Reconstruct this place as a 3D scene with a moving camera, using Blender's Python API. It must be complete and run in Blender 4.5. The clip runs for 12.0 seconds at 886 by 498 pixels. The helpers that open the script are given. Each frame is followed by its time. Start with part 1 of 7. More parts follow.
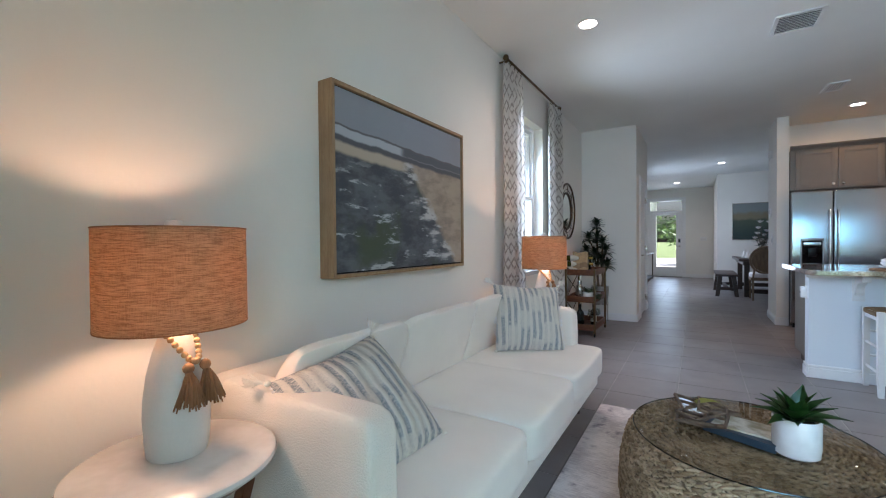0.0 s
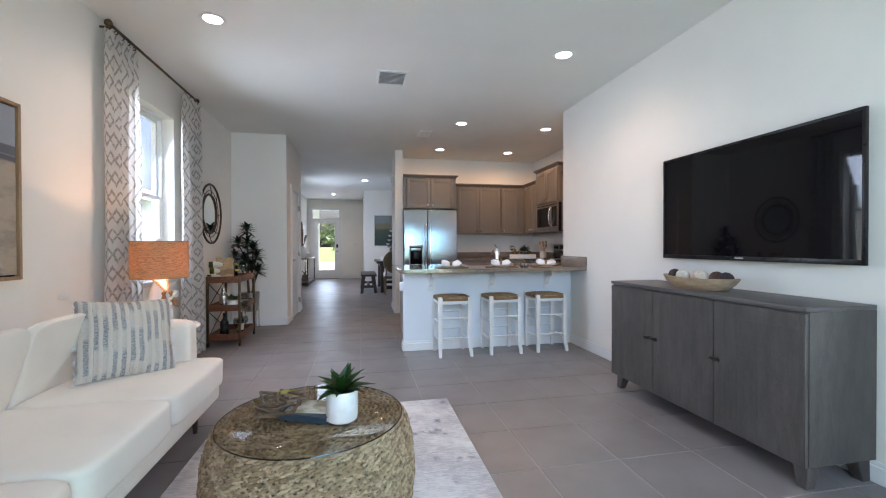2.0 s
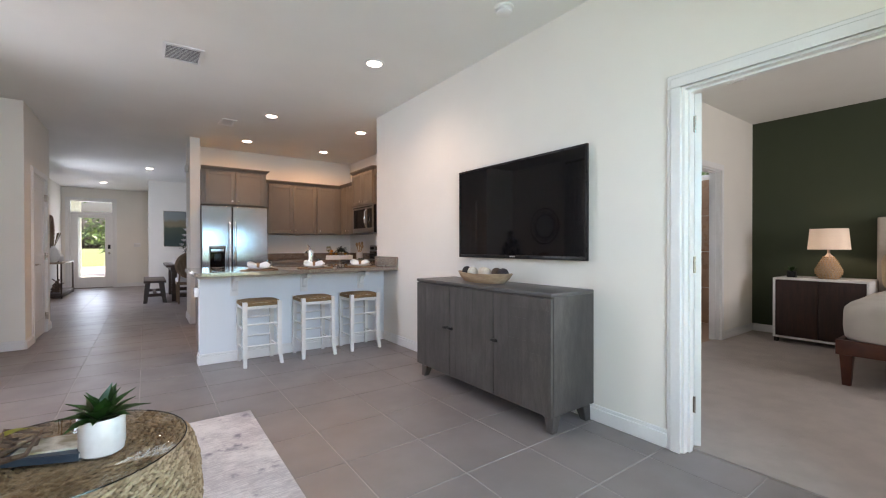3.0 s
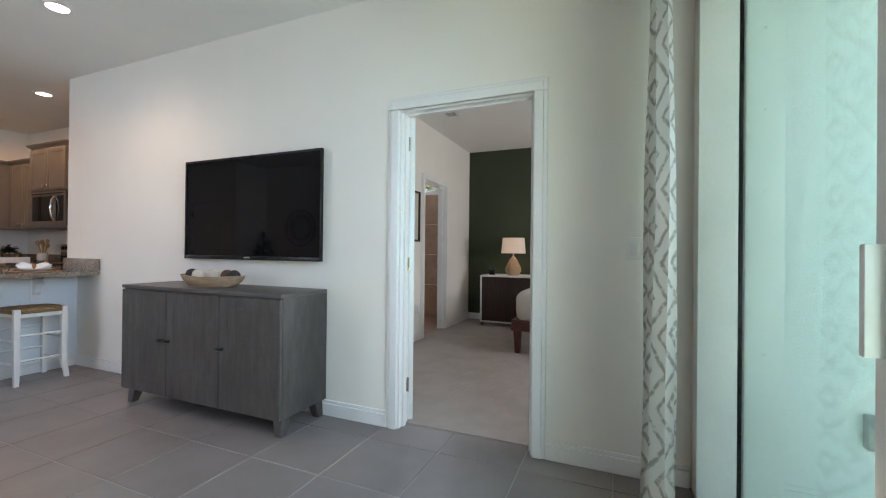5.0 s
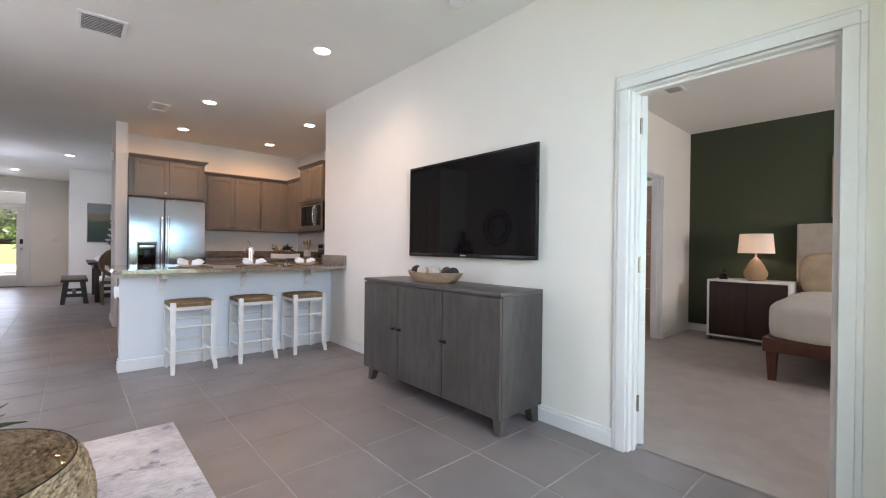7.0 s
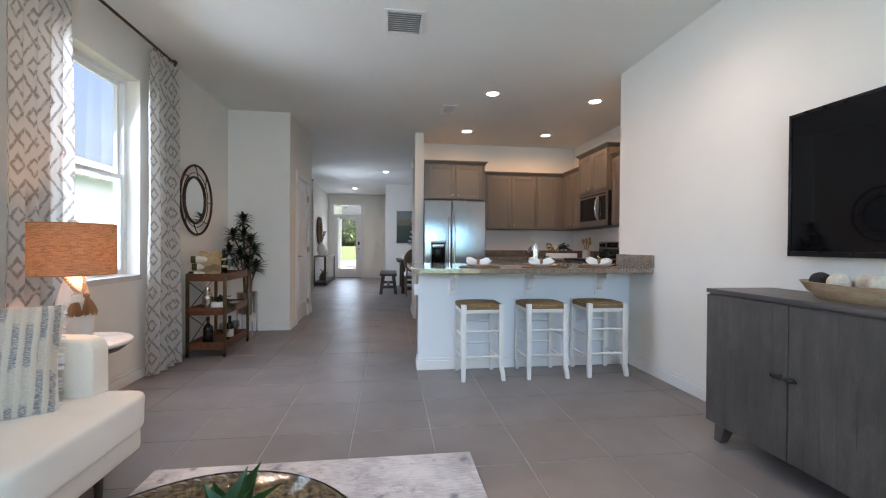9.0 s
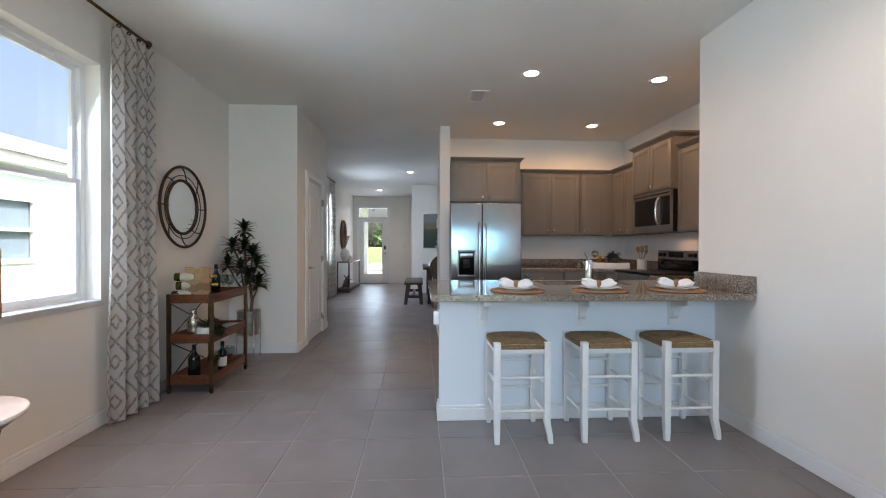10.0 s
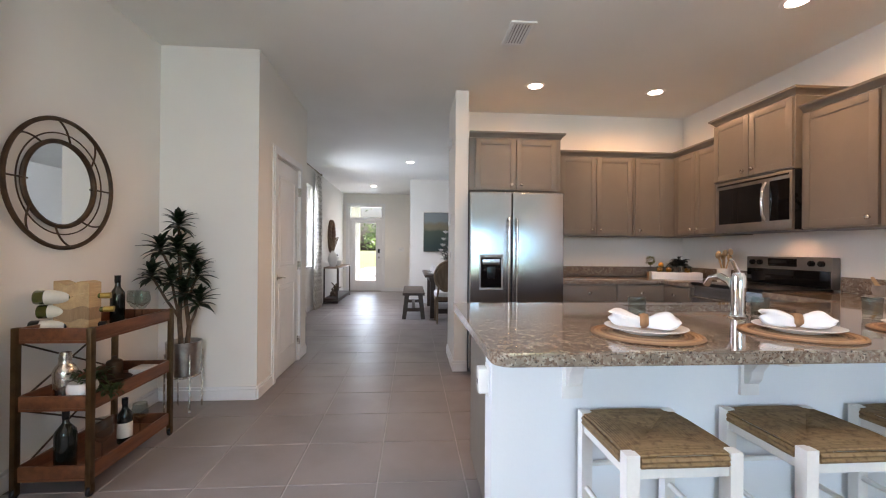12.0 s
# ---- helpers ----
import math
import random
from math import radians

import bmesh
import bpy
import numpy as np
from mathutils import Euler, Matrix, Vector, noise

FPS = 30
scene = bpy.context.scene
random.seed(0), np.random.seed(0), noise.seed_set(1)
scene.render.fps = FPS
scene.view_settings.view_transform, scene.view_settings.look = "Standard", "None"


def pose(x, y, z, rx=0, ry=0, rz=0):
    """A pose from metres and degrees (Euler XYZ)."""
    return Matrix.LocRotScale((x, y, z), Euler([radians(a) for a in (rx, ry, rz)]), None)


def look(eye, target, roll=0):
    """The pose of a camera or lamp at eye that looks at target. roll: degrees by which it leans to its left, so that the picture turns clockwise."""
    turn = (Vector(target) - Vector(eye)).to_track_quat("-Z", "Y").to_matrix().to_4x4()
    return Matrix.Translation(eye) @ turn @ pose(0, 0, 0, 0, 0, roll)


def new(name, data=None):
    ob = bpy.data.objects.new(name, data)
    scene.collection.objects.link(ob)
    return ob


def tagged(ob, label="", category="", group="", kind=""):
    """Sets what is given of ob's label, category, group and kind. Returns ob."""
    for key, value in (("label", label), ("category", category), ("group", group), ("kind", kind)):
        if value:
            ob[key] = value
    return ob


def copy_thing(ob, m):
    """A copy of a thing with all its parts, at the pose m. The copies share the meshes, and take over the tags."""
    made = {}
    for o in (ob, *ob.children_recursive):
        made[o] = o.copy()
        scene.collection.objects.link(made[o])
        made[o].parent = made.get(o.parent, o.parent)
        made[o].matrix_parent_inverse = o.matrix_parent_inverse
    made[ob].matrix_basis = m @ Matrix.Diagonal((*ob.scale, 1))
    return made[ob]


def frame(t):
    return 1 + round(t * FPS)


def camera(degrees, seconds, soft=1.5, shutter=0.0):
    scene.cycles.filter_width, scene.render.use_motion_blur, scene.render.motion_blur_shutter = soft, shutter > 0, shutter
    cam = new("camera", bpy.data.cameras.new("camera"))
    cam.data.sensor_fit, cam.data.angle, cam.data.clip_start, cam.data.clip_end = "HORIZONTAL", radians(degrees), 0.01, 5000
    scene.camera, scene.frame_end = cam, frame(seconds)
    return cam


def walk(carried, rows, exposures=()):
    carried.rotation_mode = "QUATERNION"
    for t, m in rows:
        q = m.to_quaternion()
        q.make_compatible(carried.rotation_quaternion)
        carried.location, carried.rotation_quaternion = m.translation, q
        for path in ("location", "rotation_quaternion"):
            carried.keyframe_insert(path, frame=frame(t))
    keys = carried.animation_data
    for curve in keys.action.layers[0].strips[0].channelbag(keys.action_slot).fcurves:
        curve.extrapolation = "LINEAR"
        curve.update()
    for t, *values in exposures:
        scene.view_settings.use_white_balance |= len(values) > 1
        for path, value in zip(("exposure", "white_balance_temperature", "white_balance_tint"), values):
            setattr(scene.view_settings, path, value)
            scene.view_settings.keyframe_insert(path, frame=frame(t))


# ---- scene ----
cam = camera(93.9, 12.0, soft=1.1)
PATH = [
    (0, (-0.474, 1.474, 1.145), (-1.52, 3.179, 1.115), -0.5),
    (0.5, (-0.408, 1.485, 1.152), (-1.107, 3.359, 1.132), -0.6),
    (1, (-0.303, 1.509, 1.154), (-0.669, 3.475, 1.141), -0.5),
    (1.5, (-0.184, 1.511, 1.148), (-0.191, 3.511, 1.136), -0.4),
    (2, (-0.143, 1.484, 1.153), (0.248, 3.445, 1.136), -0.2),
    (2.5, (-0.141, 1.463, 1.137), (0.658, 3.297, 1.127), -0.1),
    (3, (-0.099, 1.394, 1.146), (1.068, 3.019, 1.133), -0.1),
    (3.5, (-0.05, 1.306, 1.145), (1.411, 2.672, 1.139), 0.0),
    (3.7, (-0.037, 1.281, 1.159), (1.516, 2.54, 1.145), 0.1),
    (5.3, (-0.006, 1.194, 1.127), (1.846, 1.95, 1.14), 0.6),
    (5.5, (0.001, 1.225, 1.132), (1.846, 1.995, 1.144), 0.6),
    (6, (0.035, 1.319, 1.141), (1.809, 2.243, 1.146), 0.7),
    (6.5, (0.054, 1.387, 1.137), (1.654, 2.587, 1.137), 0.7),
    (7, (0.0, 1.455, 1.123), (1.337, 2.943, 1.117), 0.7),
    (7.5, (-0.029, 1.515, 1.093), (0.982, 3.241, 1.087), 0.6),
    (7.7, (-0.052, 1.554, 1.078), (0.832, 3.348, 1.068), 0.5),
    (9.3, (0.088, 2.629, 1.106), (0.273, 4.621, 1.09), 0.3),
    (9.5, (0.107, 2.793, 1.138), (0.259, 4.787, 1.122), 0.2),
    (10, (0.183, 3.141, 1.209), (0.293, 5.138, 1.194), 0.2),
    (10.5, (0.264, 3.505, 1.242), (0.362, 5.502, 1.231), 0.2),
    (11, (0.225, 3.879, 1.24), (0.325, 5.876, 1.235), 0.4),
    (11.5, (0.131, 4.197, 1.211), (0.238, 6.195, 1.21), 0.4),
    (12, (0.026, 4.496, 1.197), (0.172, 6.491, 1.202), 0.5),
]
walk(cam, [(t, look(eye, target, roll)) for t, eye, target, roll in PATH], exposures=[(0, 1.12, 5900, 19), (0.5, 1.3, 5900, 19), (1, 1.43, 6000, 20), (2, 1.47, 6250, 22), (2.5, 1.48, 6500, 24), (3, 1.48, 6900, 27), (5.5, 1.18, 6550, 22), (6, 1.16, 6800, 29), (6.5, 1.36, 6850, 29), (7.5, 1.6, 6900, 27), (9.5, 1.32, 6300, 20), (10.5, 1.47, 6600, 21), (11, 1.6, 6750, 22), (11.5, 1.74, 6850, 24), (12, 1.92, 6850, 24)])


# ---- light ----
world = bpy.data.worlds.new("world")
scene.world = world
world.use_nodes = True
wn = world.node_tree
sky = wn.nodes.new("ShaderNodeTexSky")
sky.sky_type, sky.sun_disc, sky.dust_density, sky.ozone_density = "NISHITA", False, 7.0, 0.3
sky.sun_elevation, sky.sun_rotation = radians(58), radians(112)
wn.links.new(sky.outputs["Color"], wn.nodes["Background"].inputs["Color"])
wn.nodes["Background"].inputs["Strength"].default_value = 0.15


def lamp(name, kind, m, energy, color=(1, 1, 1), **settings):
    data = bpy.data.lights.new(name, kind)
    data.energy, data.color = energy, color
    for key, value in settings.items():
        if key == "size":
            data.shape, data.size, data.size_y = "RECTANGLE", value[0], value[1]
        elif key == "angle":
            data.angle = value
        elif key == "spread":
            data.spread = value
        elif key == "radius":
            data.shadow_soft_size = value
        elif key == "cone":
            data.spot_size, data.spot_blend = value
    ob = new(name, data)
    ob.matrix_world = m
    return ob


lamp("sun", "SUN", look((15, -6, 30), (0, 0, 4.0)), 5.0, (1.0, 0.95, 0.86), angle=radians(0.5))
# skylight standing in the real window and door openings
SKY = (0.66, 0.83, 1.0)
lamp("slider_skylight", "AREA", look((0.65, 0.50, 1.80), (0.55, 5.0, 0.2)), 18, (0.52, 0.75, 1.0), size=(1.6, 1.0), spread=radians(118))
lamp("slider_lawn_light", "AREA", look((0.55, 0.50, 0.75), (-0.15, 3.2, 2.3)), 8.0, (1.0, 0.97, 0.66), size=(1.6, 0.8), spread=radians(160))
lamp("window_skylight", "AREA", look((-2.22, 5.565, 1.65), (0.6, 5.54, 0.5)), 16, SKY, size=(0.85, 1.5), spread=radians(148))
lamp("dining_skylight", "AREA", look((-2.22, 12.3, 1.65), (0.6, 12.3, 0.5)), 26, SKY, size=(0.85, 1.5), spread=radians(148))
lamp("entry_skylight", "AREA", look((-1.32, 16.75, 1.3), (-1.2, 10.0, 0.9)), 8, SKY, size=(0.6, 2.0))
lamp("bedroom_skylight", "AREA", look((4.6, -1.3, 1.6), (4.6, 3.0, 1.1)), 27, (0.90, 0.97, 0.98), size=(1.6, 1.3))
lamp("bath_skylight", "AREA", look((6.85, 4.2, 2.37), (4.5, 4.2, 0.9)), 14, SKY, size=(0.9, 0.4))
CANS = [(-1.172, 4.722), (1.57, 4.765), (1.187, 6.862), (2.42, 6.922), (1.186, 8.39), (2.412, 8.43), (-0.03, 12.0), (-0.96, 14.92)]
for cx, cy in CANS:
    kitchen = cx > 1 and cy > 6
    lamp("can_light", "SPOT", look((cx, cy, 2.765), (cx, cy + 0.001, 0)), 11.5 if kitchen else 18, (1.0, 0.56, 0.24) if kitchen else (1.0, 0.83, 0.66), radius=0.06, cone=(radians(172 if kitchen else 150), 0.5 if kitchen else 1.0))
for lx, ly in ((-1.640, 2.030), (-1.495, 4.650)):
    lamp("lamp_bulb", "POINT", pose(lx, ly, 1.06), 4.2, (1.0, 0.61, 0.36), radius=0.035)
lamp("bedroom_bulb", "POINT", pose(6.22, 2.66, 1.185), 1.0, (1.0, 0.80, 0.62), radius=0.03)
lamp("hood_bulb", "SPOT", look((3.0, 7.66, 1.36), (3.1, 7.66, 0.9)), 0.7, (1.0, 0.56, 0.28), radius=0.03, cone=(radians(140), 0.5))


# ---- materials ----
class Tree:
    """Short notation for shader nodes."""

    def __init__(self, name):
        self.mat = bpy.data.materials.new(name)
        self.mat.use_nodes = True
        self.t = self.mat.node_tree
        self.b = self.t.nodes["Principled BSDF"]
        self.out = self.t.nodes["Material Output"]

    def node(self, kind, **ins):
        n = self.t.nodes.new("ShaderNode" + kind)
        for key, value in ins.items():
            self.put(n.inputs[key.replace("_", " ")], value)
        return n

    def put(self, socket, value):
        if isinstance(value, bpy.types.NodeSocket):
            self.t.links.new(value, socket)
        else:
            socket.default_value = value

    def math(self, op, a, b=0.0, c=0.0):
        n = self.t.nodes.new("ShaderNodeMath")
        n.operation = op
        for s, v in zip(n.inputs, (a, b, c)):
            self.put(s, v)
        return n.outputs[0]

    def mix(self, f, a, b):
        n = self.t.nodes.new("ShaderNodeMix")
        n.data_type = "RGBA"
        self.put(n.inputs[0], f)
        for i, v in ((6, a), (7, b)):
            self.put(n.inputs[i], v if isinstance(v, bpy.types.NodeSocket) else (*v, 1))
        return n.outputs[2]

    def ramp(self, v, lo, hi):
        n = self.t.nodes.new("ShaderNodeMapRange")
        n.interpolation_type = "SMOOTHSTEP"
        self.put(n.inputs[0], v)
        n.inputs[1].default_value, n.inputs[2].default_value = lo, hi
        return n.outputs[0]

    def where(self, stretch=(1, 1, 1), source="Object"):
        c = self.t.nodes.new("ShaderNodeTexCoord").outputs[source]
        m = self.t.nodes.new("ShaderNodeMapping")
        self.put(m.inputs["Vector"], c)
        m.inputs["Scale"].default_value = stretch
        return m.outputs[0]

    def noise(self, scale, detail=3.0, stretch=(1, 1, 1), rough=0.55, at=None):
        n = self.node("TexNoise", Scale=scale, Detail=detail, Roughness=rough)
        self.put(n.inputs["Vector"], at or self.where(stretch))
        return n.outputs["Fac"]

    def split(self, v):
        n = self.t.nodes.new("ShaderNodeSeparateXYZ")
        self.put(n.inputs[0], v)
        return n.outputs

    def bump(self, h, strength, distance=0.01):
        n = self.node("Bump", Strength=strength, Distance=distance)
        self.put(n.inputs["Height"], h)
        self.put(self.b.inputs["Normal"], n.outputs[0])

    def done(self, color=None, rough=None, metal=None, **more):
        for key, value in (("Base Color", color), ("Roughness", rough), ("Metallic", metal), *((k.replace("_", " "), v) for k, v in more.items())):
            if value is not None:
                self.put(self.b.inputs[key], (*value, 1) if isinstance(value, tuple) and len(value) == 3 else value)
        return self.mat


def plain(name, c1, c2=None, scale=6.0, rough=0.5, bump=0.0, fine=180.0, metal=0.0, stretch=(1, 1, 1), spread=0.06, dist=0.002, **more):
    """A surface with broad mottling, fine grain and fine relief."""
    t = Tree(name)
    c2 = c2 or tuple(v * 0.88 for v in c1)
    f = t.ramp(t.noise(scale, 4, stretch), 0.35, 0.68)
    g = t.noise(fine, 2, stretch)
    col = t.mix(f, c1, c2)
    col = t.mix(t.math("MULTIPLY", g, 0.22), col, tuple(v * 0.7 for v in c2))
    r = t.math("ADD", rough - spread / 2, t.math("MULTIPLY", t.noise(scale * 3, 3), spread))
    if bump:
        t.bump(g, bump, dist)
    return t.done(col, r, metal, **more)


def wood(name, c1, c2, along=(1, 12, 12), rough=0.45, bump=0.15, object_random=0.0):
    t = Tree(name)
    g = t.noise(4.0, 6, along, 0.62)
    h = t.noise(30.0, 3, along)
    f = t.math("ADD", t.math("MULTIPLY", g, 0.7), t.math("MULTIPLY", h, 0.3))
    col = t.mix(t.ramp(f, 0.34, 0.66), c1, c2)
    if object_random:
        rnd = t.t.nodes.new("ShaderNodeObjectInfo").outputs["Random"]
        col = t.mix(t.math("MULTIPLY", rnd, object_random), col, c2)
        blot = t.ramp(t.noise(3.2, 4, (1, 1, 0.7)), 0.40, 0.62)
        col = t.mix(t.math("MULTIPLY", blot, 0.45), col, tuple(v * 0.72 for v in c2))
    t.bump(f, bump, 0.003)
    return t.done(col, t.math("ADD", rough - 0.06, t.math("MULTIPLY", g, 0.15)))


def wall_paint(name, c):
    t = Tree(name)
    n = t.noise(55.0, 4)
    big = t.noise(1.1, 3)
    col = t.mix(t.ramp(big, 0.3, 0.7), c, tuple(v * 0.955 for v in c))
    t.bump(n, 0.16, 0.003)
    return t.done(col, t.math("ADD", 0.55, t.math("MULTIPLY", big, 0.12)), Specular_IOR_Level=0.25)


WALL = wall_paint("wall_paint", (0.80, 0.775, 0.72))
CEIL = wall_paint("ceiling_paint", (0.79, 0.795, 0.765))
GREEN = wall_paint("green_paint", (0.047, 0.060, 0.036))
TRIM = plain("white_trim_paint", (0.80, 0.80, 0.79), (0.76, 0.76, 0.75), 3, 0.32, 0.05, 60)
# white bar paint with the blue of the patio daylight mixed into its colour
DAYLIT_BAR = wall_paint("daylit_bar_paint", (0.745, 0.785, 0.815))
STUCCO = plain("stucco", (0.80, 0.85, 0.86), (0.75, 0.80, 0.81), 2, 0.85, 0.4, 90, dist=0.006)
GROUT = plain("grout", (0.42, 0.385, 0.36), (0.33, 0.305, 0.285), 5, 0.85, 0.3, 200)


def tile_material():
    t = Tree("porcelain_tile")
    rnd = t.t.nodes.new("ShaderNodeObjectInfo").outputs["Random"]
    at = t.t.nodes.new("ShaderNodeNewGeometry").outputs["Position"]
    big = t.noise(2.6, 5, at=at)
    fine = t.noise(120.0, 3, at=at)
    col = t.mix(t.ramp(big, 0.3, 0.7), (0.236, 0.207, 0.199), (0.192, 0.168, 0.162))
    col = t.mix(t.math("MULTIPLY", fine, 0.25), col, (0.11, 0.098, 0.094))
    col = t.mix(t.math("MULTIPLY", rnd, 0.22), col, (0.24, 0.216, 0.205))
    t.bump(fine, 0.06, 0.002)
    return t.done(col, t.math("ADD", 0.30, t.math("MULTIPLY", big, 0.16)), Specular_IOR_Level=0.45)


TILE = tile_material()
CARPET = plain("carpet", (0.47, 0.415, 0.38), (0.42, 0.37, 0.34), 5, 0.95, 0.9, 260, dist=0.01)
BOUCLE = plain("cream_boucle", (0.80, 0.735, 0.645), (0.75, 0.685, 0.60), 3, 0.92, 0.6, 190, dist=0.006, Sheen_Weight=0.3)
CANVAS_WHITE = plain("cream_woven_fabric", (0.82, 0.755, 0.67), (0.77, 0.705, 0.625), 3, 0.9, 0.35, 420, dist=0.002, Sheen_Weight=0.2)
WHITEWOOD = plain("white_painted_wood", (0.80, 0.80, 0.78), (0.74, 0.74, 0.72), 9, 0.38, 0.12, 70)
GREYWOOD = wood("grey_washed_wood", (0.100, 0.089, 0.081), (0.058, 0.051, 0.047), (5, 5, 1.1), 0.50, 0.12, 0.35)
GREYTOP = wood("grey_washed_wood_top", (0.098, 0.089, 0.085), (0.074, 0.067, 0.064), (7, 0.8, 7), 0.42, 0.2)
REDWOOD = wood("reddish_brown_wood", (0.17, 0.062, 0.026), (0.085, 0.030, 0.014), (8, 1, 8), 0.38, 0.2)
DARKWOOD = wood("dark_brown_wood", (0.062, 0.036, 0.024), (0.028, 0.017, 0.012), (1, 9, 9), 0.42, 0.25)
OAK = wood("light_oak", (0.36, 0.235, 0.13), (0.25, 0.155, 0.08), (8, 8, 1), 0.5, 0.25)
BLOND = wood("blond_wood", (0.55, 0.38, 0.20), (0.40, 0.26, 0.13), (9, 1, 9), 0.5, 0.2)
BRONZE = plain("brushed_bronze", (0.17, 0.115, 0.06), (0.12, 0.08, 0.045), 12, 0.38, 0.05, 200, metal=1.0)
IRON = plain("dark_iron", (0.105, 0.070, 0.045), (0.06, 0.042, 0.03), 14, 0.5, 0.2, 150, metal=0.8)
CHROME = plain("chrome", (0.80, 0.80, 0.80), (0.72, 0.72, 0.72), 8, 0.09, metal=1.0, spread=0.03)
NICKEL = plain("satin_nickel", (0.62, 0.58, 0.52), (0.55, 0.51, 0.46), 8, 0.27, metal=1.0)
BLACK = plain("black_plastic", (0.010, 0.010, 0.011), (0.007, 0.007, 0.008), 10, 0.28, 0.02, 200, Specular_IOR_Level=0.25)
SCREEN = plain("dark_screen_glass", (0.006, 0.006, 0.007), (0.005, 0.005, 0.006), 2, 0.035, spread=0.01, Specular_IOR_Level=0.35)
TAUPE = plain("taupe_cabinet_paint", (0.180, 0.156, 0.128), (0.165, 0.143, 0.118), 4, 0.42, 0.06, 90)
CERAMIC = plain("white_ceramic", (0.74, 0.735, 0.71), (0.68, 0.675, 0.65), 5, 0.42, 0.05, 160)
GLAZE = plain("white_glaze", (0.80, 0.79, 0.77), (0.76, 0.75, 0.73), 5, 0.16)
LINEN = plain("white_linen", (0.80, 0.79, 0.79), (0.74, 0.73, 0.73), 9, 0.9, 0.5, 500)
JUTE = plain("jute_cord", (0.33, 0.175, 0.085), (0.21, 0.105, 0.048), 30, 0.85, 0.8, 300, stretch=(1, 1, 0.15))
BEADS = plain("wooden_beads", (0.52, 0.33, 0.16), (0.42, 0.25, 0.12), 30, 0.5, 0.1)
LEAF = plain("dark_green_leaf", (0.022, 0.050, 0.020), (0.012, 0.030, 0.013), 16, 0.42, 0.2, 60)
LEAF2 = plain("bright_green_leaf", (0.036, 0.115, 0.022), (0.022, 0.070, 0.014), 20, 0.38, 0.2, 60)
BARK = plain("plant_bark", (0.16, 0.11, 0.07), (0.09, 0.06, 0.04), 30, 0.85, 0.8, 80, dist=0.006)
SOIL = plain("soil", (0.05, 0.035, 0.025), (0.03, 0.02, 0.015), 40, 0.95, 0.9, 120)
LAWN = plain("grass", (0.17, 0.22, 0.09), (0.12, 0.165, 0.06), 1.5, 0.95, 0.9, 60, dist=0.03)
CONCRETE = plain("concrete", (0.62, 0.60, 0.57), (0.54, 0.52, 0.50), 2, 0.85, 0.4, 80)
ROOF = plain("roof_shingle", (0.12, 0.11, 0.10), (0.08, 0.075, 0.07), 6, 0.9, 0.8, 40)


def thin_glass(name, tint=(0.97, 0.99, 0.98), ior=1.5, rim=0.75):
    t = Tree(name)
    t.t.nodes.remove(t.b)
    face = t.t.nodes.new("ShaderNodeLayerWeight")
    fres = t.math("ADD", rim * 0.035, t.math("MULTIPLY", t.math("POWER", face.outputs["Facing"], 4.0), rim))
    clear = t.node("BsdfTransparent", Color=(*tint, 1)).outputs[0]
    shine = t.node("BsdfGlossy", Roughness=0.02).outputs[0]
    m = t.t.nodes.new("ShaderNodeMixShader")
    for s, v in zip(m.inputs, (fres, clear, shine)):
        t.put(s, v)
    t.put(t.out.inputs[0], m.outputs[0])
    return t.mat


GLASS = thin_glass("clear_glass")
SLIDER_GLASS = thin_glass("tinted_door_glass", (0.80, 1.0, 0.985), 1.5, 0.9)
BOTTLE = plain("dark_bottle_glass", (0.006, 0.008, 0.007), (0.004, 0.006, 0.005), 5, 0.14, spread=0.02, Coat_Weight=0.15)
BOTTLE2 = plain("olive_bottle_glass", (0.06, 0.065, 0.012), (0.045, 0.05, 0.01), 5, 0.08, spread=0.02, Coat_Weight=0.5)
MIRROR = plain("mirror_silver", (0.92, 0.94, 0.94), (0.90, 0.92, 0.92), 2, 0.015, metal=1.0, spread=0.01)


def glow(name, c, strength):
    t = Tree(name)
    return t.done((0.8, 0.8, 0.8), 0.5, Emission_Color=c, Emission_Strength=strength)


CANGLOW = glow("lit_diffuser", (1.0, 0.90, 0.76), 9.0)


def shade_cloth(name, c1, c2, thread=420.0):
    """Woven cloth that lets light through."""
    t = Tree(name)
    slub = t.noise(1.0, 4, (28, 28, 620), 0.7)
    warp = t.noise(1.0, 3, (700, 700, 40), 0.6)
    f = t.ramp(t.math("ADD", t.math("MULTIPLY", slub, 0.78), t.math("MULTIPLY", warp, 0.22)), 0.38, 0.62)
    col = t.mix(f, c1, c2)
    tr = t.node("BsdfTranslucent").outputs[0]
    t.put(t.t.nodes[-1].inputs[0], col)
    t.put(t.b.inputs["Base Color"], col)
    t.b.inputs["Roughness"].default_value = 0.9
    m = t.t.nodes.new("ShaderNodeMixShader")
    for s, v in zip(m.inputs, (0.44, t.b.outputs[0], tr)):
        t.put(s, v)
    t.put(t.out.inputs[0], m.outputs[0])
    return t.mat


SHADE = shade_cloth("burlap_shade", (0.53, 0.365, 0.225), (0.25, 0.155, 0.09))
WHITESHADE = shade_cloth("white_shade", (0.80, 0.76, 0.70), (0.74, 0.70, 0.64))


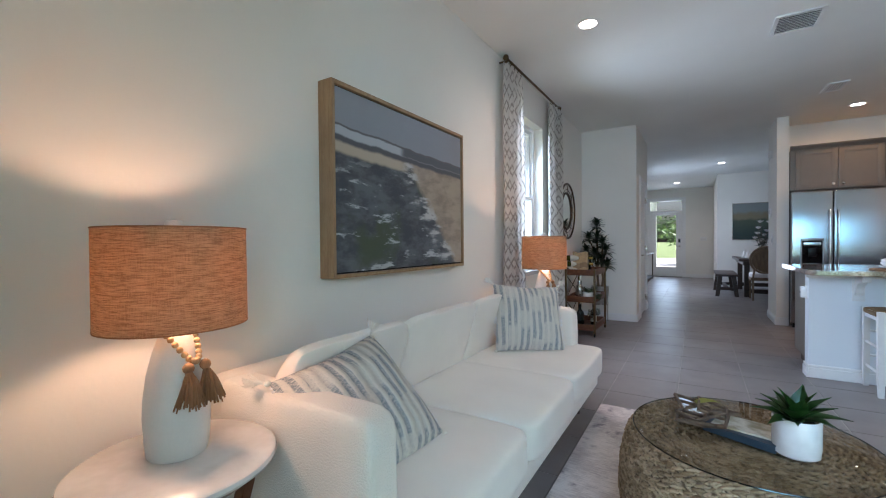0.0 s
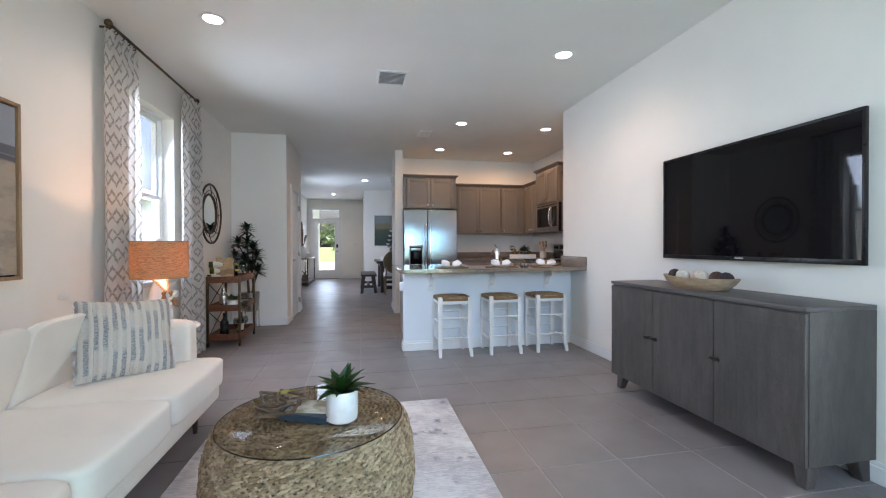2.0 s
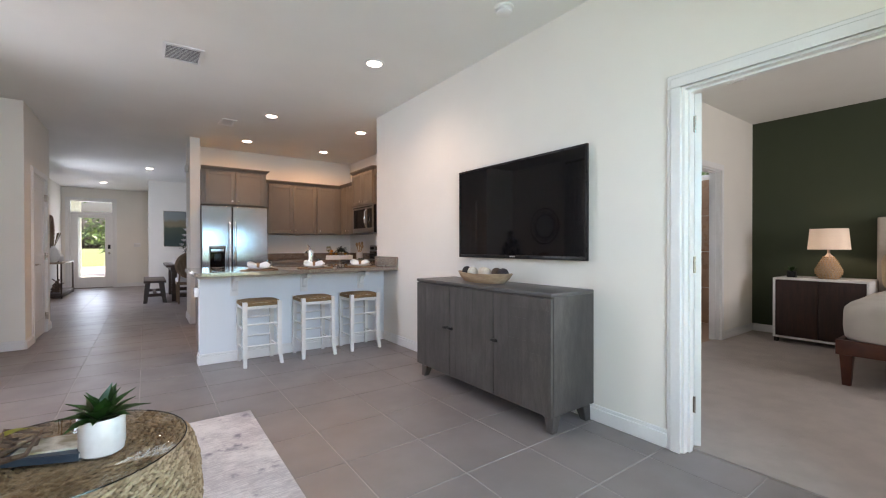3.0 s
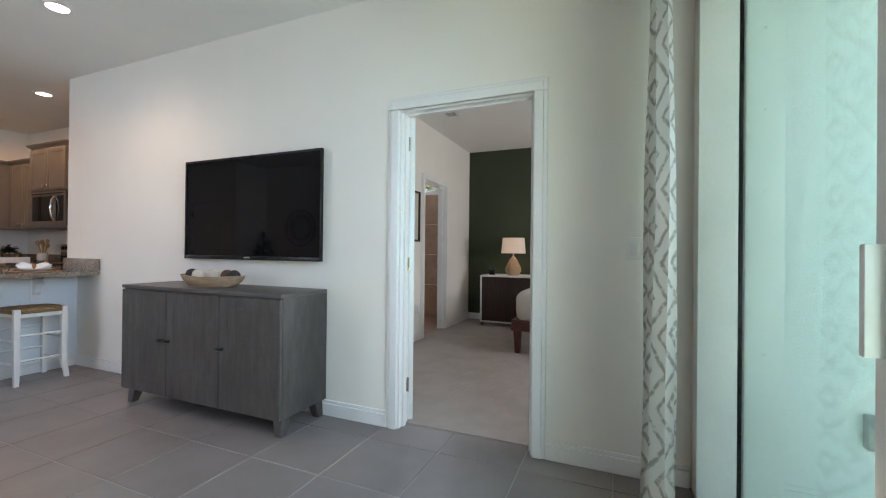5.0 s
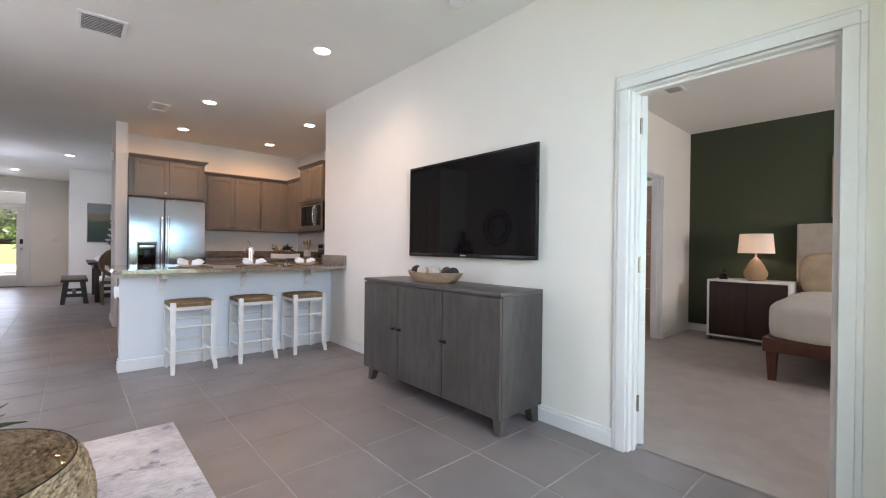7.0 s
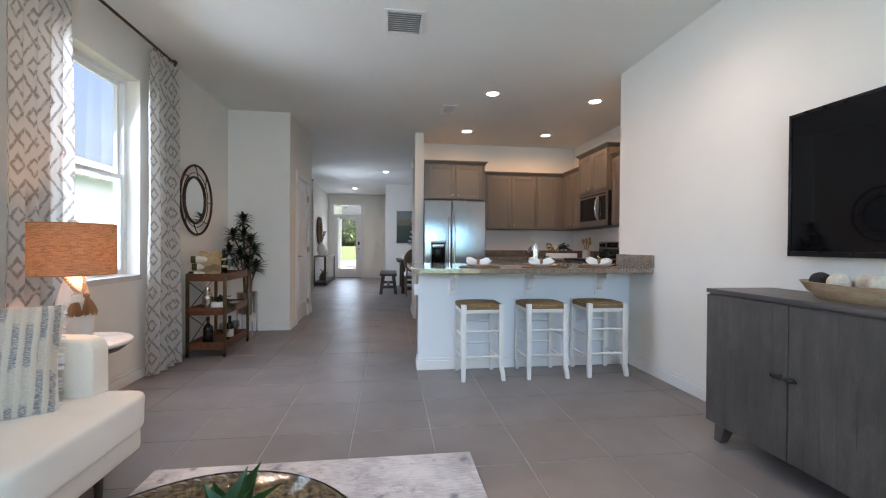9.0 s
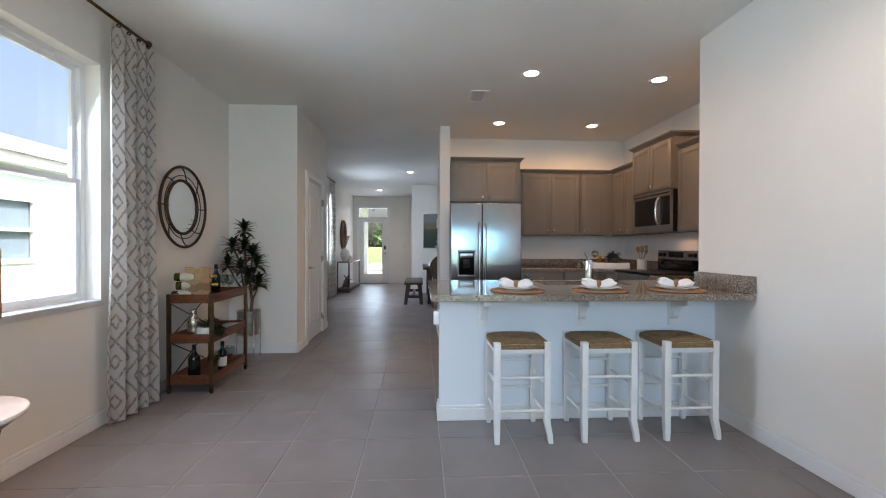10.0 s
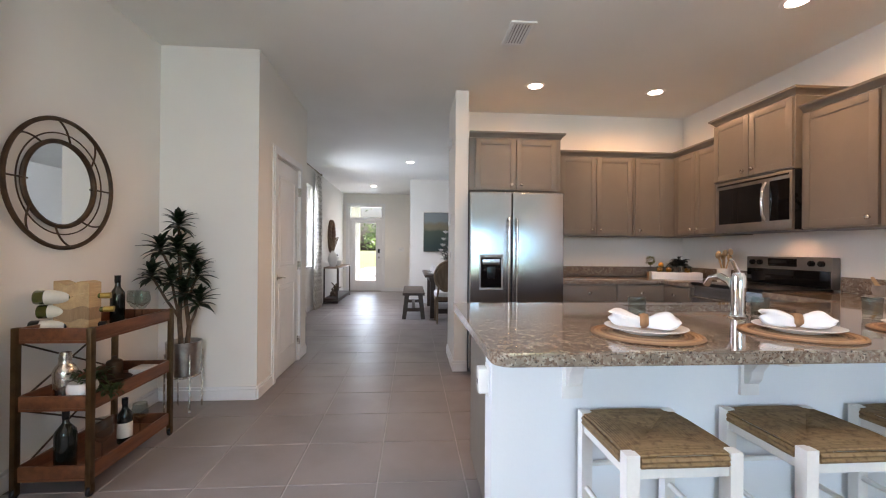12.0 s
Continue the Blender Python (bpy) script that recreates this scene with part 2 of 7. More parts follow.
def granite():
    t = Tree("speckled_granite")
    a, b, c = t.noise(62, 5), t.noise(150, 4), t.noise(14, 4)
    v = t.node("TexVoronoi", Scale=140.0)
    t.put(v.inputs["Vector"], t.where())
    vr = t.split(v.outputs["Color"])[0]
    col = t.mix(t.ramp(c, 0.35, 0.65), (0.27, 0.22, 0.175), (0.18, 0.145, 0.115))
    col = t.mix(t.ramp(a, 0.52, 0.62), col, (0.36, 0.32, 0.265))
    col = t.mix(t.ramp(vr, 0.70, 0.80), col, (0.16, 0.11, 0.08))
    col = t.mix(t.ramp(b, 0.59, 0.66), col, (0.035, 0.03, 0.028))
    return t.done(col, 0.07, Coat_Weight=0.3)


GRANITE = granite()


def steel():
    t = Tree("stainless_steel")
    g = t.noise(1.0, 3, (420, 420, 3))
    tan = t.t.nodes.new("ShaderNodeTangent")
    tan.direction_type, tan.axis = "RADIAL", "Z"
    t.put(t.b.inputs["Tangent"], tan.outputs[0])
    return t.done(t.mix(g, (0.42, 0.43, 0.445), (0.41, 0.42, 0.435)), t.math("ADD", 0.22, t.math("MULTIPLY", g, 0.015)), 1.0, Anisotropic=0.85)


STEEL = steel()
BRUSHED = plain("brushed_steel", (0.33, 0.315, 0.30), (0.28, 0.27, 0.26), 8, 0.40, 0.03, 260, metal=0.9)


def rug_cloth():
    t = Tree("distressed_rug")
    at = t.where()
    a = t.noise(3.2, 6, (1, 1, 1), 0.7)
    s = t.noise(1.0, 4, (14, 150, 1), 0.7)
    f = t.ramp(t.math("ADD", t.math("MULTIPLY", a, 0.55), t.math("MULTIPLY", s, 0.45)), 0.40, 0.60)
    col = t.mix(f, (0.42, 0.385, 0.39), (0.68, 0.64, 0.62))
    col = t.mix(t.ramp(t.noise(9, 5), 0.56, 0.72), col, (0.22, 0.20, 0.23))
    t.bump(s, 0.5, 0.004)
    return t.done(col, 0.95)


RUG = rug_cloth()


def lattice_cloth():
    """Cream curtain cloth with concentric brushed diamonds."""
    t = Tree("diamond_lattice_curtain")
    u, v, _ = t.split(t.where((1, 1, 1), "UV"))
    wob = t.math("MULTIPLY", t.math("SUBTRACT", t.noise(26, 4), 0.5), 0.16)
    a = t.math("ABSOLUTE", t.math("SUBTRACT", t.math("FRACT", t.math("DIVIDE", u, 0.155)), 0.5))
    b = t.math("ABSOLUTE", t.math("SUBTRACT", t.math("FRACT", t.math("DIVIDE", v, 0.27)), 0.5))
    d = t.math("ADD", t.math("ADD", a, b), wob)
    rings = t.math("ABSOLUTE", t.math("SUBTRACT", t.math("FRACT", t.math("MULTIPLY", d, 3.0)), 0.5))
    ink = t.math("MULTIPLY", t.math("SUBTRACT", 1.0, t.ramp(rings, 0.06, 0.22)), t.ramp(t.noise(40, 4), 0.25, 0.55))
    col = t.mix(ink, (0.77, 0.74, 0.70), (0.41, 0.37, 0.335))
    t.bump(t.noise(600, 2), 0.3, 0.001)
    tr = t.node("BsdfTranslucent").outputs[0]
    t.put(t.t.nodes[-1].inputs[0], col)
    t.put(t.b.inputs["Base Color"], col)
    t.b.inputs["Roughness"].default_value = 0.9
    m = t.t.nodes.new("ShaderNodeMixShader")
    for s, val in zip(m.inputs, (0.30, t.b.outputs[0], tr)):
        t.put(s, val)
    t.put(t.out.inputs[0], m.outputs[0])
    return t.mat


CURTAIN = lattice_cloth()


def pillow_cloth():
    t = Tree("blue_grey_woven_stripe")
    x, y, z = t.split(t.where())
    w = t.math("MULTIPLY", t.math("SUBTRACT", t.noise(11, 3), 0.5), 2.4)
    s = t.math("SINE", t.math("ADD", t.math("MULTIPLY", y, 165.0), w))
    row = t.math("MULTIPLY", t.math("FLOOR", t.math("MULTIPLY", y, 13.2)), 2.3)
    blk = t.ramp(t.math("SINE", t.math("ADD", t.math("MULTIPLY", x, 21.0), t.math("ADD", row, w))), -0.55, -0.05)
    blk = t.math("ADD", 0.22, t.math("MULTIPLY", blk, 0.78))
    f = t.math("MULTIPLY", t.ramp(s, -0.55, 0.35), blk)
    hatch = t.noise(1.0, 4, (330, 60, 1), 0.7)
    f = t.math("MULTIPLY", f, t.ramp(hatch, 0.30, 0.64))
    f = t.math("ADD", f, t.math("MULTIPLY", t.ramp(t.noise(1.0, 4, (260, 120, 1)), 0.50, 0.66), 0.22))
    col = t.mix(f, (0.60, 0.555, 0.485), (0.165, 0.190, 0.225))
    t.bump(t.math("SUBTRACT", t.math("MULTIPLY", hatch, 0.8), t.math("MULTIPLY", s, 0.6)), 0.8, 0.005)
    return t.done(col, 0.92)


PILLOW = pillow_cloth()


def weave_fibre(name, c1, c2, c3):
    t = Tree(name)
    r = t.t.nodes.new("ShaderNodeNewGeometry").outputs["Random Per Island"]
    col = t.mix(r, c1, c2)
    col = t.mix(t.ramp(t.noise(60, 3), 0.45, 0.75), col, c3)
    t.bump(t.noise(220, 3), 0.5, 0.002)
    return t.done(col, 0.78, Specular_IOR_Level=0.2)


SEAGRASS = weave_fibre("seagrass", (0.47, 0.335, 0.215), (0.25, 0.165, 0.095), (0.13, 0.085, 0.047))
RUSH = weave_fibre("rush_cord", (0.27, 0.18, 0.095), (0.21, 0.135, 0.068), (0.13, 0.08, 0.042))


def seascape():
    t = Tree("painted_seascape")
    _, y, z = t.split(t.where())
    u = t.math("DIVIDE", y, 1.18)
    v = t.math("DIVIDE", z, 0.88)
    wob = t.math("MULTIPLY", t.math("SUBTRACT", t.noise(7, 5), 0.5), 0.035)
    v1 = t.math("ADD", v, t.math("ADD", t.math("MULTIPLY", u, 0.04), wob))
    strokes = t.noise(1.0, 6, (1, 4.0, 17), 0.66)
    blotch = t.noise(5, 5, (1, 1, 2.2), 0.65)
    sea = t.mix(t.ramp(blotch, 0.38, 0.62), (0.050, 0.058, 0.070), (0.115, 0.125, 0.140))
    sea = t.mix(t.ramp(t.noise(3.3, 4), 0.52, 0.66), sea, (0.060, 0.080, 0.050))
    foam = t.math("MULTIPLY", t.ramp(strokes, 0.565, 0.64), t.ramp(t.math("SUBTRACT", 0.72, v), 0.02, 0.25))
    sea = t.mix(foam, sea, (0.44, 0.46, 0.48))
    sand = t.mix(t.ramp(blotch, 0.4, 0.65), (0.40, 0.32, 0.245), (0.27, 0.215, 0.17))
    # shore runs from the upper middle to the lower right
    shore = t.math("ADD", t.math("ADD", u, t.math("SUBTRACT", t.math("MULTIPLY", v, 0.65), 0.40)), t.math("MULTIPLY", wob, 2.5))
    shore = t.math("ADD", shore, t.math("MULTIPLY", t.math("SUBTRACT", t.noise(11, 4), 0.5), 0.10))
    col = t.mix(t.ramp(shore, 0.52, 0.58), sea, sand)
    edge = t.math("MULTIPLY", t.ramp(shore, 0.40, 0.50), t.math("SUBTRACT", 1.0, t.ramp(shore, 0.54, 0.60)))
    col = t.mix(t.math("MULTIPLY", edge, t.ramp(strokes, 0.46, 0.58)), col, (0.50, 0.50, 0.50))
    low = t.math("SUBTRACT", 0.66, t.math("MULTIPLY", u, 0.02))
    col = t.mix(t.math("MULTIPLY", t.ramp(t.math("SUBTRACT", v1, low), -0.012, 0.012), t.math("SUBTRACT", 1.0, t.ramp(u, 0.42, 0.52))), col, (0.46, 0.38, 0.29))
    col = t.mix(t.ramp(t.math("SUBTRACT", v1, 0.715), -0.01, 0.01), col, (0.085, 0.088, 0.10))
    col = t.mix(t.math("MULTIPLY", t.ramp(v1, 0.742, 0.756), t.ramp(strokes, 0.30, 0.42)), col, (0.42, 0.44, 0.48))
    col = t.mix(t.math("MULTIPLY", t.ramp(v1, 0.742, 0.756), t.ramp(t.math("ADD", u, wob), 0.42, 0.47)), col, (0.10, 0.105, 0.12))
    col = t.mix(t.ramp(v1, 0.792, 0.800), col, (0.12, 0.11, 0.12))
    col = t.mix(t.ramp(v1, 0.803, 0.812), col, t.mix(t.noise(2.5, 4), (0.235, 0.25, 0.285), (0.30, 0.315, 0.35)))
    t.bump(strokes, 0.35, 0.004)
    return t.done(col, 0.6)


SEASCAPE = seascape()


def landscape():
    t = Tree("painted_landscape")
    x, _, z = t.split(t.where())
    w = t.math("MULTIPLY", t.math("SUBTRACT", t.noise(5, 5), 0.5), 0.25)
    v = t.math("ADD", z, w)
    col = t.mix(t.ramp(v, 0.10, 0.45), (0.03, 0.055, 0.05), (0.06, 0.085, 0.06))
    col = t.mix(t.ramp(v, 0.46, 0.56), col, (0.20, 0.17, 0.11))
    col = t.mix(t.ramp(v, 0.60, 0.70), col, (0.20, 0.23, 0.23))
    return t.done(col, 0.6)


LANDSCAPE = landscape()


# ---- mesh tools ----
def link(name, bm, mat, parent=None, label="", smooth=True, kind="", category=""):
    me = bpy.data.meshes.new(name)
    bm.normal_update()
    bm.to_mesh(me)
    bm.free()
    if smooth:
        me.polygons.foreach_set("use_smooth", [True] * len(me.polygons))
        me.set_sharp_from_angle(angle=radians(38))
    me.materials.append(mat)
    ob = new(name, me)
    if parent:
        ob.parent = parent
    return tagged(ob, label, category, "", kind)


def part(name, bm, mat, parent, label="", smooth=True, kind=""):
    return link(name, bm, mat, parent, label, smooth, kind)


def thing(name, x, y, z, label, category, rz=0, group=""):
    e = new(name)
    e.empty_display_size = 0.1
    e.matrix_basis = pose(x, y, z, 0, 0, rz)
    return tagged(e, label, category, group)


def box(*b, bevel=0.0, seg=2, bm=None, m=None):
    """A box x0, x1, y0, y1, z0, z1, with rounded edges."""
    x0, x1, y0, y1, z0, z1 = b
    own = bmesh.new()
    bmesh.ops.create_cube(own, size=1, matrix=Matrix.Translation(((x0 + x1) / 2, (y0 + y1) / 2, (z0 + z1) / 2)) @ Matrix.Diagonal((x1 - x0, y1 - y0, z1 - z0, 1)))
    if bevel:
        bmesh.ops.bevel(own, geom=own.edges[:], offset=bevel, segments=seg, affect="EDGES", profile=0.6)
    if m:
        bmesh.ops.transform(own, matrix=m, verts=own.verts)
    return join(bm, own)


def join(bm, own):
    if bm is None:
        return own
    me = bpy.data.meshes.new("join")
    own.to_mesh(me)
    own.free()
    bm.from_mesh(me)
    bpy.data.meshes.remove(me)
    return bm


def lathe(profile, seg=32, bm=None, m=None, sx=1.0, sy=1.0):
    """Turns (radius, height) pairs round z; radius 0 closes an end."""
    own = bmesh.new()
    rings = []
    for r, z in profile:
        if r <= 1e-6:
            rings.append([own.verts.new((0, 0, z))])
        else:
            rings.append([own.verts.new((r * sx * math.cos(a), r * sy * math.sin(a), z)) for a in (2 * math.pi * i / seg for i in range(seg))])
    for a, b in zip(rings, rings[1:]):
        for i in range(seg):
            j = (i + 1) % seg
            if len(a) == 1 and len(b) == 1:
                continue
            if len(a) == 1:
                own.faces.new((a[0], b[j], b[i]))
            elif len(b) == 1:
                own.faces.new((a[i], a[j], b[0]))
            else:
                own.faces.new((a[i], a[j], b[j], b[i]))
    bmesh.ops.recalc_face_normals(own, faces=own.faces)
    if m:
        bmesh.ops.transform(own, matrix=m, verts=own.verts)
    return join(bm, own)


def tube(points, r, seg=8, bm=None, closed=False, flat=1.0):
    """A round bar along points; r one radius or one for each point."""
    own = bmesh.new()
    pts = [Vector(p) for p in points]
    n = len(pts)
    rs = r if isinstance(r, (list, tuple)) else [r] * n
    rings = []
    side = None
    for i, p in enumerate(pts):
        d = (pts[(i + 1) % n] - pts[i - 1]) if closed or 0 < i < n - 1 else (pts[1] - p if i == 0 else p - pts[i - 1])
        d.normalize()
        if side is None:
            side = d.orthogonal().normalized() if abs(d.z) > 0.9 else d.cross(Vector((0, 0, 1))).normalized()
        side = (side - d * side.dot(d)).normalized()
        up = d.cross(side)
        rings.append([own.verts.new(p + side * (rs[i] * math.cos(a)) + up * (rs[i] * flat * math.sin(a))) for a in (2 * math.pi * k / seg for k in range(seg))])
    pairs = list(zip(rings, rings[1:])) + ([(rings[-1], rings[0])] if closed else [])
    for a, b in pairs:
        for k in range(seg):
            own.faces.new((a[k], a[(k + 1) % seg], b[(k + 1) % seg], b[k]))
    if not closed:
        own.faces.new(rings[0][::-1])
        own.faces.new(rings[-1])
    bmesh.ops.recalc_face_normals(own, faces=own.faces)
    return join(bm, own)


def ball(x, y, z, r, seg=14, bm=None, squash=1.0):
    own = bmesh.new()
    bmesh.ops.create_uvsphere(own, u_segments=seg, v_segments=max(6, seg // 2), radius=r)
    bmesh.ops.transform(own, matrix=Matrix.Translation((x, y, z)) @ Matrix.Diagonal((1, 1, squash, 1)), verts=own.verts)
    return join(bm, own)


def prism(outline, z0, z1, bevel=0.0, bm=None, m=None):
    """An outline of x, y pairs raised from z0 to z1."""
    own = bmesh.new()
    f = own.faces.new([own.verts.new((x, y, z0)) for x, y in outline])
    ext = bmesh.ops.extrude_face_region(own, geom=[f])
    bmesh.ops.translate(own, vec=(0, 0, z1 - z0), verts=[v for v in ext["geom"] if isinstance(v, bmesh.types.BMVert)])
    bmesh.ops.recalc_face_normals(own, faces=own.faces)
    if bevel:
        bmesh.ops.bevel(own, geom=own.edges[:], offset=bevel, segments=2, affect="EDGES")
    if m:
        bmesh.ops.transform(own, matrix=m, verts=own.verts)
    return join(bm, own)


def cushion(sx, sy, sz, puff=0.5, n=14, crown=0.25, seed=0, wrinkle=0.004):
    """A stuffed block: rounded edges, swelling faces and slight creases."""
    own = bmesh.new()
    bmesh.ops.create_cube(own, size=2)
    bmesh.ops.subdivide_edges(own, edges=own.edges[:], cuts=n, use_grid_fill=True)
    for v in own.verts:
        c = v.co.copy()
        q = 8.0 - 5.0 * puff
        k = (abs(c.x) ** q + abs(c.y) ** q + abs(c.z) ** q) ** (1 / q)
        p = c / k
        swell = 1 + crown * (1 - c.x * c.x) * (1 - c.y * c.y)
        p = Vector((p.x * sx / 2, p.y * sy / 2, p.z * sz / 2 * (swell if abs(c.z) > 0.2 else 1)))
        w = noise.noise(p * 9 + Vector((seed, seed * 2, 0))) * wrinkle + noise.noise(p * 25 + Vector((0, seed, 0))) * wrinkle * 0.4
        v.co = p + p.normalized() * w
    return own


def slabs(boxes, bevel=0.0):
    bm = bmesh.new()
    for b in boxes:
        box(*b, bevel=bevel, bm=bm)
    return bm


def wall(name, axis, a0, a1, b0, b1, z0, z1, holes=(), mat=WALL, label="off-white painted wall"):
    """A wall whose thickness runs a0..a1 on its axis and whose length runs b0..b1, with openings (b0, b1, z0, z1)."""
    spans = sorted({b0, b1, *(h[0] for h in holes), *(h[1] for h in holes)})
    out = []
    for s, e in zip(spans, spans[1:]):
        cuts = sorted((h[2], h[3]) for h in holes if h[0] <= s + 1e-6 and h[1] >= e - 1e-6)
        z = z0
        for lo, hi in cuts:
            if lo > z:
                out.append((s, e, z, lo))
            z = hi
        if z < z1:
            out.append((s, e, z, z1))
    boxes = [(a0, a1, s, e, lo, hi) if axis == "x" else (s, e, a0, a1, lo, hi) for s, e, lo, hi in out]
    return link(name, slabs(boxes), mat, None, label, False, "structure", "wall")


H = 2.78
# ---- structure ----
wall("wall_left", "x", -2.15, -1.95, 0.66, 16.66, 0, H, [(5.10, 6.03, 0.83, 2.408), (11.88, 12.80, 0.85, 2.42)])
wall("wall_right", "x", 2.30, 2.42, 0.86, 6.18, 0, H, [(1.628, 2.478, 0, 2.018)])
wall("wall_back", "y", 0.66, 0.86, -1.95, 2.42, 0, H, [(-0.30, 2.20, 0, 2.40)])
wall("wall_lanai", "x", 2.27, 2.42, -1.32, 0.655, 0, H, mat=STUCCO, label="pale stucco outside wall")
wall("wall_lanai_left", "x", -2.15, -1.95, -2.6, 0.655, 0, H, mat=STUCCO, label="pale stucco outside wall")
wall("wall_pantry_front", "y", 7.88, 8.0, -1.95, -1.20, 0, H)
wall("wall_pantry_side", "x", -1.32, -1.20, 8.0, 9.37, 0, H, [(8.28, 9.05, 0, 2.04)])
wall("wall_pantry_back", "y", 9.25, 9.37, -1.95, -1.32, 0, H)
wall("wall_kitchen_return", "y", 6.06, 6.18, 2.42, 3.22, 0, H)
wall("wall_kitchen_right", "x", 3.22, 3.34, 6.06, 13.93, 0, H)
wall("wall_kitchen_back", "y", 9.19, 9.31, 0.57, 3.22, 0, H)
wall("wall_kitchen_stub", "x", 0.44, 0.57, 8.57, 9.31, 0, H)
wall("wall_dining_far", "y", 13.81, 13.93, -0.04, 3.22, 0, H)
wall("wall_entry_right", "x", -0.04, 0.08, 13.93, 16.46, 0, H)
wall("wall_front", "y", 16.46, 16.66, -1.95, 0.08, 0, H, [(-1.80, -0.84, 0, 2.44)])
wall("wall_bedroom_north", "y", 3.50, 3.62, 2.42, 6.65, 0, H, [(4.80, 5.535, 0, 2.05)])
wall("wall_bedroom_green", "x", 6.56, 6.68, -1.32, 3.62, 0, H, mat=GREEN, label="dark olive green accent wall")
wall("wall_bedroom_south", "y", -1.32, -1.20, 2.42, 6.65, 0, H, [(3.7, 5.5, 0.9, 2.3)])
wall("wall_bath_east", "x", 6.65, 6.77, 3.62, 5.70, 0, H, [(3.75, 4.75, 2.16, 2.60)])
wall("wall_bath_north", "y", 5.58, 5.70, 4.20, 6.65, 0, H)
wall("wall_bath_west", "x", 4.20, 4.32, 3.62, 5.58, 0, H)
link("ceiling", slabs([(-2.15, 2.42, -0.9, 16.66, H, H + 0.14), (2.42, 3.34, 5.94, 16.66, H, H + 0.14)]), CEIL, None, "white painted flat ceiling", False, "structure", "ceiling")
link("ceiling_bedroom", slabs([(2.42, 6.77, -1.32, 5.70, H, H + 0.14)]), CEIL, None, "white painted bedroom ceiling", False, "structure", "ceiling")
link("floor", slabs([(-2.15, 2.40, 0.66, 16.66, -0.12, -0.003), (2.40, 3.34, 6.06, 13.93, -0.12, -0.003)]), GROUT, None, "taupe porcelain tile floor with pale grout", False, "structure", "floor")
link("carpet", slabs([(2.40, 6.65, -1.2, 3.56, -0.12, 0.008)]), CARPET, None, "beige bedroom carpet", False, "structure", "carpet")
link("floor_bath", slabs([(4.2, 6.65, 3.56, 5.58, -0.12, 0.0)]), plain("tan_tile", (0.36, 0.22, 0.14), (0.30, 0.18, 0.11), 4, 0.4), None, "tan tiled bathroom floor", False, "structure", "floor")


def baseboards():
    t = 0.016
    runs = [(-1.95, -1.95 + t, 0.87, 7.88), (-1.95, -1.95 + t, 9.37, 16.46), (2.30 - t, 2.30, 0.87, 1.553), (2.30 - t, 2.30, 2.553, 5.985),
            (-1.95 + t, -1.20, 7.88 - t, 7.88), (-1.20, -1.20 + t, 7.88, 8.205), (-1.20, -1.20 + t, 9.125, 9.37), (-0.04, 3.22, 13.81 - t, 13.81), (-0.04 - t, -0.04, 13.81 - t, 16.46),
            (-0.77, -0.06, 16.46 - t, 16.46), (-1.95 + t, -1.87, 16.46 - t, 16.46), (0.44 - t, 0.44, 8.57, 9.31), (0.44 - t, 0.57, 8.57 - t, 8.57), (-1.95, -0.37, 0.86, 0.86 + t),
            (2.42, 4.725, 3.5 - t, 3.5), (5.61, 6.56, 3.5 - t, 3.5), (6.56 - t, 6.56, -1.2, 3.484), (0.32 - t, 0.32, 6.0 - t, 6.13), (0.32, 2.30 - t, 6.0 - t, 6.0)]
    for x0, x1, y0, y1 in runs:
        bm = box(x0, x1, y0, y1, 0, 0.082, bevel=0.003, seg=1)
        cx, cy = (x0 + x1) / 2, (y0 + y1) / 2
        thin_x = x1 - x0 < y1 - y0
        lip = 0.006
        inner = (x0 + (lip if x0 > 0 else 0), x1 - (lip if x0 < 0 else 0), y0, y1) if thin_x else (x0, x1, y0 + lip, y1)
        box(*inner, 0.082, 0.105, bevel=0.003, seg=1, bm=bm)
        link("baseboard", bm, TRIM, None, "white painted baseboard along the wall", True, "structure", "baseboard")


baseboards()


def casing(name, axis, at, out, b0, b1, top, label, width=0.075):
    """Door trim on one wall face: at is the face, out the side that it stands proud to."""
    bm = bmesh.new()
    for w, d in ((width, 0.014), (width - 0.022, 0.022)):
        k = width - w
        lo, hi = sorted((at, at + out * d))
        for s, e, z0, z1 in ((b0 - w, b0, 0, top), (b1, b1 + w, 0, top), (b0 - w, b1 + w, top, top + w)):
            box(*((lo, hi, s, e, z0, z1) if axis == "x" else (s, e, lo, hi, z0, z1)), bevel=0.003, seg=1, bm=bm)
    return link(name, bm, TRIM, None, label, True, "structure", "door trim")


def jamb(name, axis, a0, a1, b0, b1, top):
    t = 0.012
    bx = [(b0, b0 + t, 0, top), (b1 - t, b1, 0, top), (b0 + t, b1 - t, top - t, top)]
    mid = (a0 + a1) / 2
    bm = slabs([(a0 + 0.002, a1 - 0.002, s, e, lo, hi) if axis == "x" else (s, e, a0 + 0.002, a1 - 0.002, lo, hi) for s, e, lo, hi in bx])
    s2 = 0.012
    st = [(b0 + t, b0 + t + s2, 0, top - t), (b1 - t - s2, b1 - t, 0, top - t), (b0 + t + s2, b1 - t - s2, top - t - s2, top - t)]
    for s, e, lo, hi in st:
        box(*((mid - 0.018, mid + 0.018, s, e, lo, hi) if axis == "x" else (s, e, mid - 0.018, mid + 0.018, lo, hi)), bm=bm)
    return link(name, bm, TRIM, None, "white painted door jamb with stop", False, "structure", "door jamb")


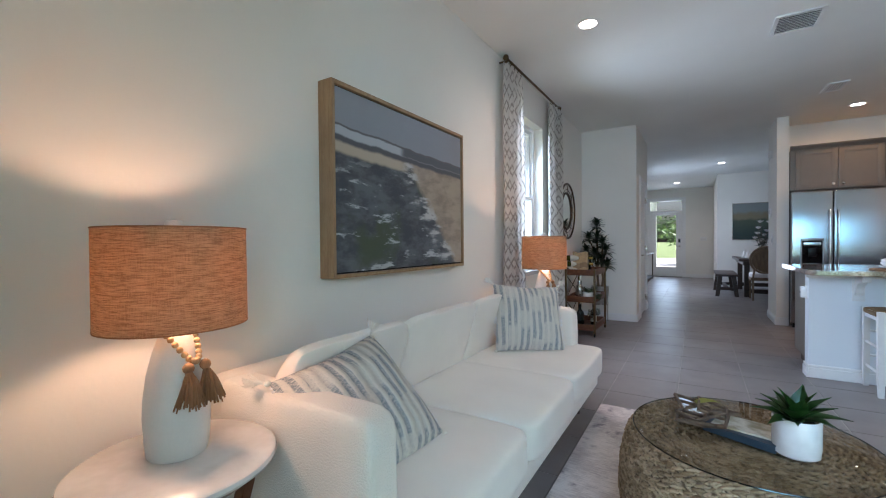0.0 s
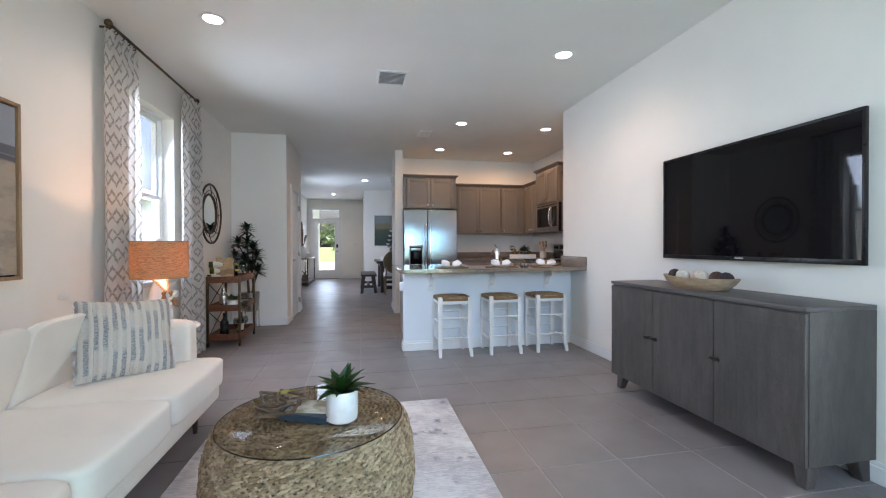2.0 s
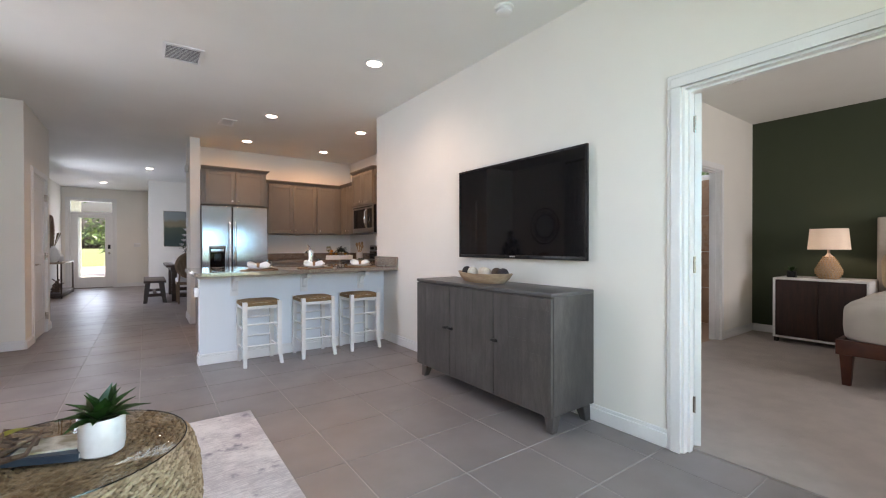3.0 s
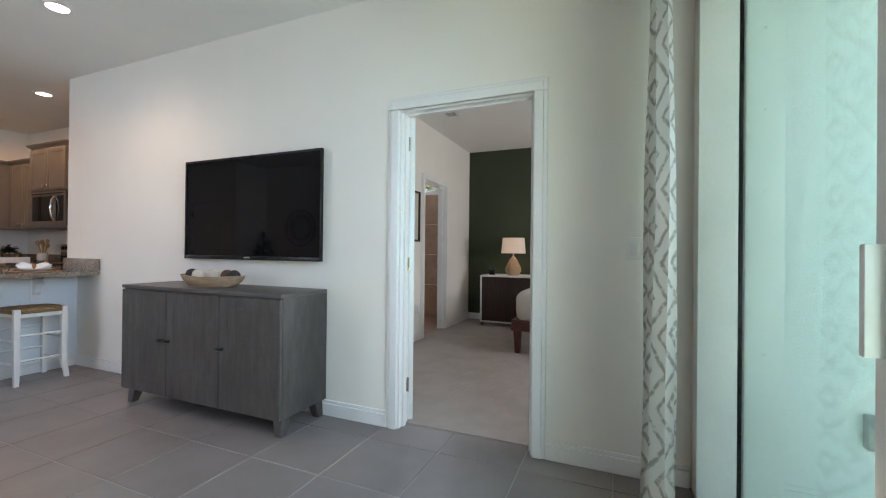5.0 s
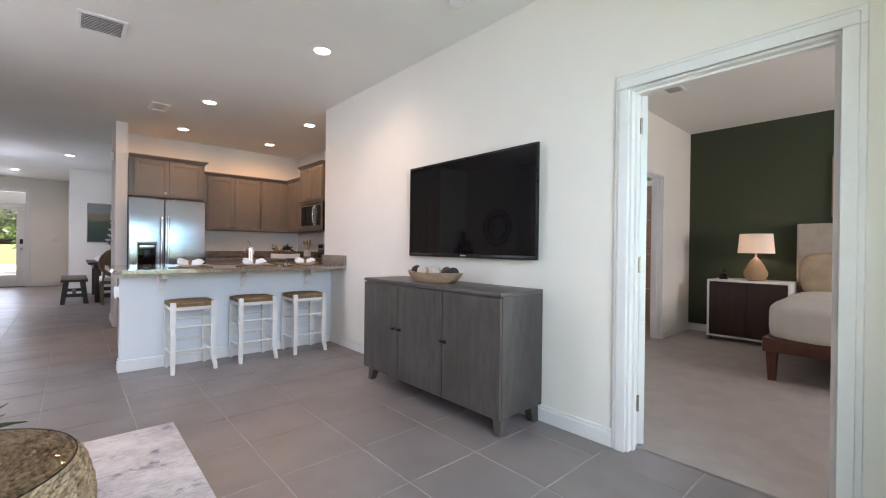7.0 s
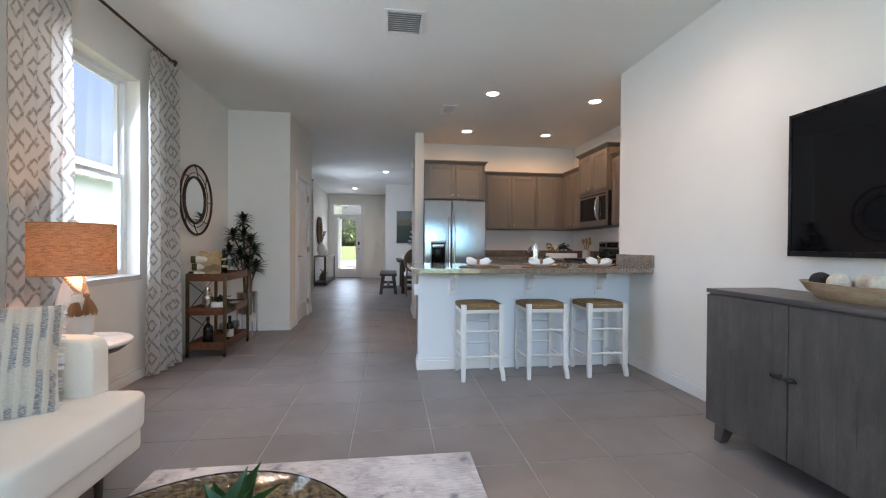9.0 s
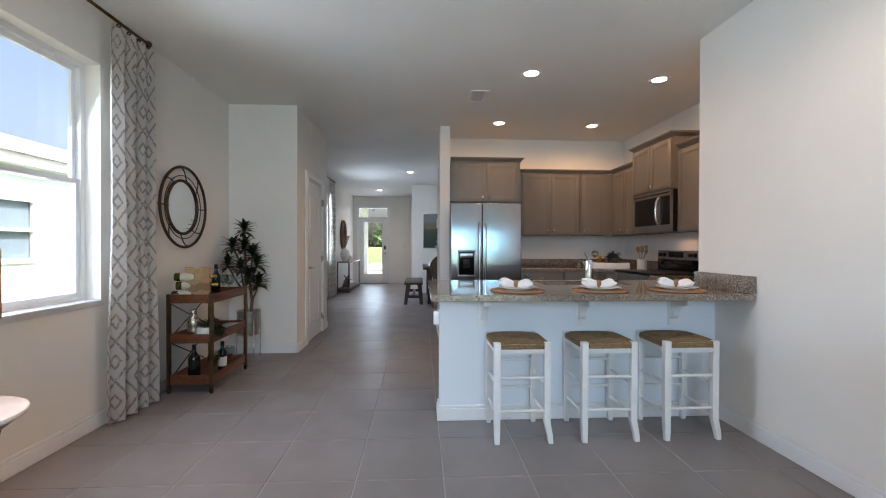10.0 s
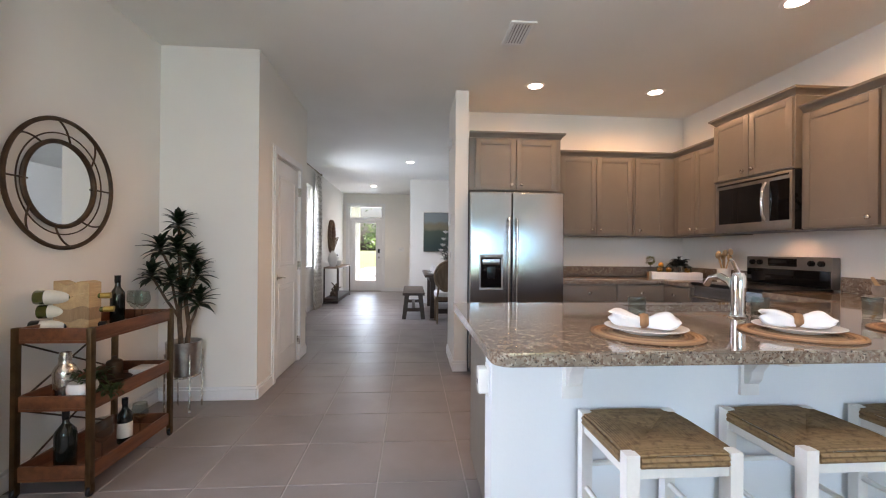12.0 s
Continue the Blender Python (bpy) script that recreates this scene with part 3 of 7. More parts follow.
casing("trim_bedroom", "x", 2.30, -1, 1.628, 2.478, 2.018, "white door casing round the bedroom doorway")
jamb("jamb_bedroom", "x", 2.30, 2.42, 1.628, 2.478, 2.018)
casing("trim_pantry", "x", -1.20, 1, 8.28, 9.05, 2.04, "white door casing round the pantry door")
jamb("jamb_pantry", "x", -1.32, -1.20, 8.28, 9.05, 2.04)
casing("trim_bath", "y", 3.50, -1, 4.80, 5.535, 2.05, "white door casing round the bathroom doorway")
jamb("jamb_bath", "y", 3.50, 3.62, 4.80, 5.535, 2.05)


def window(name, x, y0, y1, z0, z1, label):
    """A single-hung window in the left wall, set back from its inner face."""
    w = tagged(new(name), label, "window", "", "structure")
    w.matrix_basis = pose(x, (y0 + y1) / 2, z0)
    a, h = (y1 - y0) / 2, z1 - z0
    f = 0.034
    bm = slabs([(-0.07, 0, -a, -a + f, 0, h), (-0.07, 0, a - f, a, 0, h), (-0.07, 0, -a + f, a - f, h - f, h), (-0.07, 0, -a + f, a - f, 0, f)])
    part("window_frame", bm, TRIM, w)
    m = h * 0.5
    g = 0.03
    for nm, d, lo, hi in (("upper_sash", -0.055, m - 0.015, h - f), ("lower_sash", -0.03, f, m + 0.02)):
        bm = slabs([(d, d + 0.022, -a + f, -a + f + g, lo, hi), (d, d + 0.022, a - f - g, a - f, lo, hi), (d, d + 0.022, -a + f + g, a - f - g, hi - g, hi), (d, d + 0.022, -a + f + g, a - f - g, lo, lo + g)])
        s = part(nm, bm, TRIM, w)
        p = part("pane", box(d + 0.009, d + 0.013, -a + f + g, a - f - g, lo + g, hi - g), GLASS, s, "clear glass pane", False)
        p.visible_shadow = False
    bm = box(0.0, 0.118, -a, a, 0, 0.014, bevel=0.004)
    box(0.085, 0.105, -a - 0.02, a + 0.02, -0.03, 0.0, bevel=0.003, bm=bm)
    part("window_sill", bm, GLAZE, w, "white marble sill")
    return w


window("window_1", -2.05, 5.10, 6.03, 0.83, 2.408, "white single-hung window beside the patterned curtains")
window("window_2", -2.05, 11.88, 12.80, 0.85, 2.42, "white single-hung window in the dining area")


def slider():
    d = tagged(new("door_slider"), "white-framed sliding glass door to the patio", "sliding door", "", "structure")
    d.matrix_basis = pose(0, 0.70, 0)
    x0, x1, h = -0.30, 2.20, 2.40
    part("outer_frame", slabs([(x0, x0 + 0.05, 0.012, 0.164, 0, h), (x1 - 0.05, x1, 0.012, 0.164, 0, h), (x0 + 0.05, x1 - 0.05, 0.012, 0.164, h - 0.05, h), (x0 + 0.05, x1 - 0.05, 0.012, 0.164, -0.002, 0.03)], 0.003), TRIM, d)
    part("outside_frame", slabs([(x0, x0 + 0.05, -0.15, -0.012, 0, h), (x1 - 0.05, x1, -0.15, -0.012, 0, h), (x0 + 0.05, x1 - 0.05, -0.15, -0.012, h - 0.05, h), (x0 + 0.05, x1 - 0.05, -0.15, -0.012, 0, 0.03)], 0.003), TRIM, d)
    part("gasket", slabs([(x1 - 0.051, x1 - 0.002, -0.011, 0.011, 0.03, h - 0.05)]), BLACK, d, "black rubber seal", False)
    mid = (x0 + x1) / 2
    p = part("fixed_pane", box(mid, x1 - 0.052, -0.004, 0.004, 0.03, h - 0.05), SLIDER_GLASS, d, "greenish fixed glass pane", False)
    p.visible_shadow = False
    a, b, y = x0 + 0.05, mid + 0.03, 0.05
    s = part("sliding_panel", slabs([(a, a + 0.06, y - 0.018, y + 0.018, 0.03, h - 0.05), (b - 0.06, b, y - 0.018, y + 0.018, 0.03, h - 0.05), (a + 0.06, b - 0.06, y - 0.018, y + 0.018, h - 0.12, h - 0.05), (a + 0.06, b - 0.06, y - 0.018, y + 0.018, 0.03, 0.11)], 0.003), TRIM, d)
    p = part("pane", box(a + 0.06, b - 0.06, y - 0.004, y + 0.004, 0.11, h - 0.12), SLIDER_GLASS, s, "greenish glass pane", False)
    p.visible_shadow = False
    part("handle", box(b - 0.04, b - 0.02, y + 0.018, y + 0.05, 0.95, 1.15, bevel=0.005), TRIM, s)
    for z in (0.35, 0.70, 1.05, 1.40, 1.75, 2.10):
        part("screw", lathe([(0, 0.002), (0.005, 0.001), (0.005, 0)], 10, None, Matrix.Translation((x1 - 0.05, -0.08, z)) @ Matrix.Rotation(radians(-90), 4, "Y")), NICKEL, d)


slider()


def can_light(x, y):
    t = thing("recessed_light", x, y, H, "lit recessed ceiling light with a white trim ring", "recessed light", group="recessed ceiling lights")
    part("trim_ring", lathe([(0.062, -0.002), (0.065, -0.006), (0.088, -0.005), (0.092, -0.001), (0.092, 0.0)], 36), TRIM, t)
    part("diffuser", lathe([(0.0, -0.003), (0.063, -0.003)], 32), CANGLOW, t, "glowing diffuser")


for cx, cy in CANS:
    can_light(cx, cy)


def vent(name, x, y, sx, sy, z, slats, along, label):
    t = thing(name, x, y, z, label, "air vent")
    f = 0.025
    part("frame", slabs([(-sx / 2, sx / 2, -sy / 2, -sy / 2 + f, -0.012, 0), (-sx / 2, sx / 2, sy / 2 - f, sy / 2, -0.012, 0), (-sx / 2, -sx / 2 + f, -sy / 2 + f, sy / 2 - f, -0.012, 0), (sx / 2 - f, sx / 2, -sy / 2 + f, sy / 2 - f, -0.012, 0)], 0.002), TRIM, t)
    # flat grey sheet whose colour gives the shade in the slat gaps
    part("backing", box(-sx / 2 + f, sx / 2 - f, -sy / 2 + f, sy / 2 - f, -0.003, -0.001), plain("vent_shade", (0.26, 0.26, 0.26)), t, "grey sheet standing in for shade between the slats", False)
    for i in range(slats):
        q = (i + 0.5) / slats - 0.5
        if along == "x":
            b, m = (-sx / 2 + f, sx / 2 - f, -0.007, 0.007, -0.001, 0.001), pose(0, q * (sy - 2 * f), -0.008, 32)
        else:
            b, m = (-0.007, 0.007, -sy / 2 + f, sy / 2 - f, -0.001, 0.001), pose(q * (sx - 2 * f), 0, -0.008, 0, 32)
        part("slat", box(*b, m=m), TRIM, t, "", False)


vent("ceiling_vent", 0.163, 5.525, 0.29, 0.34, H, 10, "x", "white louvred return air vent on the ceiling")
vent("ceiling_vent", 0.78, 7.458, 0.18, 0.33, H, 6, "y", "white louvred supply vent on the ceiling")
vent("ceiling_vent", 4.54, 3.05, 0.32, 0.18, H, 6, "x", "white louvred vent on the bedroom ceiling")
sd = thing("smoke_detector", 1.90, 3.46, H, "round white smoke detector on the ceiling", "smoke detector")
part("base", lathe([(0.068, 0), (0.068, -0.014), (0.055, -0.018)], 28), TRIM, sd)
part("cover", lathe([(0.055, -0.016), (0.052, -0.036), (0.038, -0.044), (0.0, -0.045)], 28), TRIM, sd)


# ---- living room ----
def curtain(x, y, rz, width, height, label, folds=6, depth=0.045, seed=1, group="patterned curtains"):
    """A pleated cloth hanging from rings; its width runs along local x."""
    t = thing("curtain", x, y, 0.015, label, "curtain", rz, group)
    bm = bmesh.new()
    uv = bm.loops.layers.uv.new("UV")
    n, rows = folds * 12, 26
    rng = random.Random(seed)
    ph = [rng.uniform(-0.5, 0.5) for _ in range(folds + 2)]
    grid, us = [], []
    for j in range(rows + 1):
        v = j / rows
        row, run, prev = [], 0.0, None
        urow = []
        for i in range(n + 1):
            u = i / n
            k = u * folds
            amp = depth * (0.55 + 0.45 * (1 - v)) * (0.75 + 0.35 * ph[int(k)])
            a = 2 * math.pi * k + ph[int(k)] * 0.5
            px = (u - 0.5) * width * (1.0 - 0.12 * v) + 0.012 * math.sin(a * 2) * (1 - v)
            py = amp * math.sin(a) + 0.006 * math.sin(v * 9 + k)
            p = Vector((px, py, v * height))
            q = Vector((px, py, 0))
            if prev is not None:
                run += (q - prev).length
            prev = q
            row.append(bm.verts.new(p))
            urow.append(run)
        grid.append(row)
        us.append(urow)
    for j in range(rows):
        for i in range(n):
            f = bm.faces.new((grid[j][i], grid[j][i + 1], grid[j + 1][i + 1], grid[j + 1][i]))
            for lp, (a, b) in zip(f.loops, ((j, i), (j, i + 1), (j + 1, i + 1), (j + 1, i))):
                lp[uv].uv = (us[13][b], a / rows * height)
    bmesh.ops.solidify(bm, geom=bm.faces[:], thickness=0.003)
    part("cloth", bm, CURTAIN, t)
    for i in range(folds):
        bm = lathe([(0.012, -0.008), (0.016, 0), (0.012, 0.008)], 10, None, Matrix.Translation(((i + 0.5) / folds * width * 0.88 - width * 0.44, 0, height + 0.012)) @ Matrix.Rotation(radians(90), 4, "Y"))
        part("ring", bm, BRONZE, t, "small bronze ring")
    return t


curtain(-1.86, 4.955, 90, 0.46, 2.66, "cream curtain with a grey-brown diamond lattice beside the window", 5, 0.05, 3)
curtain(-1.855, 6.215, 90, 0.46, 2.66, "cream curtain with a grey-brown diamond lattice near the bar cart", 4, 0.055, 5)
curtain(1.94, 1.035, 0, 0.52, 2.70, "cream diamond lattice curtain gathered at the sliding door", 4, 0.075, 8)


def rod(name, x, y0, y1, z, label, wallx):
    t = thing(name, x, (y0 + y1) / 2, z, label, "curtain rod")
    a = (y1 - y0) / 2
    part("pole", tube([(0, -a, 0), (0, a, 0)], 0.011, 12), BRONZE, t)
    for s in (-1, 1):
        part("finial", lathe([(0, -0.02), (0.012, -0.018), (0.014, -0.008), (0.024, 0.0), (0.026, 0.014), (0.015, 0.026), (0, 0.03)], 16, None, Matrix.Translation((0, s * (a + 0.008), 0)) @ Matrix.Rotation(radians(-90 * s), 4, "X")), BRONZE, t)
        part("bracket", tube([(0, s * (a - 0.05), 0), (wallx - x, s * (a - 0.05), 0)], 0.008, 8), BRONZE, t)


rod("curtain_rod", -1.86, 4.80, 6.36, 2.715, "thin bronze curtain rod with round finials above the window", -1.95)


def back_pad(width, seed):
    """A wedge-shaped back cushion: full at the seat, drawn to a thin seam along its top."""
    bm = cushion(0.45, width, 0.20, -0.2, 20, 0.20, seed, 0.007)
    for v in bm.verts:
        q = min(1.0, max(0.0, v.co.x / 0.44 + 0.5))
        v.co.z *= 1.0 - 0.80 * q ** 1.5
        v.co.z += 0.012 * math.sin(q * math.pi) * (1 - (2 * v.co.y / width) ** 2)
    return bm


def sofa():
    t = thing("sofa", -1.47, 3.33, 0, "cream boucle three-seat sofa with loose back cushions", "sofa")
    L = 1.08
    part("base", box(-0.40, 0.425, -L, L, 0.165, 0.275, bevel=0.035, seg=4), BOUCLE, t)
    bm = box(-0.45, -0.34, -L, L, 0.20, 0.70, bevel=0.045, seg=4)
    part("back_frame", bm, BOUCLE, t)
    for s in (-1, 1):
        bm = cushion(0.73, 0.13, 0.47, -0.4, 14, 0.0, 3 + s, 0.003)
        bmesh.ops.transform(bm, matrix=pose(-0.07, s * (L - 0.07), 0.458), verts=bm.verts)
        part("arm", bm, BOUCLE, t)
    cuts = [-L, -0.345, 0.325, L]
    for i in range(3):
        a, b = cuts[i], cuts[i + 1]
        bm = cushion(0.80, b - a - 0.003, 0.170, -0.35, 20, 0.10, i, 0.004)
        bmesh.ops.transform(bm, matrix=pose(0.07, (a + b) / 2, 0.360), verts=bm.verts)
        # outer cushions wrap in front of the arms
        if i != 1:
            s = -1 if i == 0 else 1
            for v in bm.verts:
                if v.co.x < 0.25:
                    lim = L - 0.135
                    if v.co.y * s > lim:
                        v.co.y = s * (lim + (v.co.y * s - lim) * 0.02)
        part("seat_cushion", bm, CANVAS_WHITE, t)
    cuts = [-L + 0.10, -0.345, 0.325, L - 0.14]
    for i in range(3):
        a, b = cuts[i], cuts[i + 1]
        bm = back_pad(b - a - 0.004, 7 + i)
        bmesh.ops.transform(bm, matrix=pose(-0.215, (a + b) / 2, 0.60, 0, -63, 0), verts=bm.verts)
        part("back_cushion", bm, CANVAS_WHITE, t)
    for sx in (-0.34, 0.32):
        for sy in (-0.95, 0.95):
            part("leg", lathe([(0, 0), (0.013, 0.0), (0.022, 0.17), (0, 0.17)], 14, None, pose(sx, sy, 0)), DARKWOOD, t, "tapered dark wooden leg")
    return t


sofa()


def tassel(bm, at, way, size=0.075, n=22, seed=0):
    rng = random.Random(seed)
    at, way = Vector(at), Vector(way).normalized()
    for _ in range(n):
        j = Vector((rng.uniform(-1, 1), rng.uniform(-1, 1), rng.uniform(-1, 1))) * 0.35
        end = at + (way + j).normalized() * size * rng.uniform(0.8, 1.1)
        mid = at + way * size * 0.45 + j * size * 0.15
        tube([at, mid, end], [0.003, 0.003, 0.0018], 4, bm)
    ball(*(at + way * 0.008), 0.011, 8, bm)


def pillow(x, y, z, rx, ry, rz, spin, label, seed):
    t = thing("throw_pillow", x, y, z, label, "pillow", group="throw pillows")
    t.matrix_basis = pose(x, y, z, rx, ry, rz) @ pose(0, 0, 0, 0, 0, spin)
    bm = bmesh.new()
    n, s = 22, 0.225
    top, bot = {}, {}
    for i in range(n + 1):
        for j in range(n + 1):
            a, b = i / n * 2 - 1, j / n * 2 - 1
            k = max(0.0, (1 - abs(a) ** 2.6) * (1 - abs(b) ** 2.6)) ** 0.55
            pinch = 1 - 0.07 * (1 - abs(a * b))
            p = Vector((a * s * pinch, b * s * pinch, 0))
            w = noise.noise(p * 14 + Vector((seed, 0, 0))) * 0.008 * k
            top[i, j] = bm.verts.new(p + Vector((0, 0, 0.098 * k + w)))
            edge = i in (0, n) or j in (0, n)
            bot[i, j] = top[i, j] if edge else bm.verts.new(p - Vector((0, 0, 0.075 * k - w)))
    for i in range(n):
        for j in range(n):
            for g, flip in ((top, False), (bot, True)):
                q = [g[i, j], g[i + 1, j], g[i + 1, j + 1], g[i, j + 1]]
                bm.faces.new(q[::-1] if flip else q)
    part("cover", bm, PILLOW, t)
    bm = bmesh.new()
    rng = random.Random(seed)
    for i in range(44):
        a = rng.uniform(-0.20, 0.20)
        for sy in (-1, 1):
            tube([(a, sy * 0.209, 0), (a + rng.uniform(-0.01, 0.01), sy * 0.230, rng.uniform(-0.008, 0.008))], 0.0024, 4, bm)
    part("fringe", bm, LINEN, t, "short cream fringe", kind="stuff")
    bm = bmesh.new()
    for q, (a, b) in enumerate(((-1, -1), (-1, 1), (1, -1), (1, 1))):
        tassel(bm, (a * 0.221, b * 0.221, 0), (a, b, -0.4), seed=seed + q)
    part("corner_tassels", bm, BOUCLE, t, "cream corner tassels", kind="stuff")


pillow(-1.425, 2.505, 0.590, 0, 48, -12, 12, "blue-grey striped woven throw pillow leaning in the sofa corner", 2)
pillow(-1.425, 4.09, 0.645, 0, 64, -52, -4, "blue-grey striped woven throw pillow propped on the sofa", 9)


def end_table(x, y):
    t = thing("end_table", x, y, 0, "round end table with white marble top and brown wooden legs", "end table", group="end tables")
    part("tabletop", lathe([(0, 0.572), (0.208, 0.572), (0.231, 0.58), (0.236, 0.588), (0.233, 0.597), (0.225, 0.602), (0, 0.602)], 56), MARBLE, t, "white marble top with a rounded edge")
    part("apron", lathe([(0, 0.545), (0.185, 0.545), (0.218, 0.572), (0, 0.572)], 40), REDWOOD, t)
    for k in range(3):
        a = radians(90 + 120 * k)
        d = Vector((math.cos(a), math.sin(a), 0))
        side = Vector((-d.y, d.x, 0))
        bm = bmesh.new()
        prof = [(0.20, 0.545), (0.10, 0.22), (0.05, 0.20), (0.17, 0.0), (0.225, 0.0), (0.135, 0.24), (0.235, 0.545)]
        rows = []
        for sgn in (-1, 1):
            rows.append([bm.verts.new(d * r + side * (0.021 * sgn) + Vector((0, 0, z))) for r, z in prof])
        m = len(prof)
        bm.faces.new(rows[0])
        bm.faces.new(rows[1][::-1])
        for i in range(m):
            bm.faces.new((rows[0][i], rows[1][i], rows[1][(i + 1) % m], rows[0][(i + 1) % m]))
        bmesh.ops.recalc_face_normals(bm, faces=bm.faces)
        bmesh.ops.bevel(bm, geom=bm.edges[:], offset=0.004, segments=2, affect="EDGES")
        part("leg", bm, REDWOOD, t)
    part("stretcher_hub", lathe([(0, 0.19), (0.062, 0.19), (0.07, 0.2), (0.07, 0.235), (0, 0.235)], 24), REDWOOD, t)
    return t


MARBLE = plain("white_marble", (0.74, 0.73, 0.71), (0.60, 0.58, 0.56), 7, 0.22, 0.0, 30)


def table_lamp(x, y, tilt):
    t = thing("table_lamp", x, y, 0.602, "white ceramic table lamp with burlap shade and bead tassel, lit", "table lamp", group="table lamps")
    prof = [(0, 0.0), (0.066, 0.0), (0.070, 0.006), (0.074, 0.04), (0.077, 0.10), (0.075, 0.15), (0.067, 0.21), (0.054, 0.265), (0.040, 0.305), (0.026, 0.33), (0.014, 0.34), (0.012, 0.37), (0, 0.372)]
    part("base", lathe(prof, 44), CERAMIC, t, "matte white ceramic base")
    part("harp", tube([(0, 0, 0.37), (0, 0, 0.58)], 0.004, 8), NICKEL, t)
    r0, z0, z1 = 0.171, 0.335, 0.588
    part("shade", lathe([(r0, z0), (r0 - 0.001, z1), (r0 - 0.004, z1), (r0 - 0.003, z0), (r0, z0)], 72), SHADE, t, "burlap drum shade")
    for z in (z0 + 0.002, z1 - 0.002):
        bm = tube([(r0 * math.cos(a) * 0.996, r0 * math.sin(a) * 0.996, z) for a in (2 * math.pi * i / 64 for i in range(64))], 0.0016, 6, None, True)
        part("shade_rim", bm, JUTE, t)
    bm = bmesh.new()
    for k in range(3):
        a = 2 * math.pi * k / 3
        tube([(0, 0, z1 - 0.015), (r0 * math.cos(a) * 0.99, r0 * math.sin(a) * 0.99, z1 - 0.012)], 0.002, 6, bm)
    part("spider", bm, NICKEL, t)
    part("finial", lathe([(0, 0.575), (0.02, 0.577), (0.024, 0.59), (0.020, 0.606), (0, 0.612)], 18), CERAMIC, t)
    bm = bmesh.new()
    d = Vector((math.cos(tilt), math.sin(tilt), 0))
    side = Vector((-d.y, d.x, 0))
    for k in range(36):
        a = 2 * math.pi * k / 36
        q = max(0.0, math.cos(a))
        p = d * (math.cos(a) * (0.037 + 0.042 * q)) + side * (math.sin(a) * 0.037) + Vector((0, 0, 0.322 - 0.075 * q * q))
        ball(*p, 0.0085, 8, bm)
    part("bead_string", bm, BEADS, t, "string of wooden beads", kind="stuff")
    for s in (-1, 1):
        bm = bmesh.new()
        at = d * 0.083 + side * (0.022 * s) + Vector((0, 0, 0.235))
        rng = random.Random(int(y * 10) + s)
        ball(*at, 0.014, 10, bm)
        for k in range(85):
            a = rng.uniform(0, 2 * math.pi)
            rr = rng.uniform(0.008, 0.034)
            tip = at + d * (0.012 + rr * math.cos(a)) + side * (rr * math.sin(a) + 0.008 * s) + Vector((0, 0, -rng.uniform(0.075, 0.10)))
            tube([at, at.lerp(tip, 0.5) + Vector((0, 0, 0.006)) + d * 0.006, tip], [0.0034, 0.003, 0.002], 4, bm)
        part("tassel", bm, JUTE, t, "frayed jute tassel", kind="stuff")
    return t


end_table(-1.610, 2.015)
end_table(-1.495, 4.665)
table_lamp(-1.640, 2.030, radians(6))
table_lamp(-1.495, 4.650, radians(-38))


def framed_canvas(name, m, w, h, depth, art, frame_mat, label, lip=0.018):
    """A canvas in a floating frame; local x out of the wall, y along, z up from its lower corner."""
    t = thing(name, 0, 0, 0, label, "painting")
    t.matrix_basis = m
    part("frame", slabs([(0, depth, 0, lip, 0, h), (0, depth, w - lip, w, 0, h), (0, depth, lip, w - lip, 0, lip), (0, depth, lip, w - lip, h - lip, h)], 0.002), frame_mat, t)
    part("shadow_gap", box(0.002, depth - 0.022, lip, w - lip, lip, h - lip), BLACK, t, "dark gap inside the frame", False)
    part("canvas", box(0.01, depth - 0.008, lip + 0.009, w - lip - 0.009, lip + 0.009, h - lip - 0.009, bevel=0.002), art, t, "painted canvas", False)
    return t


framed_canvas("seascape_painting", pose(-1.948, 2.797, 0.985), 1.216, 0.903, 0.088, SEASCAPE, OAK, "abstract grey seascape with sand shore in an oak frame")


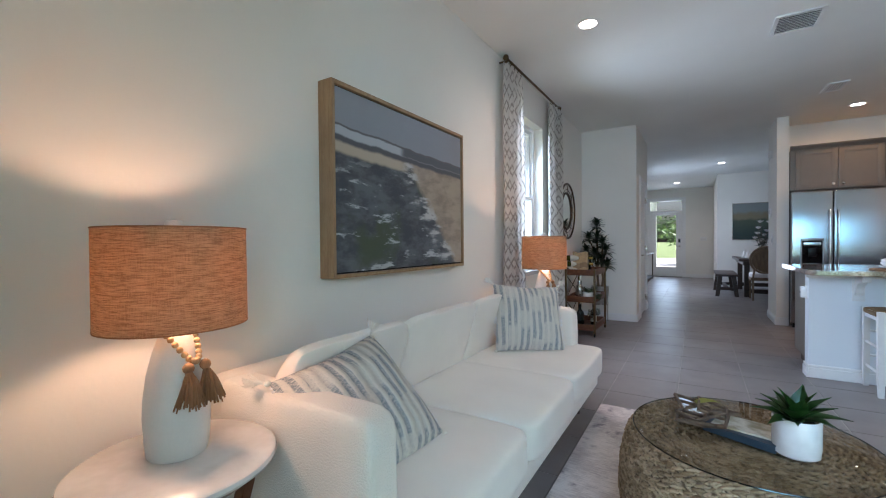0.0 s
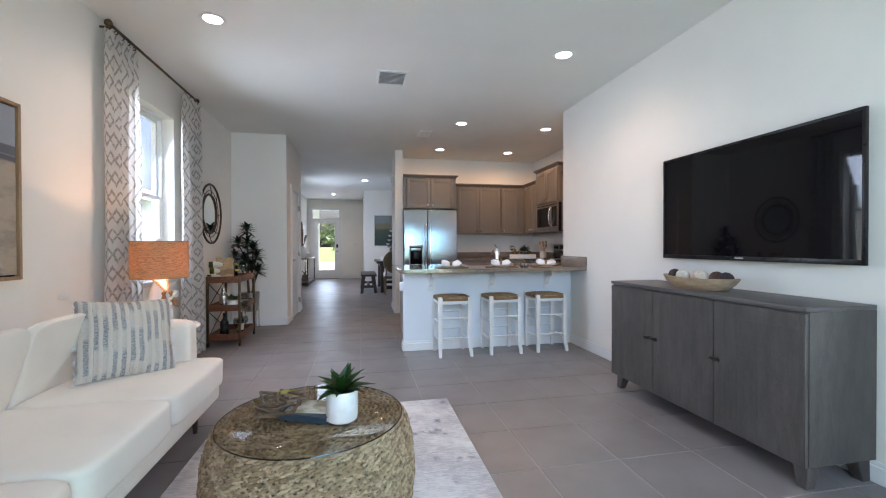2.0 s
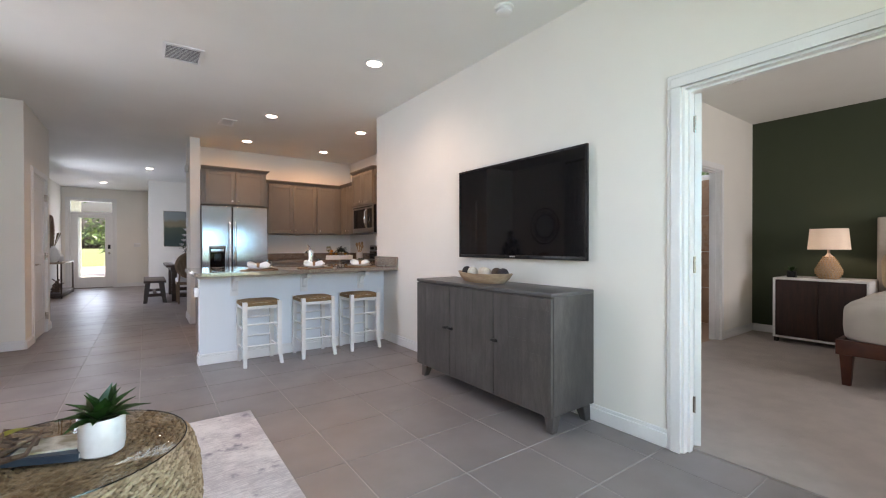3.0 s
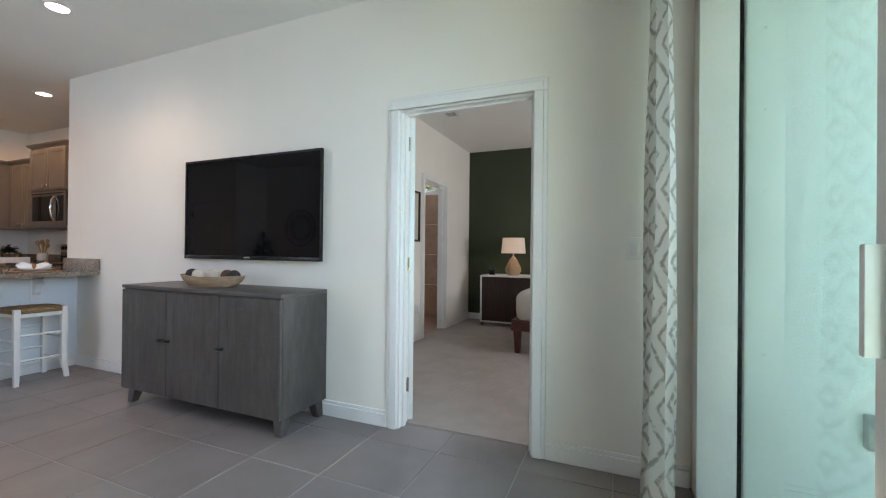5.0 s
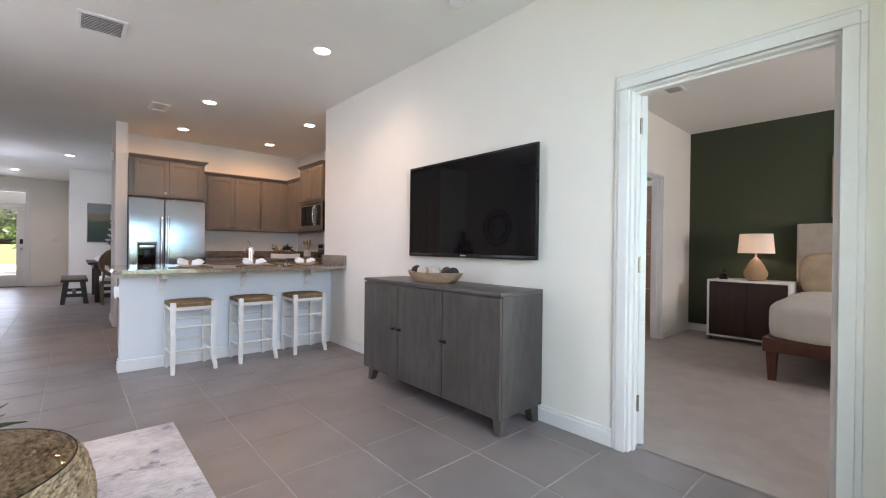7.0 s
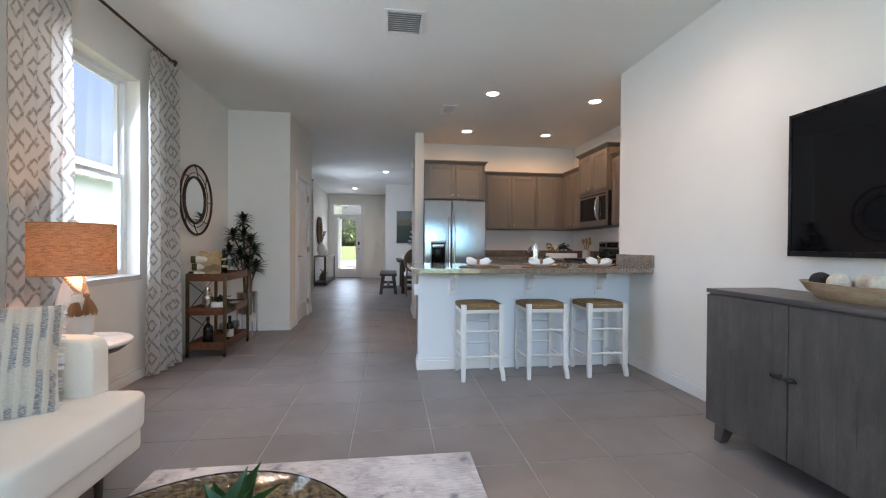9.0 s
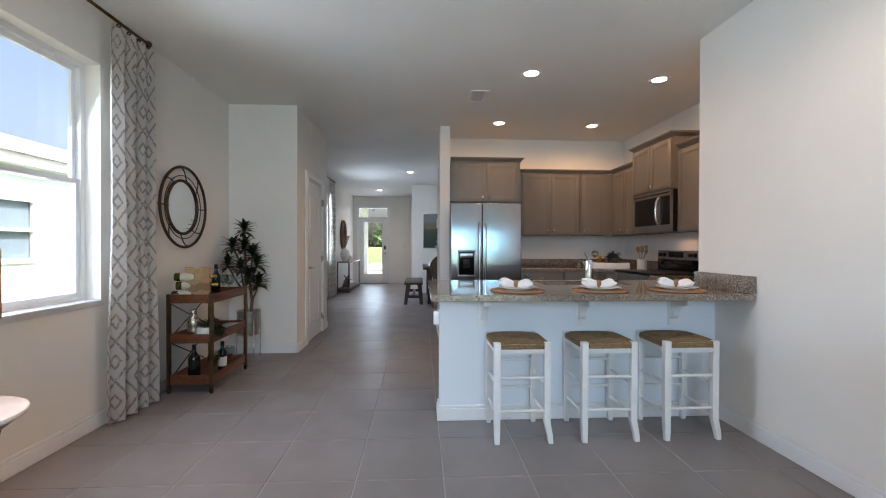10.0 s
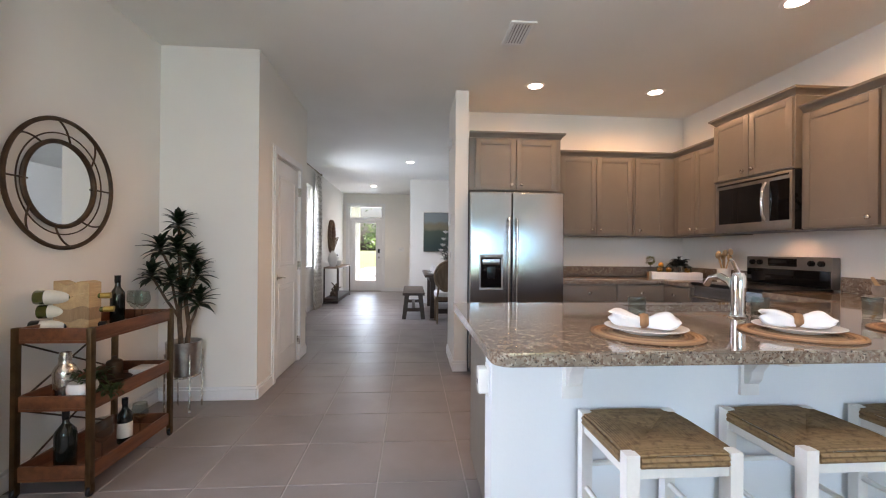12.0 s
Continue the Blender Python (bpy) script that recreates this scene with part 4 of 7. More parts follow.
def coffee_table():
    t = thing("coffee_table", -0.329, 3.187, 0.012, "round woven seagrass drum coffee table with glass top", "coffee table")
    prof = [(0, 0.0), (0.32, 0.0), (0.352, 0.03), (0.376, 0.13), (0.386, 0.24), (0.380, 0.35), (0.362, 0.425), (0.350, 0.447), (0.336, 0.456), (0, 0.457)]
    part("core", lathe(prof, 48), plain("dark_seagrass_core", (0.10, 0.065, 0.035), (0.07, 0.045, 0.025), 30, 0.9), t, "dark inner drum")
    verts, faces = [], []
    rng = random.Random(4)

    def strand(c, along, out, length, wide, thick):
        """A twisted leaf of grass: a small spindle."""
        up = along.cross(out)
        k = len(verts)
        for q, r in ((-0.5, 0.25), (-0.22, 1.0), (0.22, 1.0), (0.5, 0.25)):
            p = c + along * (length * q)
            for a, b in ((1, 0), (0, 1), (-1, 0), (0, -1)):
                verts.append(p + up * (wide * r * a) + out * (thick * r * b))
        for s in range(3):
            for e in range(4):
                a0, a1 = k + s * 4 + e, k + s * 4 + (e + 1) % 4
                faces.append((a0, a1, a1 + 4, a0 + 4))

    rows = 28
    shoulder = prof[2:8] + [(0.340, 0.454)]
    arc = [0.0]
    for (r0, z0), (r1, z1) in zip(shoulder, shoulder[1:]):
        arc.append(arc[-1] + math.hypot(r1 - r0, z1 - z0))
    for j in range(rows):
        run = j / (rows - 1) * arc[-1]
        z = float(np.interp(run, arc, [p[1] for p in shoulder])) + 0.004
        rad = float(np.interp(run, arc, [p[0] for p in shoulder]))
        n = 72
        for i in range(n):
            for half in (0, 1):
                a = 2 * math.pi * (i + 0.5 * half + 0.25 * (j % 2)) / n + rng.uniform(-0.006, 0.006)
                out = Vector((math.cos(a), math.sin(a), 0))
                tang = Vector((-math.sin(a), math.cos(a), 0))
                lean = 0.42 if half else -0.42
                along = (tang + Vector((0, 0, lean + rng.uniform(-0.12, 0.12)))).normalized()
                strand(out * (rad + 0.004 + rng.uniform(0, 0.006)) + Vector((0, 0, z + (0.004 if half else -0.004))), along, out, 0.046, 0.0068, 0.007)
    for j in range(17):
        rad = 0.015 + j * 0.0198
        n = max(6, int(rad * 2 * math.pi / 0.04))
        for i in range(n):
            for half in (0, 1):
                a = 2 * math.pi * (i + 0.5 * half) / n
                out = Vector((math.cos(a), math.sin(a), 0))
                tang = Vector((-math.sin(a), math.cos(a), 0))
                along = (tang + out * (0.4 if half else -0.4)).normalized()
                strand(out * rad + Vector((0, 0, 0.459 + rng.uniform(0, 0.003))), along, Vector((0, 0, 1)), 0.052, 0.0075, 0.006)
    me = bpy.data.meshes.new("weave")
    me.from_pydata([tuple(v) for v in verts], [], faces)
    me.update()
    me.polygons.foreach_set("use_smooth", [True] * len(me.polygons))
    me.materials.append(SEAGRASS)
    w = new("weave", me)
    w.parent = t
    tagged(w, "braided seagrass strands", kind="stuff")
    part("glass_top", lathe([(0, 0.468), (0.345, 0.468), (0.349, 0.471), (0.349, 0.475), (0.345, 0.478), (0, 0.478)], 72), TABLEGLASS, t, "round clear glass top")
    part("glass_edge", tube([(0.3485 * math.cos(a), 0.3485 * math.sin(a), 0.473) for a in (2 * math.pi * i / 72 for i in range(72))], 0.002, 6, None, True), BOTTLE, t, "dark polished edge of the glass")


TABLEGLASS = thin_glass("table_glass", (0.90, 0.885, 0.85), 1.2, 0.25)
coffee_table()

TT = 0.4905
pot = thing("potted_succulent", -0.215, 3.105, TT, "green succulent in a white marbled ceramic pot on the coffee table", "potted plant")
part("pot", lathe([(0, 0), (0.05, 0), (0.057, 0.006), (0.060, 0.03), (0.060, 0.112), (0.058, 0.116), (0.054, 0.112), (0.053, 0.095), (0, 0.095)], 40), MARBLE, pot, "white marbled pot")
part("soil", lathe([(0, 0.098), (0.053, 0.097)], 24), SOIL, pot)


def blade(bm, base, yaw, rise, length, wide, droop, fold=0.25):
    """One pointed leaf, arching outward, with a fold along its middle."""
    d = Vector((math.cos(yaw), math.sin(yaw), 0))
    s = Vector((-d.y, d.x, 0))
    rows = []
    n = 6
    p = Vector(base)
    ang = rise
    for i in range(n + 1):
        q = i / n
        w = wide * (math.sin(math.pi * min(1, 0.18 + q * 0.82)) ** 0.8) * (1 - q ** 4)
        up = (Vector((0, 0, 1)) * math.cos(ang) - d * math.sin(ang))
        rows.append([bm.verts.new(p - s * w + up * (w * fold)), bm.verts.new(p - up * 0.0015), bm.verts.new(p + s * w + up * (w * fold))])
        p = p + (d * math.cos(ang) + Vector((0, 0, 1)) * math.sin(ang)) * (length / n)
        ang -= droop / n
    for a, b in zip(rows, rows[1:]):
        for k in (0, 1):
            bm.faces.new((a[k], a[k + 1], b[k + 1], b[k]))


bm = bmesh.new()
rng = random.Random(12)
for ring, (n, rise, ln) in enumerate(((8, 0.45, 0.135), (7, 0.85, 0.13), (5, 1.2, 0.115))):
    for i in range(n):
        blade(bm, (0, 0, 0.098), 2 * math.pi * (i + 0.5 * ring) / n + rng.uniform(-0.15, 0.15), rise + rng.uniform(-0.1, 0.1), ln * rng.uniform(0.85, 1.05), 0.025, 0.6 - 0.15 * ring, 0.35)
bmesh.ops.solidify(bm, geom=bm.faces[:], thickness=0.003)
part("leaves", bm, LEAF2, pot)

bk = thing("book", -0.335, 3.175, TT, "closed book with white pages and a dark teal cover", "book", 66)
part("pages", box(-0.066, 0.062, -0.098, 0.098, 0.004, 0.020), plain("book_pages", (0.74, 0.71, 0.65)), bk, "white page block", False)
part("cover", slabs([(-0.070, 0.068, -0.102, 0.102, 0, 0.0035), (-0.070, 0.068, -0.102, 0.102, 0.0205, 0.024), (-0.0705, -0.0665, -0.102, 0.102, 0.0035, 0.0205)], 0.0008), plain("book_cover", (0.018, 0.035, 0.055), (0.03, 0.05, 0.065), 9, 0.4), bk)
bk2 = thing("magazine", -0.335, 3.185, TT + 0.0245, "olive and cream magazine on top of the book", "magazine", 74)
part("sheet_block", box(-0.058, 0.058, -0.085, 0.085, 0, 0.006), plain("magazine_paper", (0.60, 0.57, 0.50), (0.22, 0.19, 0.10), 17, 0.35), bk2, "", False)
orb = thing("twig_sculpture", -0.455, 3.205, TT, "interlocked brown driftwood squares with a yellow leaf", "sculpture")
rng = random.Random(5)
for k in range(8):
    s = rng.uniform(0.036, 0.056)
    m = pose(rng.uniform(-0.06, 0.06), rng.uniform(-0.06, 0.06), 0.03 + rng.uniform(-0.01, 0.02), rng.uniform(-20, 20), rng.uniform(-20, 20), rng.uniform(0, 90))
    bm = bmesh.new()
    for b in ((-s, s, -s, -s + 0.009), (-s, s, s - 0.009, s), (-s, -s + 0.009, -s, s), (s - 0.009, s, -s, s)):
        box(b[0], b[1], b[2], b[3], -0.005, 0.005, bevel=0.0015, seg=1, bm=bm, m=m)
    lowest = min(v.co.z for v in bm.verts)
    bmesh.ops.translate(bm, vec=(0, 0, max(0.0, -lowest)), verts=bm.verts)
    part("wood_square", bm, wood("driftwood", (0.15, 0.095, 0.058), (0.06, 0.038, 0.025), (6, 6, 6), 0.7, 0.4) if k == 0 else bpy.data.materials["driftwood"], orb)
bm = bmesh.new()
blade(bm, (-0.02, 0.03, 0.062), 0.6, 0.2, 0.09, 0.02, 0.5)
bmesh.ops.solidify(bm, geom=bm.faces[:], thickness=0.002)
part("leaf", bm, plain("yellow_leaf", (0.42, 0.40, 0.07), (0.30, 0.30, 0.05)), orb, "yellow-green leaf")

rug = thing("rug", -0.28, 3.36, 0.0, "grey and cream distressed area rug under the coffee table", "rug")
part("mat", box(-0.765, 0.765, -1.145, 1.145, 0.001, 0.012, bevel=0.004), RUG, rug, "", False)


def sideboard():
    t = thing("sideboard", 2.070, 3.775, 0, "grey-washed wooden three-door sideboard with tapered feet", "sideboard")
    x0, x1, a = -0.205, 0.215, 0.755
    part("body", slabs([(x0 + 0.02, x1, -a, a, 0.115, 0.838)], 0.003), GREYWOOD, t)
    part("top", box(x0 - 0.001, x1, -a, a, 0.8385, 0.861, bevel=0.003), GREYTOP, t)
    for i, (s, e, style) in enumerate(((-a + 0.004, -0.245, "across"), (-0.241, 0.262, "up"), (0.266, a - 0.004, "up"))):
        d = part("door", box(x0, x0 + 0.02, s, e, 0.112, 0.828, bevel=0.002, seg=1), GREYWOOD, t)
        w = e - s
        g, f0, f1 = 0.0003, x0 - 0.0012, x0 + 0.001
        planks = []
        if style == "across":
            zs = np.linspace(0.475, 0.822, 6)
            planks += [(s + 0.006, e - w * 0.30, zs[k], zs[k + 1]) for k in range(5)]
            ys = np.linspace(s + 0.006, e - w * 0.30, 4)
            planks += [(ys[k], ys[k + 1], 0.118, 0.475) for k in range(3)]
            planks += [(e - w * 0.30, e - w * 0.15, 0.118, 0.822), (e - w * 0.15, e - 0.006, 0.118, 0.822)]
        else:
            ys = np.linspace(s + 0.006, e - w * 0.42, 5)
            planks += [(ys[k], ys[k + 1], 0.30, 0.822) for k in range(4)]
            planks += [(s + 0.006, e - w * 0.42, 0.22, 0.30), (s + 0.006, e - w * 0.42, 0.118, 0.22)]
            ys = np.linspace(e - w * 0.42, e - 0.006, 4)
            planks += [(ys[k], ys[k + 1], 0.118, 0.822) for k in range(3)]
        for a0, a1, b0, b1 in planks:
            part("plank", box(f0, f1, a0 + g, a1 - g, b0 + g, b1 - g, bevel=0.0004, seg=1), GREYWOOD, d)
        hy = (e - 0.028) if i == 0 else (e - 0.028 if i == 1 else s + 0.028)
        bm = tube([(x0 - 0.001, hy, 0.497), (x0 - 0.022, hy, 0.497)], [0.009, 0.006], 8)
        tube([(x0 - 0.023, hy - 0.030, 0.497), (x0 - 0.026, hy - 0.012, 0.497), (x0 - 0.026, hy + 0.012, 0.497), (x0 - 0.023, hy + 0.030, 0.497)], [0.008, 0.0115, 0.0115, 0.008], 10, bm)
        part("handle", bm, BLACK, d, "small black iron pull")
    for sx, sy in ((-0.13, -0.70), (-0.13, 0.69), (0.165, -0.70), (0.165, 0.69)):
        tilt = 0.03 if sx > 0 else -0.03
        bm = bmesh.new()
        lo = [bm.verts.new((sx + tilt * 0.7 + i * 0.024, sy + (0.012 if sy > 0 else -0.012) + j * 0.024, 0)) for i, j in ((-1, -1), (1, -1), (1, 1), (-1, 1))]
        hi = [bm.verts.new((sx + i * 0.038, sy + j * 0.038, 0.105)) for i, j in ((-1, -1), (1, -1), (1, 1), (-1, 1))]
        bm.faces.new(lo[::-1])
        bm.faces.new(hi)
        for i in range(4):
            bm.faces.new((lo[i], lo[(i + 1) % 4], hi[(i + 1) % 4], hi[i]))
        bmesh.ops.bevel(bm, geom=bm.edges[:], offset=0.004, segments=1, affect="EDGES")
        part("leg", bm, GREYWOOD, t)


sideboard()

tv = thing("television", 2.298, 3.715, 1.048, "large black flat-screen television mounted on the wall", "television")
part("back_shell", box(-0.045, -0.002, -0.62, 0.62, 0.08, 0.70, bevel=0.01), BLACK, tv)
part("bezel", slabs([(-0.062, -0.04, -0.677, -0.662, 0, 0.770), (-0.062, -0.04, 0.662, 0.677, 0, 0.770), (-0.062, -0.04, -0.662, 0.662, 0, 0.028), (-0.062, -0.04, -0.662, 0.662, 0.755, 0.770)], 0.003), BLACK, tv)
part("screen", box(-0.056, -0.042, -0.662, 0.662, 0.028, 0.755), SCREEN, tv, "dark glossy screen", False)
part("maker_mark", box(-0.0635, -0.0615, -0.03, 0.03, 0.012, 0.022), plain("silver_mark", (0.5, 0.5, 0.5)), tv, "small silver mark", False)

bowl = thing("dough_bowl", 2.07, 3.86, 0.861, "long carved wooden bowl on the sideboard", "bowl")
bm = bmesh.new()
prof = [(0, 0.0), (0.72, 0.0), (0.90, 0.035), (1.0, 0.072), (0.955, 0.074), (0.85, 0.04), (0.66, 0.014), (0, 0.014)]
lathe(prof, 44, bm, None, 0.115, 0.30)
for v in bm.verts:
    v.co.z += 0.010 * (v.co.y / 0.3) ** 2 + noise.noise(v.co * 18) * 0.003 * (v.co.z > 0.002)
    v.co.z = max(0, v.co.z)
part("bowl", bm, wood("pale_carved_wood", (0.46, 0.34, 0.22), (0.30, 0.20, 0.12), (8, 1, 8), 0.65, 0.3), bowl)
WHITEFIB = plain("cream_fibre", (0.70, 0.64, 0.54), (0.58, 0.50, 0.40), 40, 0.9, 0.9, 160, dist=0.006)
DARKFIB = plain("dark_fibre", (0.040, 0.032, 0.034), (0.025, 0.02, 0.022), 40, 0.9, 0.9, 160, dist=0.006)
BROWNFIB = plain("brown_fibre", (0.11, 0.065, 0.045), (0.07, 0.04, 0.03), 40, 0.9, 0.9, 160, dist=0.006)
for i, (dx, dy, m) in enumerate(((0.0, 0.21, DARKFIB), (-0.02, 0.115, WHITEFIB), (0.03, 0.045, WHITEFIB), (-0.015, -0.04, WHITEFIB), (0.02, -0.125, BROWNFIB), (0.0, -0.215, DARKFIB))):
    b = thing("decorative_ball", 2.07 + dx, 3.86 + dy, 0.938, "%s woven ball in the wooden bowl" % ("dark" if m is DARKFIB else "cream" if m is WHITEFIB else "brown"), "decorative ball", group="balls in the bowl")
    bm = ball(0, 0, 0, 0.043, 20)
    for v in bm.verts:
        v.co *= 1 + 0.05 * noise.noise(v.co * 60)
    part("ball", bm, m, b)


def switch(name, m, w, h, label, rockers=1):
    t = thing(name, 0, 0, 0, label, "light switch")
    t.matrix_basis = m
    part("plate", box(0, 0.006, -w / 2, w / 2, -h / 2, h / 2, bevel=0.002), TRIM, t)
    for i in range(rockers):
        y = (i - (rockers - 1) / 2) * 0.045
        part("rocker", box(0.004, 0.010, y - 0.016, y + 0.016, -0.033, 0.033, bevel=0.002), GLAZE, t)


switch("light_switch", pose(2.299, 1.10, 1.15, 0, 0, 180), 0.115, 0.115, "white double light switch plate beside the bedroom door", 2)


# ---- kitchen ----
def shaker(parent, m, w, h, mat, knob=None, name="door"):
    """A shaker front; local x out, y along, z up, from its lower corner; knob at (y, z)."""
    r = 0.055 if h > 0.25 else 0.04
    bm = slabs([(0, 0.02, 0, r, 0, h), (0, 0.02, w - r, w, 0, h), (0, 0.02, r, w - r, 0, r), (0, 0.02, r, w - r, h - r, h)], 0.0015)
    box(0, 0.0145, r - 0.002, w - r + 0.002, r - 0.002, h - r + 0.002, bm=bm)
    bmesh.ops.transform(bm, matrix=m, verts=bm.verts)
    d = part(name, bm, mat, parent)
    if knob:
        k = lathe([(0, 0.0), (0.006, 0.0), (0.006, 0.012), (0.014, 0.016), (0.016, 0.024), (0.010, 0.030), (0, 0.031)], 16, None, m @ Matrix.Translation((0.02, *knob)) @ Matrix.Rotation(radians(90), 4, "Y"))
        part("knob", k, NICKEL, d, "satin nickel knob")
    return d


def slab_front(parent, m, w, h, mat, name="drawer"):
    bm = box(0, 0.02, 0, w, 0, h, bevel=0.003)
    bmesh.ops.transform(bm, matrix=m, verts=bm.verts)
    d = part(name, bm, mat, parent)
    k = lathe([(0, 0.0), (0.006, 0.0), (0.006, 0.012), (0.014, 0.016), (0.016, 0.024), (0.010, 0.030), (0, 0.031)], 16, None, m @ Matrix.Translation((0.02, w / 2, h / 2)) @ Matrix.Rotation(radians(90), 4, "Y"))
    part("knob", k, NICKEL, d, "satin nickel knob")


TO_ROOM = Matrix.Rotation(radians(-90), 4, "Z")   # local x -> -y, local y -> +x
TO_LEFT = Matrix.Rotation(radians(180), 4, "Z")   # local x -> -x, local y -> -y


def crown(name, pts, z, label, out):
    """Crown moulding swept along a path; out gives the side it leans to for each piece."""
    bm = bmesh.new()
    prof = [(0.0, 0.0), (0.006, 0.0), (0.008, 0.012), (0.030, 0.034), (0.040, 0.040), (0.044, 0.056), (0.0, 0.056)]
    n = len(pts)
    rows = []
    for i, p in enumerate(pts):
        a = Vector(out[max(0, i - 1)])
        b = Vector(out[min(n - 2, i)])
        mit = (a + b) / (1 + a.dot(b)) if n > 2 and a != b else a
        rows.append([bm.verts.new(Vector((*p, z)) + Vector((mit.x, mit.y, 0)) * o + Vector((0, 0, h))) for o, h in prof])
    m = len(prof)
    for a, b in zip(rows, rows[1:]):
        for k in range(m):
            bm.faces.new((a[k], a[(k + 1) % m], b[(k + 1) % m], b[k]))
    bm.faces.new(rows[0])
    bm.faces.new(rows[-1][::-1])
    bmesh.ops.recalc_face_normals(bm, faces=bm.faces)
    return link(name, bm, TAUPE, None, label, True, "structure", "crown moulding")


def upper(x0, x1, y0, y1, z0, z1, face, doors, label, knobs):
    """A wall cabinet; doors are (start, width) along the face."""
    t = thing("wall_cabinet", (x0 + x1) / 2, (y0 + y1) / 2, z0, label, "kitchen cabinet", group="taupe wall cabinets")
    cx, cy = (x0 + x1) / 2, (y0 + y1) / 2
    h = z1 - z0
    part("body", box(x0 - cx, x1 - cx, y0 - cy, y1 - cy, 0, h, bevel=0.002, seg=1), TAUPE, t, "", False)
    for (s, w), k in zip(doors, knobs):
        g = 0.003
        if face == "y":
            m = Matrix.Translation((s - cx + g, y0 - cy, 0.012)) @ TO_ROOM
        else:
            m = Matrix.Translation((x0 - cx, s + w - cy - g, 0.012)) @ TO_LEFT
        ky = 0.045 if k == "l" else w - 0.051
        shaker(t, m, w - 2 * g, h - 0.024, TAUPE, (ky, 0.05))
    return t


# over the fridge
upper(0.575, 1.50, 8.56, 9.188, 1.79, 2.315, "y", [(0.63, 0.415), (1.045, 0.415)], "taupe shaker cabinet above the fridge", "rl")
crown("crown_fridge", [(0.575, 8.56), (1.50, 8.56), (1.50, 9.18)], 2.315, "taupe crown moulding above the fridge cabinet", [(0, -1, 0), (1, 0, 0)])
# back run
upper(1.505, 2.42, 8.86, 9.188, 1.365, 2.225, "y", [(1.60, 0.405), (2.005, 0.405)], "taupe shaker wall cabinet with two doors", "rl")
upper(2.425, 3.218, 8.86, 9.188, 1.365, 2.225, "y", [(2.44, 0.335)], "taupe shaker corner wall cabinet", "l")
# right run, far side of the microwave
upper(2.89, 3.218, 8.16, 8.855, 1.365, 2.225, "x", [(8.165, 0.32), (8.485, 0.32)], "taupe shaker wall cabinet beside the microwave", "lr")
crown("crown_back", [(1.505, 8.86), (2.89, 8.86), (2.89, 8.16)], 2.225, "taupe crown moulding along the wall cabinets", [(0, -1, 0), (-1, 0, 0)])
# over the microwave, taller and deeper
upper(2.83, 3.218, 7.345, 8.155, 1.825, 2.365, "x", [(7.35, 0.40), (7.75, 0.40)], "taupe shaker cabinet above the microwave", "lr")
crown("crown_micro", [(3.21, 8.155), (2.83, 8.155), (2.83, 7.345), (3.21, 7.345)], 2.365, "taupe crown moulding above the microwave cabinet", [(0, 1, 0), (-1, 0, 0), (0, -1, 0)])
# near end
upper(2.89, 3.218, 6.60, 7.34, 1.365, 2.225, "x", [(6.83, 0.505)], "taupe shaker wall cabinet at the end of the run", "r")
crown("crown_near", [(2.89, 7.34), (2.89, 6.60), (3.21, 6.60)], 2.225, "taupe crown moulding above the end cabinet", [(-1, 0, 0), (0, -1, 0)])


def base_unit(x0, x1, y0, y1, face, fronts, label):
    t = thing("base_cabinet", (x0 + x1) / 2, (y0 + y1) / 2, 0, label, "kitchen cabinet", group="taupe base cabinets")
    cx, cy = (x0 + x1) / 2, (y0 + y1) / 2
    part("body", box(x0 - cx, x1 - cx, y0 - cy, y1 - cy, 0.10, 0.868), TAUPE, t, "", False)
    part("plinth", box(x0 - cx + 0.04, x1 - cx - 0.04, y0 - cy + 0.06, y1 - cy - 0.04, 0, 0.10), DARKWOOD, t, "recessed dark plinth", False)
    for s, w in fronts:
        for nm, z, h in (("drawer", 0.70, 0.155), ("door", 0.115, 0.575)):
            if face == "y-":
                m = Matrix.Translation((s - cx + 0.003, y0 - cy, z)) @ TO_ROOM
            elif face == "x-":
                m = Matrix.Translation((x0 - cx, s + w - cy - 0.003, z)) @ TO_LEFT
            else:
                m = Matrix.Translation((s + w - cx - 0.003, y1 - cy, z)) @ Matrix.Rotation(radians(90), 4, "Z")
            if nm == "drawer":
                slab_front(t, m, w - 0.006, h, TAUPE)
            else:
                shaker(t, m, w - 0.006, h, TAUPE, (0.05, h - 0.06))
    return t


base_unit(1.505, 2.09, 8.56, 9.188, "y-", [(1.52, 0.56)], "taupe base cabinet with drawer beside the fridge")
base_unit(2.095, 2.60, 8.56, 9.188, "y-", [(2.10, 0.49)], "taupe base cabinet with drawer")
base_unit(2.605, 3.218, 8.16, 9.188, "x-", [(8.17, 0.38)], "taupe corner base cabinet")
base_unit(2.605, 3.218, 6.76, 7.345, "x-", [(6.78, 0.56)], "taupe base cabinet beside the range")
base_unit(0.345, 1.05, 6.15, 6.72, "y+", [(0.36, 0.68)], "taupe peninsula base cabinet")
base_unit(1.055, 1.95, 6.15, 6.72, "y+", [(1.06, 0.44), (1.50, 0.44)], "taupe sink base cabinet")
base_unit(1.955, 3.218, 6.19, 6.72, "y+", [(1.96, 0.60)], "taupe corner peninsula cabinet")

# half wall of the breakfast bar
wall("wall_bar", "y", 6.0, 6.13, 0.32, 2.30, 0, 0.868, mat=DAYLIT_BAR, label="white painted half wall of the breakfast bar")
link("trim_bar", box(0.30, 2.30, 5.984, 6.0, 0.83, 0.868, bevel=0.004), TRIM, None, "white trim under the bar counter", True, "structure", "trim")


